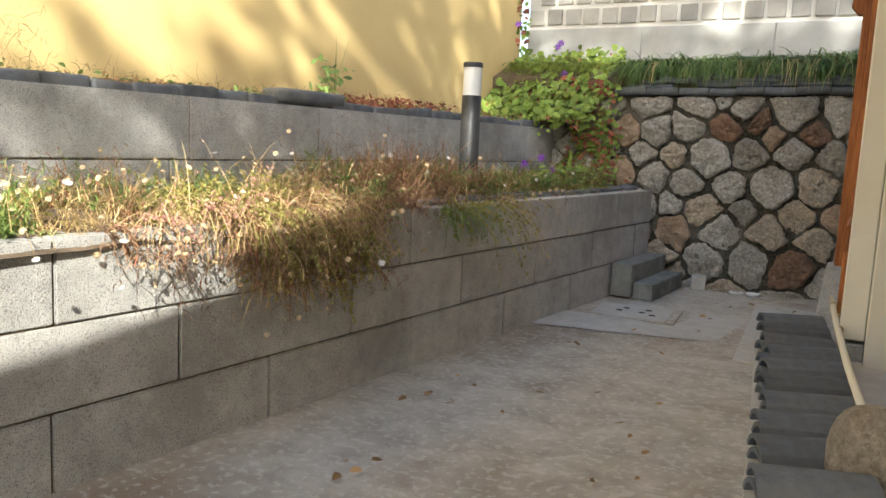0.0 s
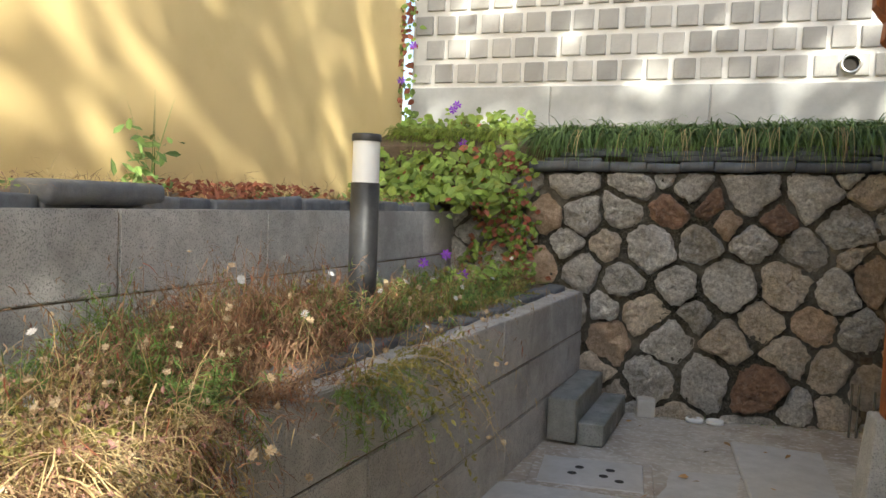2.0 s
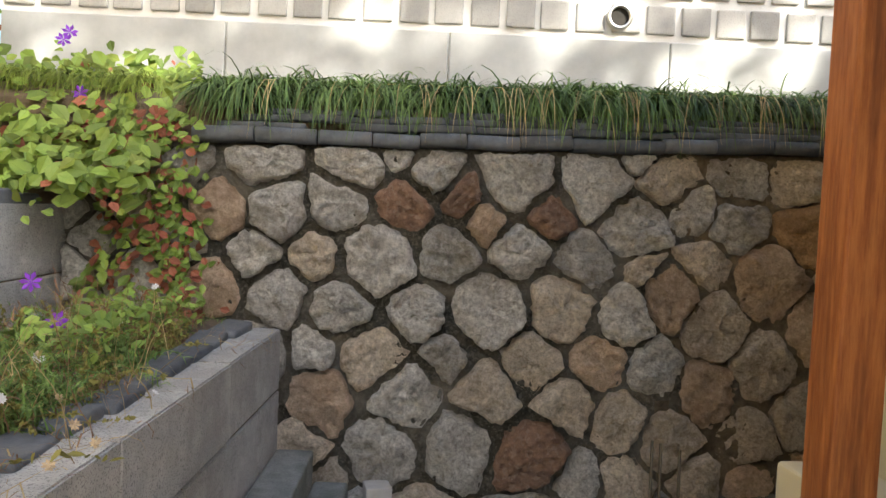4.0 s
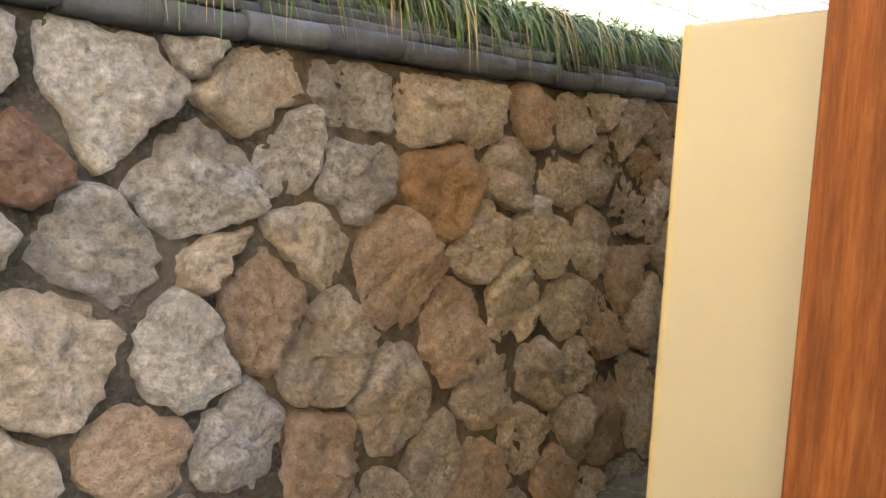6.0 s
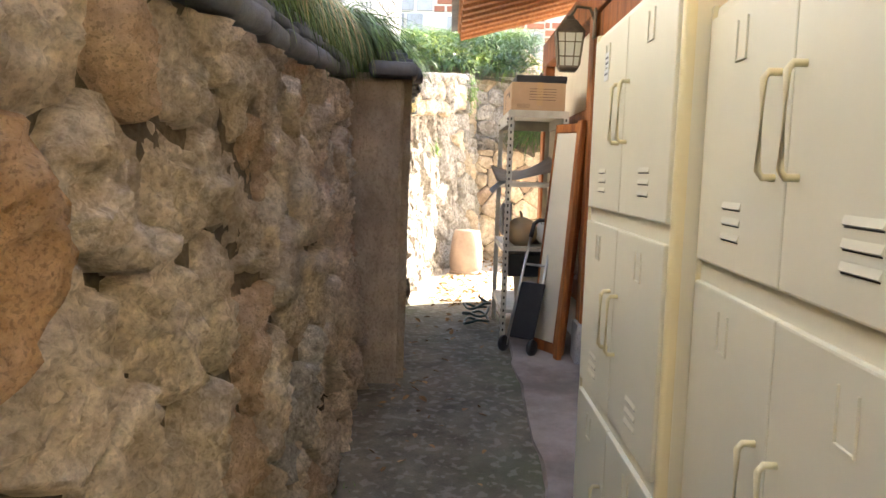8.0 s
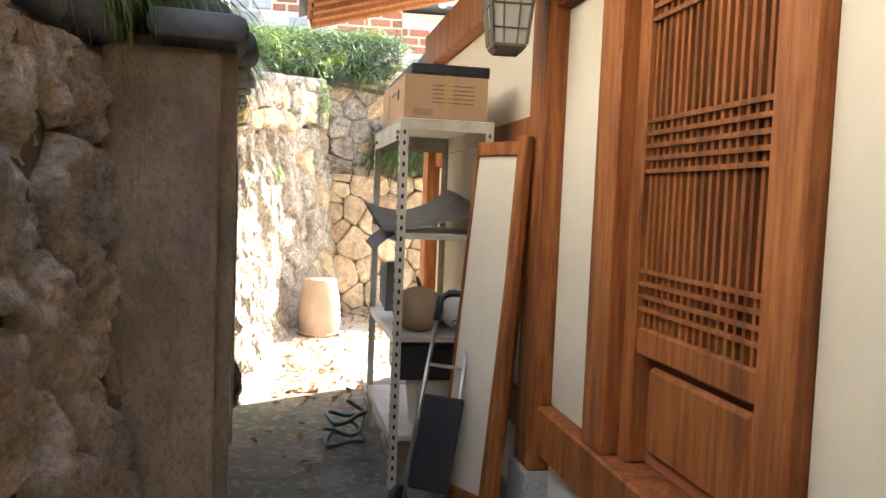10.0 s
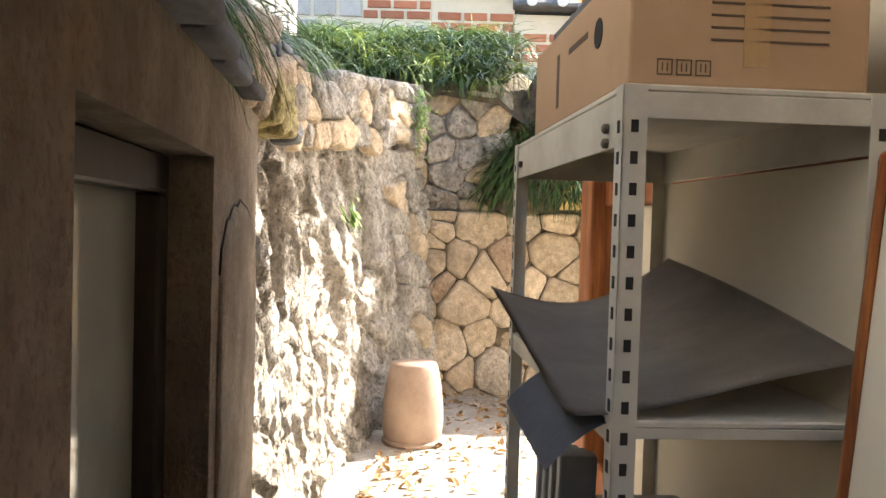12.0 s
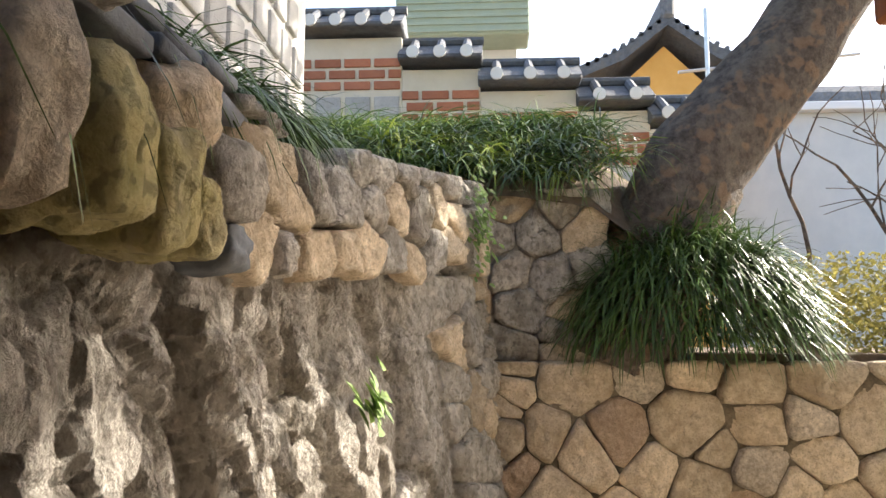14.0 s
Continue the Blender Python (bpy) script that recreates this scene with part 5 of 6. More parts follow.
# framed panel leaning beside the post
pan = thing("framed_panel", "old wood-framed cream door panel leaning on the house wall", "door panel")
PB, PT = Vector((5.235, 7.86, 0.50)), Vector((5.21, 7.735, 2.17))
pw = Vector((0.30, 0.20, 0)).normalized()
up = (PT - PB).normalized()
nn = pw.cross(up).normalized()
PM = Matrix.Translation(PB) @ Matrix((pw, nn, up)).transposed().to_4x4()
PH = (PT - PB).length
for lo, hi in (((0, -0.03, 0), (0.075, 0.03, PH)), ((0.335, -0.03, 0), (0.35, 0.03, PH)), ((0.075, -0.03, PH - 0.065), (0.335, 0.03, PH)), ((0.075, -0.03, 0), (0.335, 0.03, 0.09))):
    part("frame_member", box(lo, hi, 0.006, PM), WOOD, pan)
part("infill", box((0.075, -0.018, 0.09), (0.335, 0.018, PH - 0.065), 0, PM), PLASTER, pan, "stained cream infill")
pan2 = thing("wooden_board", "long red-brown timber board leaning on the house wall", "board")
part("plank", box((0, -0.02, 0), (0.07, 0.02, 1.72), 0.006, Matrix.Translation((5.12, 7.88, 0.47)) @ pose(0, 0, 0, 3.5, 0, 20)), WOOD, pan2)

# wall lantern
lan = thing("wall_lantern", "aged bronze wall lantern with square glass panes on the post", "lantern")
lc = Vector((5.07, 7.92, 2.52))
hexa = lambda r, z: [lc + Vector((r * math.cos(math.pi / 4 + k * math.pi / 2), r * math.sin(math.pi / 4 + k * math.pi / 2), z)) for k in range(4)]


def loft(levels):
    bm = bmesh.new()
    R = [[bm.verts.new(p) for p in hexa(r, z)] for r, z in levels]
    for A, B in zip(R, R[1:]):
        for k in range(4):
            bm.faces.new((A[k], A[(k + 1) % 4], B[(k + 1) % 4], B[k]))
    bm.faces.new(R[0][::-1])
    bm.faces.new(R[-1])
    return bm


part("roof_cap", loft([(0.135, 0.225), (0.135, 0.235), (0.06, 0.315), (0.045, 0.32), (0.03, 0.345)]), BRONZE, lan)
part("base", loft([(0.07, -0.02), (0.095, 0.0), (0.095, 0.012)]), BRONZE, lan)
part("glass_body", loft([(0.088, 0.012), (0.118, 0.225)]), GLASS, lan, "cloudy grey glass")
for k in range(4):
    a, b = hexa(0.094, 0.012)[k], hexa(0.124, 0.225)[k]
    part("corner_bar", tube([a, b], 0.007, 6), BRONZE, lan)
    a2, b2 = hexa(0.094, 0.012)[(k + 1) % 4], hexa(0.124, 0.225)[(k + 1) % 4]
    for s in (0.3, 0.7):
        part("glazing_bar", tube([a.lerp(a2, s), b.lerp(b2, s)], 0.004, 6), BRONZE, lan)
    for s in (0.28, 0.72):
        part("glazing_bar", tube([a.lerp(b, s), a2.lerp(b2, s)], 0.004, 6), BRONZE, lan)
part("bracket", tube([lc + Vector((0, -0.17, 0.30)), lc + Vector((0, -0.13, 0.40)), lc + Vector((0, -0.04, 0.41)), lc + Vector((0, 0, 0.34))], 0.011, 8), BRONZE, lan)
part("wall_plate", box((5.03, 7.745, 2.72), (5.11, 7.765, 2.92), 0.006), BRONZE, lan)

# ---- yard things ----
bol = thing("bollard_light", "black bollard garden light with white diffuser standing in the terrace bed", "bollard light")
bx, by = -3.26, 5.67
part("tube", lathe([(0.078, 0.95), (0.078, 1.815), (0.074, 1.82)], 32, bx, by), POST, bol, smooth=False)
part("diffuser", lathe([(0.073, 1.82), (0.073, 2.04)], 32, bx, by), DIFFUSER, bol, "white acrylic diffuser", smooth=False)
part("cap", lathe([(0.079, 2.04), (0.080, 2.045), (0.080, 2.072), (0.074, 2.08)], 32, bx, by), POST, bol, "dark cap")
for o in list(bol.children):
    o.data.shade_smooth()
    m_ = o.modifiers.new("split", "EDGE_SPLIT")
    m_.split_angle = radians(40)
for nm, lo, hi, lab in (("upper", (-2.63, 7.5, 0.02), (-2.42, 8.62, 0.345), "long rough granite step block"), ("lower", (-2.415, 7.55, 0.0), (-2.22, 8.62, 0.17), "lower rough granite step block")):
    st = thing("step_block", lab + " against the terrace wall", "stone step", group="corner steps")
    bm = box(lo, hi, 0.02, None, 3)
    part("block", bm, MOSSY, st)
cb = thing("concrete_cube", "small pale concrete cube by the wall foot", "concrete block")
part("cube", box((-0.075, -0.075, 0), (0.075, 0.075, 0.15), 0.012, pose(-2.06, 8.66, 0.0, 0, 0, 12), 2), SCREED, cb)
for k, x in enumerate((-1.66, -1.50)):
    rg = thing("plastic_lid", "round white plastic lid lying on the floor", "lid", group="lids by the wall")
    part("rim", lathe([(0.07, 0.0), (0.07, 0.028), (0.055, 0.03), (0.05, 0.018)], 24, x, 8.66 + 0.02 * k, 0.004), WHITE, rg, smooth=True)
rods = thing("iron_rods", "thin rusty iron rods standing by the wall", "iron rods")
for x in (-0.52, -0.47, -0.36):
    part("rod", tube([(x, 8.62, 0.02), (x + 0.01, 8.68, 0.30 + 0.3 * abs(x))], 0.009, 6), BRONZE, rods)
# drain cover and pale patch
dr = thing("drain_cover", "square concrete drain cover with four slots set in the floor", "drain cover", kind="structure")
DM = pose(-2.19, 6.93, 0.008, 0, 0, 8)
part("slab", box((-0.33, -0.27, -0.02), (0.33, 0.27, 0.012), 0.006, DM), SCREED, dr)
part("frame", box((-0.39, -0.33, -0.02), (0.39, 0.33, 0.006), 0.004, DM), CONCRETE, dr)
for x, y in ((-0.12, -0.05), (0.08, -0.05), (-0.08, 0.08), (0.12, 0.08), (0.18, -0.12)):
    part("slot", lathe([(0.03, 0), (0.03, 0.002)], 14), SLOT, dr).matrix_local = DM @ pose(x, y, 0.0122)
bm = bmesh.new()
rp = random.Random(8)
edge = [(-2.76, 5.86), (-2.74, 6.5), (-2.5, 6.58), (-1.75, 6.6), (-1.7, 7.25), (-1.2, 7.4), (-0.98, 6.75), (-1.3, 6.3), (-2.0, 6.05)]
fine = []
for i, a in enumerate(edge):
    b = edge[(i + 1) % len(edge)]
    for k in range(6):
        fine.append((a[0] + (b[0] - a[0]) * k / 6 + rp.uniform(-0.015, 0.015), a[1] + (b[1] - a[1]) * k / 6 + rp.uniform(-0.015, 0.015)))
bm.faces.new([bm.verts.new((x, y, 0.010)) for x, y in fine])
bmesh.ops.triangulate(bm, faces=bm.faces)
tagged(mesh_ob("cement_patch", bm, SCREED), "pale smooth cement patch on the floor", "cement patch", kind="structure")
# stacked roof tiles beside the house
TV, TF = curved_tile(0.37, 0.125, 0.022)
rt = random.Random(12)
for k in range(10):
    y = 5.42 - 0.30 * k
    t = thing("stacked_roof_tile", "pair of old dark roof tiles stacked on the low platform", "roof tiles", group="row of stacked roof tiles")
    for lay in range(2):
        o = raw_ob("roof_tile", TV, TF, TILE, t, smooth=False)
        o.matrix_local = pose(-0.169 * y + 0.075 + rt.uniform(-0.02, 0.02), y - 0.06, 0.315 + 0.05 * lay, rt.uniform(-3, 3), rt.uniform(-1.5, 1.5), 22 + rt.uniform(-4, 4))
br = thing("bamboo_pole", "pale jointed bamboo pole lying across the tiles", "pole")
part("pole", tube([(-0.52, 5.9, 0.53), (-0.40, 5.0, 0.53), (-0.25, 4.0, 0.52), (-0.06, 2.9, 0.50)], 0.018, 8), PLASTER, br, smooth=True)
for k in range(3):
    p = Vector((-0.52, 5.9, 0.53)).lerp(Vector((-0.25, 4.0, 0.52)), 0.15 + 0.2 * k)
    part("joint", tube([p - Vector((0, 0.02, 0)), p + Vector((0, 0.02, 0))], 0.023, 8), DRY, br)
sn = thing("boulder", "pale rounded granite boulder at the end of the tile row", "boulder")
bm = bmesh.new()
bmesh.ops.create_icosphere(bm, subdivisions=3, radius=0.17, matrix=pose(-0.07, 3.0, 0.45))
for v in bm.verts:
    v.co += 0.05 * noise.noise_vector(v.co * 5)
part("stone", bm, STONE_WARM, sn, smooth=True)
ac = thing("air_conditioner", "cream outdoor air conditioner unit with round grille behind the post", "air conditioner")
AM = pose(-0.38, 6.83, 0.0, 0, 0, 3.7)
part("casing", box((0.0, 0.0, 0.10), (0.32, 0.5, 0.78), 0.025, AM, 3), LOCKER, ac)
part("fan_opening", lathe([(0.19, 0), (0.19, 0.004)], 32), SLOT, ac).matrix_local = AM @ pose(0.16, -0.003, 0.47, 90, 0, 0) @ Matrix.Diagonal((0.7, 1, 1, 1))
for k in range(7):
    r = 0.03 + 0.026 * k
    pts = [AM @ Vector((0.16 + 0.7 * r * math.cos(a * math.tau / 24), -0.01, 0.47 + r * math.sin(a * math.tau / 24))) for a in range(25)]
    part("grille_ring", tube(pts, 0.003, 5), BLACK, ac)
for k in range(2):
    part("foot", box((0.02 + 0.2 * k, 0.05, 0.0), (0.1 + 0.2 * k, 0.45, 0.10), 0.01, AM), BLACK, ac)

# clay jar upside down
jar = thing("clay_jar", "brown glazed clay jar standing upside down on the sunlit floor", "jar")
part("body", lathe([(0.20, 0.0), (0.205, 0.015), (0.195, 0.04), (0.205, 0.06), (0.215, 0.14), (0.212, 0.25), (0.196, 0.40), (0.172, 0.52), (0.162, 0.55), (0.155, 0.56), (0.05, 0.562)], 40, 9.9, 8.75, gz(9.88)), CLAY, jar, smooth=True)
part("rim_band", lathe([(0.206, 0.0), (0.214, 0.008), (0.214, 0.024), (0.205, 0.032)], 40, 9.9, 8.75, gz(9.88)), CLAY, jar, "rolled clay rim", smooth=True)

# ---- grass along the wall top ----
def edge_y(x):
    return wall_y(x, 2.2) if x <= 4.5 else (9.10 + 0.1 * (x - 4.5) if x < 7.2 else 9.52)


def edge_z(x):
    return float(np.interp(x, (-3.4, 0.6, 4.4, 7.2, 8.4, 11.3, 14), (2.31, 2.40, 2.60, 2.70, 2.85, 3.3, 3.4)))


def grass_strip(x0, x1, count, seed, name, label, near=(0.0, 0.4), length=(0.28, 0.46), width=0.007, lean=1.0, material=GRASS, rise=0.0):
    b = Blades(seed)
    r = b.r
    tufts = [(r.uniform(x0, x1), r.uniform(*near)) for _ in range(count // 28)]
    for x, d in tufts:
        y, z = edge_y(x) + d, edge_z(x) + 0.04 + rise * d
        k = r.uniform(0.75, 1.2)
        for _ in range(28):
            a = r.gauss(0, 1.3)
            way = (math.sin(a), -math.cos(a) * lean * r.uniform(0.3, 1.3), r.uniform(0.1, 0.95))
            b.blade((x + r.uniform(-0.05, 0.05), y + r.uniform(-0.05, 0.05), z + r.uniform(-0.03, 0.02)), way, k * r.uniform(*length), width * r.uniform(0.7, 1.3), r.uniform(1.7, 3.2), 5)
    return b.ob(name, material, label, "grass")


grass_strip(-3.2, 4.7, 30000, 31, "lilyturf", "dark green drooping lilyturf along the wall top", near=(0.09, 0.62), length=(0.26, 0.44), width=0.011, rise=0.20)
grass_strip(4.3, 7.5, 11500, 32, "lilyturf", "dark green drooping lilyturf above the concrete wall", near=(0.12, 0.95), length=(0.34, 0.58), width=0.011, rise=0.25)
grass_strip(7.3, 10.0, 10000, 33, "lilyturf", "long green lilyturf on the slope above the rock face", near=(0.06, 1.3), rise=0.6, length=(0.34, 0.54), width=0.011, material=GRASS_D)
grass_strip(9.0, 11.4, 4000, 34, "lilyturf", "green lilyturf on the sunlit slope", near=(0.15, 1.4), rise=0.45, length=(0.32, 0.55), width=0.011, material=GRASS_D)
grass_strip(9.6, 11.4, 900, 35, "lilyturf", "lilyturf tufts on the slope, sunlight put into their yellow-green", near=(0.1, 0.8), rise=0.45, length=(0.2, 0.38), material=GRASS_Y)
grass_strip(3.4, 5.6, 5000, 39, "lilyturf", "long lilyturf hanging over the coping at the wall end", near=(0.16, 0.5), length=(0.36, 0.58), width=0.012, rise=0.3)
grass_strip(6.9, 9.3, 7000, 40, "lilyturf", "long dark lilyturf behind the boulders and tiles", near=(0.38, 0.95), length=(0.24, 0.40), width=0.010, material=GRASS_D, rise=0.4)
# slope beside the tree
b, b2 = Blades(37), Blades(38)
for _ in range(330):
    x, y = 11.5 + 3.6 * b.r.random() ** 1.3, b.r.uniform(7.9, 10.6)
    z = 3.25 + 1.0 * (1 - math.exp(-(x - 11.45) * 0.9))
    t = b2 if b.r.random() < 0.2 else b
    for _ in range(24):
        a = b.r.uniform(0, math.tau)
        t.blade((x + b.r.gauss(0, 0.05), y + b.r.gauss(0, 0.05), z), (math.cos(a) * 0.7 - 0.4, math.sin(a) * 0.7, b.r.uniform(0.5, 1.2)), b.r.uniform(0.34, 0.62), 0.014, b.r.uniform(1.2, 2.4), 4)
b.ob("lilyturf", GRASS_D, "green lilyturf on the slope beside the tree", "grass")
b2.ob("lilyturf", GRASS_Y, "lilyturf beside the tree, sunlight put into its yellow-green", "grass")
# thin dry trailing stems hanging over the coping
b = Blades(36)
for _ in range(160):
    x = b.r.uniform(-2.8, 4.2)
    b.blade((x, edge_y(x) + 0.02, edge_z(x) + 0.1), (b.r.uniform(-0.6, 0.6), -1, 0.6), b.r.uniform(0.3, 0.55), 0.005, 3.2, 5)
b.ob("dry_grass", DRY, "dry straw-coloured grass blades hanging over the coping", "dry grass")

# overhanging clump on the end wall
b = Blades(41)
for _ in range(5200):
    a, c = b.r.uniform(0, math.tau), b.r.random() ** 0.8
    q = math.sqrt(1 - c * c)
    n_ = Vector((q * math.cos(a), q * math.sin(a), c))
    p = Vector((11.62 + 0.42 * n_.x, 7.50 + 0.66 * n_.y, 2.28 + 0.60 * n_.z))
    way = n_ + Vector((b.r.gauss(-0.15, 0.45), b.r.gauss(0, 0.55), b.r.uniform(0.0, 0.6)))
    b.blade(p, way, b.r.uniform(0.22, 0.46), 0.014 * b.r.uniform(0.7, 1.3), b.r.uniform(1.2, 3.0), 6)
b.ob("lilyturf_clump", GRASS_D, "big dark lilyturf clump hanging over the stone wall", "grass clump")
b = Blades(42)
for _ in range(5200):
    a, c = b.r.uniform(0, math.tau), b.r.uniform(-1, 1)
    q = b.r.random() ** 0.4
    p = (12.7 + 0.8 * q * math.cos(a) * math.sqrt(1 - c * c), 6.0 + 0.95 * q * math.sin(a) * math.sqrt(1 - c * c), 2.5 + 0.45 * q * c + 0.1 * noise.noise(Vector((a * 2, c * 3, 0))))
    b.leaf(p, (b.r.gauss(0, 1), b.r.gauss(0, 1), 1), b.r.uniform(0.02, 0.04))
b.ob("clipped_shrub", OLIVE, "low yellow-green shrub on the terrace", "shrub")


# ---- trees ----
def limb(bm, p, d, length, r, depth, rnd, tips, seg=5):
    pts = [Vector(p)]
    d = Vector(d).normalized()
    for _ in range(seg):
        d = (d + 0.16 * Vector((rnd.gauss(0, 1), rnd.gauss(0, 1), rnd.gauss(0, 0.7) + 0.15))).normalized()
        pts.append(pts[-1] + d * length / seg)
    add_tube(bm, pts, r, 8 if r > 0.05 else 5, r * 0.6)
    if depth == 0:
        tips += pts[2:]
        return
    for _ in range(3):
        k = rnd.randint(2, seg)
        e = (d + 0.9 * Vector((rnd.gauss(0, 1), rnd.gauss(0, 1), rnd.gauss(0, 0.6)))).normalized()
        limb(bm, pts[k], e, length * rnd.uniform(0.55, 0.75), r * 0.5, depth - 1, rnd, tips, 4)


def tree(label, line, radii, seed, crown_at, crown_r, clumps, leaf=0.09, n=26, mat_leaf=CROWN):
    rnd = random.Random(seed)
    t = thing("tree", label, "tree")
    bm = bmesh.new()
    N = 26
    rings = []
    pts = [Vector(p) for p in line]
    M = 30
    for i in range(M + 1):
        s = i / M * (len(pts) - 1)
        k = min(int(s), len(pts) - 2)
        p = pts[k].lerp(pts[k + 1], s - k)
        r = radii[k] + (radii[k + 1] - radii[k]) * (s - k)
        q = (pts[k + 1] - pts[k]).normalized().to_track_quat("Z", "Y")
        ring = []
        for j in range(N):
            a = j * math.tau / N
            c = Vector((math.cos(a), math.sin(a), 0))
            rr = r * (1 + 0.10 * noise.noise(c * 1.6 + Vector((0, 0, i * 0.25))) + 0.05 * noise.noise(c * 5 + Vector((0, 0, i * 0.7))))
            ring.append(bm.verts.new(p + q @ (c * rr)))
        rings.append(ring)
    for A, B in zip(rings, rings[1:]):
        for j in range(N):
            bm.faces.new((A[j], A[(j + 1) % N], B[(j + 1) % N], B[j]))
    part("trunk", bm, BARK, t, "thick mottled grey-brown leaning trunk", smooth=True)
    bm = bmesh.new()
    tips = []
    for _ in range(5):
        k = rnd.choice((-1, -1, -2))
        limb(bm, pts[k], (rnd.gauss(0, 1), rnd.gauss(0, 1), 0.8), crown_r[0] * 0.9, radii[-1] * 0.5, 2, rnd, tips)
    part("limbs", bm, BARK, t, smooth=True)
    b = Blades(seed + 1)
    for _ in range(clumps):
        a, c, q = rnd.uniform(0, math.tau), rnd.uniform(-1, 1), rnd.random() ** 0.4
        s = math.sqrt(1 - c * c)
        p = Vector(crown_at) + Vector((crown_r[0] * q * s * math.cos(a), crown_r[1] * q * s * math.sin(a), crown_r[2] * q * c))
        for _ in range(n):
            b.leaf(p + Vector((rnd.gauss(0, 0.22), rnd.gauss(0, 0.22), rnd.gauss(0, 0.14))), (rnd.gauss(0, 1), rnd.gauss(0, 1), 1), leaf * rnd.uniform(0.6, 1.3))
    b.ob("crown", mat_leaf, parent=t)
    return t


old_tree = tree("old tree with a thick leaning trunk above the end wall", [(11.75, 8.0, 2.1), (11.8, 7.62, 2.9), (11.9, 7.36, 3.47), (12.0, 6.66, 4.26), (12.1, 6.25, 4.85), (12.2, 5.5, 6.0), (12.2, 5.0, 7.2)], [0.40, 0.37, 0.34, 0.30, 0.29, 0.25, 0.20], 51, (11.9, 5.0, 8.4), (2.7, 2.4, 1.0), 150, 0.11)
# extra boughs out of view, added so their leaves shade the upper rock
bm = bmesh.new()
rl = random.Random(52)
for x_ in (10.6, 11.6, 12.9, 13.6):
    add_tube(bm, [(12.2, 5.45, 6.05), ((12.2 + x_) / 2, 5.35, 6.35), (x_, 5.25, 6.5)], 0.07, 7, 0.02)
part("low_boughs", bm, BARK, old_tree, smooth=True)
b = Blades(53)
for _ in range(72):
    a, q = rl.uniform(0, math.tau), rl.random() ** 0.5
    p = Vector((11.9 + 2.1 * q * math.cos(a), 5.25 + 0.75 * q * math.sin(a), 6.5 + rl.gauss(0, 0.22)))
    for _ in range(24):
        b.leaf(p + Vector((rl.gauss(0, 0.16), rl.gauss(0, 0.16), rl.gauss(0, 0.10))), (rl.gauss(0, 1), rl.gauss(0, 1), 1), 0.11 * rl.uniform(0.6, 1.3))
b.ob("low_crown", CROWN, parent=old_tree)
tree("tall broadleaf tree behind the house", [(8.0, -3.0, 0.3), (7.8, -2.8, 5), (7.5, -2.6, 9), (7.3, -2.5, 11.5)], [0.4, 0.32, 0.26, 0.18], 61, (5.9, -3.0, 13.2), (4.2, 3.9, 2.4), 230, 0.22, 20)

# never in view; crown placed to throw dappled shade on the upper terrace wall
tree("unseen slender tree added to shade the upper terrace", [(6.6, -9.5, 0.3), (6.5, -9.2, 5), (6.2, -8.8, 9), (6.0, -8.5, 11.8)], [0.26, 0.22, 0.17, 0.10], 63, (5.3, -8.0, 13.2), (1.3, 3.2, 1.0), 75, 0.2, 18)

# ---- terrace planting ----
patch = lambda s, k=0.5: (lambda y: max(0.02, 0.38 + 1.9 * noise.noise(Vector((y * k * 2, s, 0)))))


def tangle(spot, count, seed, name, label, material, length=(0.10, 0.26), width=0.004, wig=0.5, up=0.6, leaf=None):
    """Curly stems or small leaves through a volume of points."""
    b = Blades(seed)
    r = b.r
    for _ in range(count):
        p = spot(r)
        if p is None:
            continue
        if leaf:
            b.leaf(p, (r.gauss(0.2, 0.7), r.gauss(-0.2, 0.7), 0.8), r.uniform(*leaf), 1.6)
        else:
            b.blade(p, (r.gauss(0.1, 0.8), r.gauss(0, 0.8), r.gauss(up, 0.5)), r.uniform(*length), width * r.uniform(0.6, 1.5), r.uniform(0.2, 1.6), 5, wig)
    return b.ob(name, material, label, "garden plants")


def mound(y0, y1, dens, top=0.27, back=0.8, fwd=0.03):
    """Points through the planting of the lower bed, highest near the middle."""
    def spot(r):
        y = r.uniform(y0, y1)
        if r.random() > dens(y):
            return None
        t = r.random() ** 0.8
        h = top * (0.55 + 0.6 * noise.noise(Vector((y * 1.3, 4.0, 0)))) * math.sin(math.pi * min(1, 0.15 + 0.8 * t))
        return (low_x(y) + fwd - (back + fwd) * t, y, 1.0 + max(0.02, h) * r.random() ** 0.6)
    return spot


tangle(mound(-0.5, 8.3, patch(1), 0.12), 2600, 71, "dry_stems", "tangled dry brown stems on the terrace soil", BROWNSTEM, (0.08, 0.22), 0.0034, 0.5)
tangle(mound(-0.5, 8.3, patch(5), 0.12), 1700, 72, "straw_stems", "bleached straw stems on the terrace soil", DRY, (0.08, 0.24), 0.0036, 0.5)
LIMP = {k: Blades(700 + i) for i, k in enumerate(("straw", "brown", "green", "olive", "pink", "seed", "petal", "rust"))}


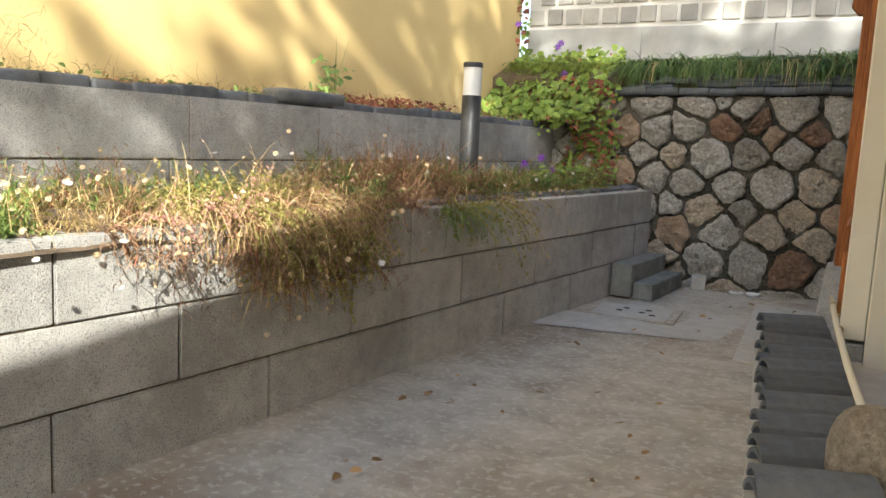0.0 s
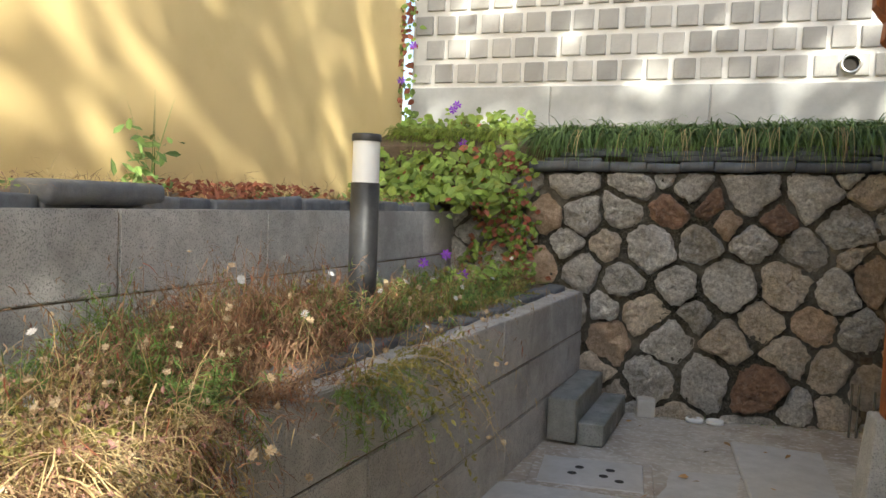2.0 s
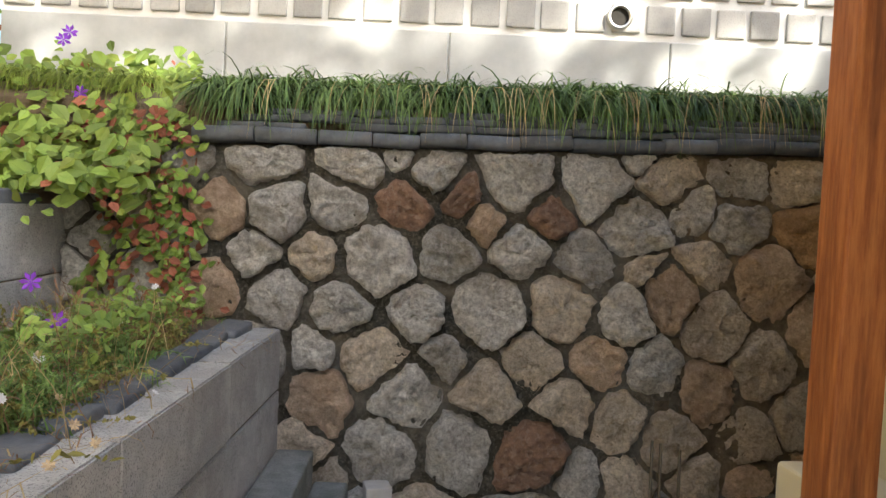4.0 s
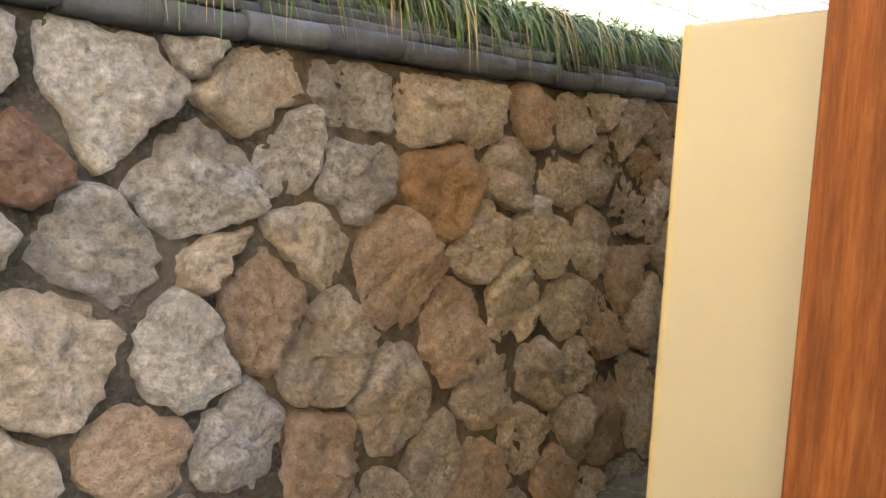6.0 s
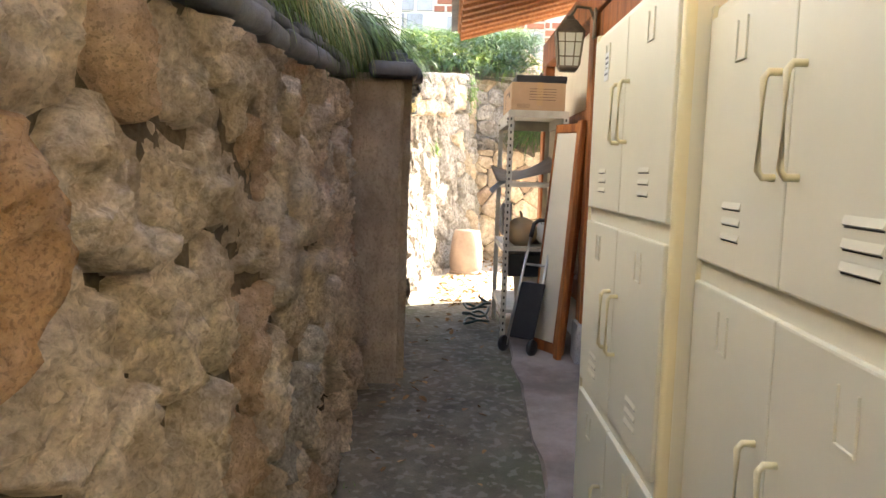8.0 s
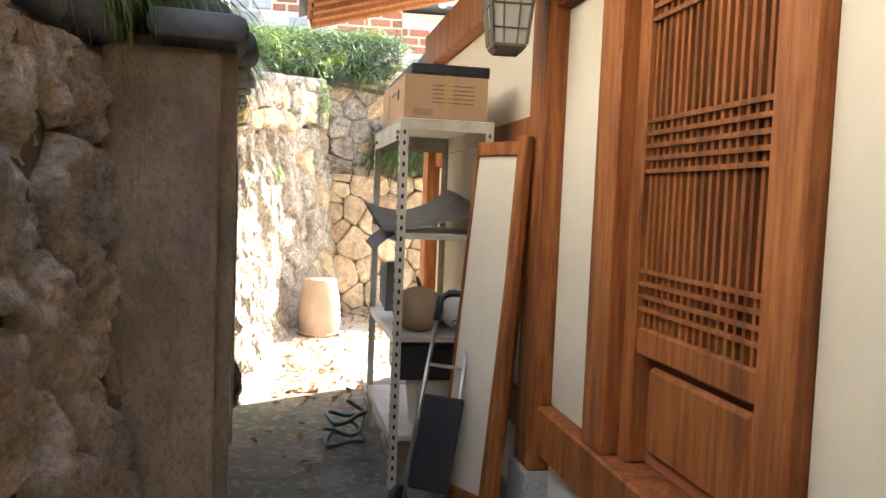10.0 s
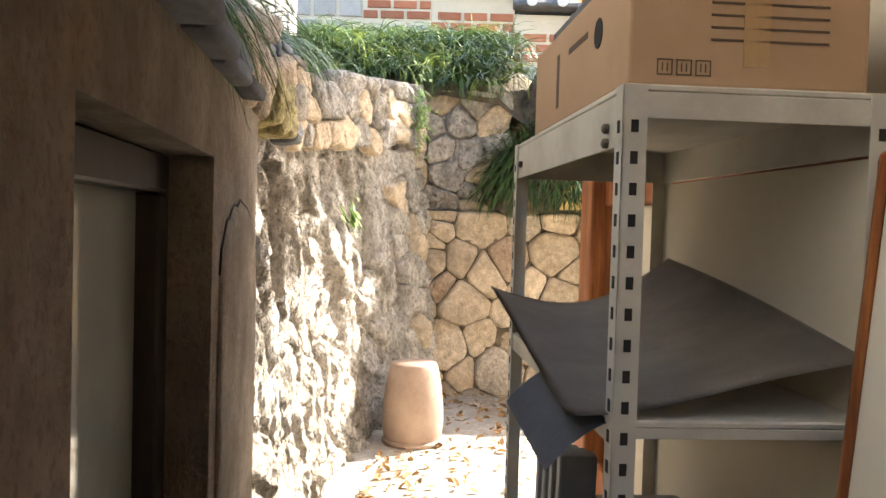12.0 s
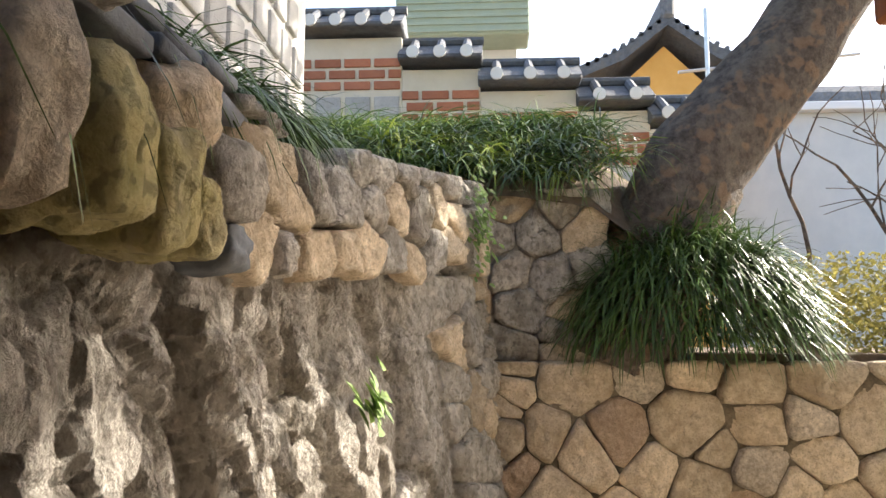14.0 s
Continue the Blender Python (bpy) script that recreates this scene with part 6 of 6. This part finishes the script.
def bush(base, kind, reach, count, r, out=(0.0, 0.0, 0.0), droop=(0.4, 1.4), limp=1.0):
    """One plant: stems from a root with leaflets along them and heads at some tips."""
    stem_kind = {"green": "green", "olive": "olive", "straw": "straw", "brown": "brown", "pink": "straw"}[kind]
    for _ in range(count):
        d = Vector((r.gauss(0, 0.6) + out[0], r.gauss(0, 0.6) + out[1], r.uniform(0.3, 1.2) + out[2]))
        length = reach * r.uniform(0.5, 1.25)
        root = Vector(base) + Vector((r.gauss(0, 0.035), r.gauss(0, 0.035), 0))
        line = LIMP[stem_kind].blade(root, d, length, 0.0042 * r.uniform(0.7, 1.3), r.uniform(*droop), 6, 0.10 * limp)
        for k in range(1, len(line)):
            p = line[k]
            for _ in range({"green": 7, "olive": 5, "straw": 1, "brown": 2, "pink": 2}[kind]):
                q = p.lerp(line[k - 1], r.random())
                way = (r.gauss(0, 1), r.gauss(0, 1), r.gauss(0.3, 0.7))
                if kind == "green":
                    LIMP["green"].blade(q, way, r.uniform(0.025, 0.06), 0.0055, 0.6, 2)
                elif kind == "olive":
                    LIMP["olive"].leaf(q, way, r.uniform(0.007, 0.017), 1.9)
                elif kind == "pink":
                    LIMP["pink"].leaf(q, way, r.uniform(0.006, 0.013), 1.5)
                elif kind == "brown":
                    LIMP["rust" if r.random() < 0.12 else "brown"].blade(q, way, r.uniform(0.03, 0.08), 0.0045, 1.2, 3, 0.3)
                else:
                    LIMP["straw"].blade(q, way, r.uniform(0.03, 0.09), 0.003, 0.9, 2)
        tip = line[-1]
        if kind in ("straw", "pink") and r.random() < 0.17:
            LIMP["seed"].knob(tip, 0.007)
            LIMP["seed"].head(tip, (r.gauss(0.4, 0.6), r.gauss(-0.5, 0.6), 0.7), r.uniform(0.011, 0.019), 9)
        elif kind in ("green", "olive") and r.random() < 0.010:
            LIMP["petal"].head(tip + Vector((0, 0, 0.02)), (r.gauss(0.5, 0.3), r.gauss(-0.5, 0.3), 0.8), r.uniform(0.016, 0.028), 11)


rb_ = random.Random(88)
for i in range(440):
    y = rb_.uniform(-0.6, 8.3) if i < 330 else rb_.uniform(3.6, 6.2)
    back = rb_.random() ** 0.8
    x = low_x(y) - (0.02 if y < 4.3 else 0.30) - 0.72 * back
    shares = (("green", 0.36, "olive", 0.26, "straw", 0.30, "brown", 0.08) if y < 2.0 else ("straw", 0.40, "pink", 0.12, "olive", 0.28, "brown", 0.20) if y < 3.7 and back < 0.55 else ("green", 0.5, "straw", 0.2, "brown", 0.2, "olive", 0.1) if y < 3.7 else ("brown", 0.68, "straw", 0.10, "green", 0.18, "olive", 0.04) if y < 5.6 else ("green", 0.40, "brown", 0.34, "olive", 0.2, "straw", 0.06))
    k, pick_ = 0, rb_.random()
    while k < 6 and pick_ > shares[k + 1]:
        pick_ -= shares[k + 1]
        k += 2
    kind = shares[k]
    tall = (0.28 if y < 3.8 else 0.37 if y < 5.7 else 0.24) * rb_.uniform(0.6, 1.25) * (1.1 if kind in ("straw", "brown") else 0.85)
    bush((x, y, 1.02), kind, tall, rb_.randint(16, 30), rb_, (0.12, -0.05, 0.0))
# the cushion that spills over the granite
for _ in range(52):
    y = rb_.gauss(2.98, 0.36)
    a = min(1.0, abs(y - 3.05) / 0.8)
    kind = rb_.choice(("straw", "straw", "straw", "brown", "brown", "olive", "pink"))
    bush((low_x(y) + rb_.uniform(-0.10, 0.03), y, 1.04 + rb_.uniform(-0.02, 0.06)), kind, 0.46 * (1 - 0.5 * a), 22, rb_, (0.75, 0.12, -0.2), (1.3, 2.9), 1.4)
for _ in range(26):
    y = rb_.gauss(3.10, 0.30)
    bush((low_x(y) + rb_.uniform(0.04, 0.14), y, rb_.uniform(0.72, 0.98)), rb_.choice(("straw", "brown", "olive")), 0.30, 18, rb_, (0.35, 0.05, -0.5), (1.0, 2.4), 1.6)
# thin wisps farther along
for _ in range(9):
    y = rb_.gauss(5.1, 0.42)
    bush((low_x(y) - 0.02, y, 1.02), rb_.choice(("olive", "straw", "brown")), 0.58, 8, rb_, (0.8, 0.2, -0.1), (1.2, 2.6), 1.2)
for _ in range(4):
    y = rb_.gauss(4.75, 0.2)
    bush((low_x(y) + 0.0, y, 1.0), rb_.choice(("olive", "green")), 0.30, 9, rb_, (0.6, 0.1, -0.5), (1.5, 2.8), 1.4)
for kind, name, lab, m_ in (("straw", "straw_stems", "bleached straw stems of withered garden flowers in the bed", DRY), ("brown", "dry_stems", "dry brown curling stems in the terrace bed", BROWNSTEM), ("green", "feathery_herbs", "feathery green herb foliage in the terrace bed", HERB), ("olive", "yellow_herbs", "yellowing small-leaved herbs in the terrace bed", OLIVE), ("pink", "pink_flowers", "faded pink dry florets in the bed", SEEDPINK), ("seed", "seed_heads", "tan dried star-shaped flower heads over the bed", SEED), ("petal", "white_daisies", "small white daisies over the terrace bed", PETAL), ("rust", "red_leaves", "reddish withered leaves among the stems", REDLEAF)):
    LIMP[kind].ob(name, m_, lab, "garden plants")
b = Blades(273)
for _ in range(90):
    y = b.r.uniform(0.3, 7.4)
    b.blade((low_x(y) - b.r.uniform(0.0, 0.6), y, 1.02), (b.r.gauss(0.15, 0.35), b.r.gauss(0, 0.35), 1), b.r.uniform(0.28, 0.5), 0.0035, b.r.uniform(0.1, 1.0), 6, 0.12)
b.ob("tall_stems", DRY, "tall thin dry flower stems over the bed", "garden plants")


def upper_bed(y0, y1, dens, h):
    def spot(r):
        y = r.uniform(y0, y1)
        return None if r.random() > dens(y) else (-4.02 - 0.7 * r.random(), y, 1.67 + h * r.random() ** 1.5)
    return spot


tangle(upper_bed(-0.5, 8.4, patch(21), 0.12), 3600, 75, "dry_litter", "dry brown creeping stems on the upper bed", BROWNSTEM, (0.06, 0.2), 0.004, 0.5, 0.1)
tangle(upper_bed(-0.5, 8.4, patch(23), 0.14), 2600, 175, "straw_litter", "straw stems on the upper bed", DRY, (0.06, 0.22), 0.004, 0.5, 0.2)
tangle(upper_bed(2.0, 8.4, patch(25), 0.07), 2600, 76, "straw_litter", "fallen leaves on the upper bed", LITTER, leaf=(0.015, 0.04))
tangle(upper_bed(0.5, 8.4, patch(27), 0.09), 1600, 176, "creeping_herbs", "small green weeds on the upper bed", HERB, leaf=(0.012, 0.035))
tangle(upper_bed(5.3, 6.7, lambda y: 1, 0.13), 700, 77, "red_creeper", "dark red creeper leaves on the upper bed", REDLEAF, leaf=(0.02, 0.045))
tangle(upper_bed(0.0, 2.6, lambda y: 1, 0.38), 2200, 78, "dry_shrub", "dry straw-coloured shrub on the upper bed", DRY, (0.08, 0.22), 0.004, 0.6, 0.5)

# flowers: seed heads, white daisies, purple bells
for nm, label, m_, n, seed, size, zone in (("seed_heads", "tan dried flower heads on thin stems", SEED, 80, 91, 0.012, (1.6, 6.2)), ("white_daisies", "small white daisies over the terrace bed", PETAL, 14, 92, 0.018, (0.6, 7.6))):
    b = Blades(seed)
    s = Blades(seed + 50)
    for _ in range(n):
        y = b.r.uniform(*zone)
        p = Vector((low_x(y) - 0.05 + b.r.gauss(0.0, 0.22), y, 1.05))
        q = p + Vector((b.r.gauss(0.04, 0.1), b.r.gauss(0, 0.1), b.r.uniform(0.10, 0.30)))
        if p.x > low_x(y) - 0.02:
            q.z = b.r.uniform(0.7, 1.15) if y < 4.6 else b.r.uniform(0.95, 1.2)
            p.x = low_x(y) - 0.04
            q.x = low_x(y) + abs(b.r.gauss(0.10, 0.05)) * (1 if y < 4.6 else 0.4)
        s.blade(p, q - p, (q - p).length, 0.003, 0.0, 2)
        if m_ is PETAL:
            b.head(q, (b.r.gauss(0.4, 0.4), b.r.gauss(-0.5, 0.4), 1), size * b.r.uniform(0.7, 1.2))
        else:
            b.knob(q, size * b.r.uniform(0.6, 1.2))
            b.head(q + Vector((0, 0, 0.004)), (b.r.gauss(0, 1), b.r.gauss(0, 1), 0.6), size * 1.5, 8)
    b.ob(nm, m_, label, "flowers")
    s.ob("flower_stems", DRY, "thin straw flower stems", "flower stems")

# broad leaves and vines in the corner
b, b2, b3, b4 = Blades(101), Blades(102), Blades(103), Blades(104)
for _ in range(1900):
    x, k = b.r.uniform(-4.75, -3.35), b.r.random()
    y = 8.35 + 1.2 * k + b.r.gauss(0, 0.06)
    z = 1.70 + 0.85 * k + b.r.gauss(0, 0.06)
    t = b if b.r.random() < 0.74 else (b3 if b.r.random() < 0.85 else b2)
    t.leaf((x, y - 0.05, z), (b.r.gauss(0.25, 0.5), -0.9, 0.8 + b.r.gauss(0, 0.4)), b.r.uniform(0.03, 0.12), 1.1)
for _ in range(520):
    z = b.r.uniform(1.05, 2.2)
    x = -3.28 + b.r.gauss(0, 0.09) + 0.12 * (1.6 - z)
    (b if b.r.random() < 0.6 else b2).leaf((x, wall_y(x, z) - b.r.uniform(0.02, 0.14), z), (b.r.gauss(0, 0.5), -1, 0.5), b.r.uniform(0.03, 0.07), 1.1)
for _ in range(300):
    z = b.r.uniform(1.0, 2.25)
    x = b.r.uniform(-3.9, -3.25) * 0.5 - 1.8 + 0.1 * math.sin(5 * z)
    (b if b.r.random() < 0.65 else b2).leaf((x, wall_y(x, z) - 0.06 - b.r.uniform(0.0, 0.10), z), (b.r.gauss(0, 0.5), -1, 0.6), b.r.uniform(0.03, 0.075), 1.1)
for _ in range(160):
    z = b.r.uniform(2.3, 4.4)
    (b if b.r.random() < 0.5 else b2).leaf((-4.74 + b.r.gauss(0, 0.06), 9.5 - b.r.uniform(0, 0.12), z), (0.4, -1, 0.4), b.r.uniform(0.03, 0.08), 1.1)
for _ in range(330):
    y = b.r.uniform(7.0, 8.5)
    b.leaf((-3.0 - abs(b.r.gauss(0, 0.25)), y, 1.05 + b.r.uniform(0, 0.2)), (b.r.gauss(0.2, 0.5), b.r.gauss(-0.3, 0.5), 1), b.r.uniform(0.025, 0.06), 1.2)
for _ in range(700):
    x = b.r.uniform(-4.7, -3.5)
    b4.blade((x, 9.15 + b.r.uniform(-0.1, 0.3), 2.42), (b.r.gauss(0, 0.5), -1, 0.9), b.r.uniform(0.25, 0.42), 0.007, b.r.uniform(1.4, 2.6), 4)
b.ob("ivy_leaves", IVY, "broad green morning glory leaves in the terrace corner", "climbing plant")
b2.ob("red_creeper", REDLEAF, "red-brown creeper leaves in the terrace corner", "climbing plant")
b3.ob("yellow_leaves", GRASS_Y, "yellowing leaves in the terrace corner", "climbing plant")
b4.ob("lilyturf", GRASS_Y, "corner lilyturf, sunlight put into its yellow-green", "grass")
b = Blades(105)
for p in ((-4.05, 9.05, 2.62), (-4.0, 9.02, 2.66), (-3.9, 8.95, 2.30), (-4.72, 9.3, 2.95), (-4.7, 9.3, 2.38), (-3.55, 7.7, 1.32), (-3.7, 7.6, 1.25), (-4.6, 9.3, 3.3), (-3.3, 7.4, 1.2)):
    b.head(p, (0.3, -1, 0.3), 0.05, 7)
b.ob("morning_glories", PURPLE, "purple morning glory flowers in the terrace corner", "flowers")
# tall weed against the ochre wall
b = Blades(106)
for k in range(60):
    h = b.r.uniform(0.02, 0.4)
    b.leaf((-4.6 + b.r.gauss(0, 0.06), 5.5 + b.r.gauss(0, 0.10), 1.7 + h), (b.r.gauss(0.5, 0.6), b.r.gauss(-0.4, 0.6), 0.7), b.r.uniform(0.03, 0.06), 1.7)
for k in range(5):
    b.blade((-4.6, 5.5 + 0.03 * k, 1.65), (b.r.gauss(0, 0.15), b.r.gauss(0, 0.2), 1), b.r.uniform(0.4, 0.7), 0.008, 0.2, 4)
b.ob("tall_weed", HERB, "tall green weed against the ochre wall", "weed")

# tile edging stones on the terraces
rt = random.Random(19)
for x, y0, y1, z, nm in ((-4.02, -1.0, 8.6, 1.655, "upper bed"), (-2.93, 4.0, 8.3, 1.0, "lower bed")):
    ed = thing("tile_edging", "row of dark roof tiles edging the " + nm, "tile edging", "structure")
    y = y0
    while y < y1:
        l = rt.uniform(0.24, 0.34)
        xx = x if z > 1.5 else low_x(y) - 0.2
        part("edging_tile", box((-0.09, 0, -0.03), (0.06, l, 0.05 + rt.uniform(-0.01, 0.015)), 0.018, pose(xx + rt.uniform(-0.02, 0.02), y, z, rt.uniform(-3, 3), rt.uniform(-6, 6), rt.uniform(-4, 4)), 2), TILE, ed, smooth=True)
        y += l + 0.01
rk = thing("roof_tile_bowl", "thick curved dark tile lying on the upper wall", "roof tile")
part("tile", box((-0.14, -0.36, 0), (0.08, 0.36, 0.105), 0.04, pose(-4.0, 4.55, 1.66, 0, 0, 2), 3), TILE, rk, smooth=True)

# fallen leaves
b = Blades(111)
for _ in range(46):
    x, y = b.r.uniform(-2.4, -0.9), b.r.uniform(2.5, 8.5)
    b.leaf((x, y, gz(x) + 0.03), (b.r.gauss(0, 0.3), b.r.gauss(0, 0.3), 1), b.r.uniform(0.02, 0.05))
for _ in range(120):
    x = b.r.uniform(2.0, 9.0)
    y = wall_y(min(x, 4.4), 0) - 0.15 - abs(b.r.gauss(0, 0.35))
    b.leaf((x, y, gz(x) + 0.025), (b.r.gauss(0, 0.3), b.r.gauss(0, 0.3), 1), b.r.uniform(0.02, 0.05))
for _ in range(480):
    x = b.r.uniform(7.2, 11.2)
    y = 9.0 - abs(b.r.gauss(0, 0.5)) if x < 9.6 else b.r.uniform(7.4, 8.9)
    b.leaf((x, y, gz(x) + 0.02 + b.r.uniform(0, 0.04) * (x > 10)), (b.r.gauss(0, 0.5), b.r.gauss(0, 0.5), 1), b.r.uniform(0.025, 0.06))
b.ob("fallen_leaves", LITTER, "dry brown fallen leaves on the floor", "leaves")
# moss and small weeds at the wall foot, and stray stems on the rock
b = Blades(112)
for _ in range(500):
    x = b.r.uniform(-2.2, 4.4)
    b.blade((x, wall_y(x, 0) - abs(b.r.gauss(0.05, 0.05)), gz(x)), (b.r.gauss(0, 1), b.r.gauss(-0.3, 0.6), 1), b.r.uniform(0.02, 0.06), 0.004, 1.0, 2)
for _ in range(26):
    b.leaf((9.2 + b.r.gauss(0, 0.05), 9.12 + b.r.gauss(0, 0.03), 2.06 + b.r.gauss(0, 0.04)), (0, -1, 0.6), 0.06, 1.4)
for _ in range(120):
    b.leaf((10.95 + b.r.gauss(0, 0.05), 8.78 + b.r.gauss(0, 0.04), 2.95 + b.r.gauss(0, 0.16)), (-0.6, -0.8, 0.5), 0.035, 1.3)
b.ob("small_weeds", HERB, "small green weeds at the wall foot and in cracks", "weeds")

# ---- distance beyond the end wall ----


bw = thing("stepped_garden_wall", "stepped red brick garden wall with tiled copings", "brick wall")
secs = [(11.3, 9.92, 6.45), (9.92, 8.85, 5.98), (8.85, 7.54, 5.66), (7.54, 6.6, 5.36), (6.6, 5.6, 5.1)]
me_b = bpy.data.meshes.new("brick")
bm = box((-0.03, 0, 0), (0.02, 0.36, 0.115), 0.006)
bm.to_mesh(me_b)
bm.free()
me_b.materials.append(REDBRICK)
me_g = bpy.data.meshes.new("grey_block")
bm = box((-0.03, 0, 0), (0.02, 0.34, 0.36), 0.01)
bm.to_mesh(me_g)
bm.free()
me_g.materials.append(BLOCK)
for y1, y0, top in secs:
    s = part("wall_section", box((17.0, y0, 3.2), (17.4, y1, top), 0.01), mat("pale_lime_joint", (0.62, 0.56, 0.44), (0.68, 0.62, 0.50), 4, 0.9) if top > 6.4 else bpy.data.materials["pale_lime_joint"], bw)
    for r in range(3):
        y = y0 + 0.02 - (0.2 if r % 2 else 0)
        while y < y1 - 0.05:
            lo, hi = max(y, y0 + 0.01), min(y + 0.36, y1 - 0.01)
            if hi - lo > 0.06:
                o = new("brick", me_b)
                o.parent = s
                o.matrix_local = Matrix.Translation((17.0, lo, top - 0.42 - 0.16 * r)) @ Matrix.Diagonal((1, (hi - lo) / 0.36, 1, 1))
            y += 0.41
    for r in range(2):
        y = y0 + 0.03 + 0.2 * r
        while y < y1 - 0.34:
            o = new("grey_block", me_g)
            o.parent = s
            o.matrix_local = Matrix.Translation((17.0, y, top - 1.2 - 0.42 * r))
            y += 0.40
    cp = part("coping", box((16.72, y0 - 0.03, top + 0.06), (17.68, y1 + 0.03, top + 0.13), 0.02), TILE, bw, "dark tiled coping")
    bm = bmesh.new()
    v = [bm.verts.new(p) for p in ((16.72, y0 - 0.03, top + 0.12), (16.72, y1 + 0.03, top + 0.12), (17.2, y1 + 0.03, top + 0.42), (17.2, y0 - 0.03, top + 0.42), (17.68, y0 - 0.03, top + 0.12), (17.68, y1 + 0.03, top + 0.12))]
    for f in ((0, 1, 2, 3), (3, 2, 5, 4), (0, 3, 4), (1, 5, 2), (0, 4, 5, 1)):
        bm.faces.new([v[i] for i in f])
    part("coping_roof", bm, TILE, cp)
    n = max(2, int((y1 - y0) / 0.33))
    for k in range(n):
        y = y0 + (k + 0.5) * (y1 - y0) / n
        part("cover_tile", tube([(16.70, y, top + 0.15), (17.2, y, top + 0.45)], 0.065, 8), TILE, cp)
        part("end_cap", lathe([(0.085, 0), (0.085, 0.03)], 12), POINTING, cp, "white mortar end cap").matrix_local = pose(16.67, y, top + 0.13, 0, -90, 0)
    part("ridge_tile", tube([(17.2, y0 - 0.05, top + 0.46), (17.2, y1 + 0.05, top + 0.46)], 0.07, 8), TILE, cp)
# gabled house with orange plaster
gh = thing("gabled_house", "distant house with orange plaster gable and dark tiled roof", "house")
GX = 29.0
bm = bmesh.new()
yl, yr, ap = 6.2, 1.0, 3.7
v = [bm.verts.new(p) for p in ((GX, yl - 1.2, 2), (GX, yr + 1.2, 2), (GX, yr + 1.2, 9.3), (GX, ap, 10.8), (GX, yl - 1.2, 9.6), (GX + 6, yl - 1.2, 2), (GX + 6, yr + 1.2, 2), (GX + 6, yr + 1.2, 9.3), (GX + 6, ap, 10.8), (GX + 6, yl - 1.2, 9.6))]
for f in ((0, 1, 2, 3, 4), (5, 9, 8, 7, 6), (0, 4, 9, 5), (1, 6, 7, 2)):
    bm.faces.new([v[i] for i in f])
part("wall", bm, GABLE, gh)
for a, b_ in (((yl, 9.7), (ap, 11.2)), ((yr, 9.7), (ap, 11.2))):
    bm = bmesh.new()
    q = []
    for x in (GX - 0.6, GX + 6.6):
        for dz in (0, 0.35):
            q += [bm.verts.new((x, a[0], a[1] + dz)), bm.verts.new((x, (a[0] + b_[0]) / 2, (a[1] + b_[1]) / 2 - 0.25 + dz)), bm.verts.new((x, b_[0], b_[1] + dz))]
    for f in ((0, 1, 4, 3), (1, 2, 5, 4), (6, 9, 10, 7), (7, 10, 11, 8), (3, 4, 10, 9), (4, 5, 11, 10), (0, 6, 7, 1), (1, 7, 8, 2), (0, 3, 9, 6)):
        bm.faces.new([q[i] for i in f])
    rf = part("roof", bm, TILE, gh, "dark tiled roof slope")
    for k in range(9):
        s = 0.1 + 0.1 * k
        p = Vector((GX - 0.6, a[0] + (b_[0] - a[0]) * s, a[1] + (b_[1] - a[1]) * s + 0.3 - 0.5 * s * (1 - s)))
        part("tile_roll", tube([p, p + Vector((7, 0, 0))], 0.08, 6), TILE, rf)
part("ridge", box((GX - 0.7, ap - 0.2, 11.4), (GX + 6.7, ap + 0.2, 12.0), 0.08), TILE, gh, "tall tiled ridge")
pl = thing("scaffold_pole", "galvanised scaffold pole and cross bar by the distant house", "scaffold pole")
part("upright", tube([(22, 4.43, 2.15), (22, 4.43, 8.9)], 0.045, 8), METAL, pl)
part("cross_bar", tube([(22, 5.0, 7.6), (22, 1.5, 7.9)], 0.035, 8), METAL, pl)
gb2 = thing("far_building", "distant grey-blue plain building", "building")
part("wall", box((34, -16, 2), (40, 1.2, 10.2), 0.02), FARWALL, gb2)
part("roof_edge", box((33.6, -16.4, 10.202), (40.4, 1.5, 10.5), 0.03), FARWHITE, gb2)
part("roof", box((34.5, -16, 10.502), (40, 1.0, 11.4), 0.3), TILE, gb2)
gl = thing("green_awning_house", "distant house with a pale green slatted awning", "building")
part("wall", box((21, 8.2, 2), (24, 10.9, 8.6), 0.02), FARWHITE, gl)
part("awning", box((20.2, 8.0, 7.75), (21, 10.4, 8.9), 0.03), mat("pale_green_slats", (0.30, 0.36, 0.27), (0.36, 0.42, 0.33), 3, 0.7), gl, "pale green awning")
for k in range(8):
    part("slat", box((20.17, 8.02, 7.8 + 0.135 * k), (20.198, 10.38, 7.85 + 0.135 * k), 0.004), bpy.data.materials["pale_green_slats"], gl)
# bare twigs by the far wall
tw = thing("bare_shrub", "leafless branching shrub beyond the terrace", "shrub")
bm = bmesh.new()
rr = random.Random(7)
for _ in range(4):
    limb(bm, (16, 4.2 + rr.uniform(-1.2, 1.2), 3.0), (rr.gauss(0, 0.2), rr.gauss(0, 0.3), 1), 1.7, 0.03, 2, rr, [])
part("branchwork", bm, BARK, tw)
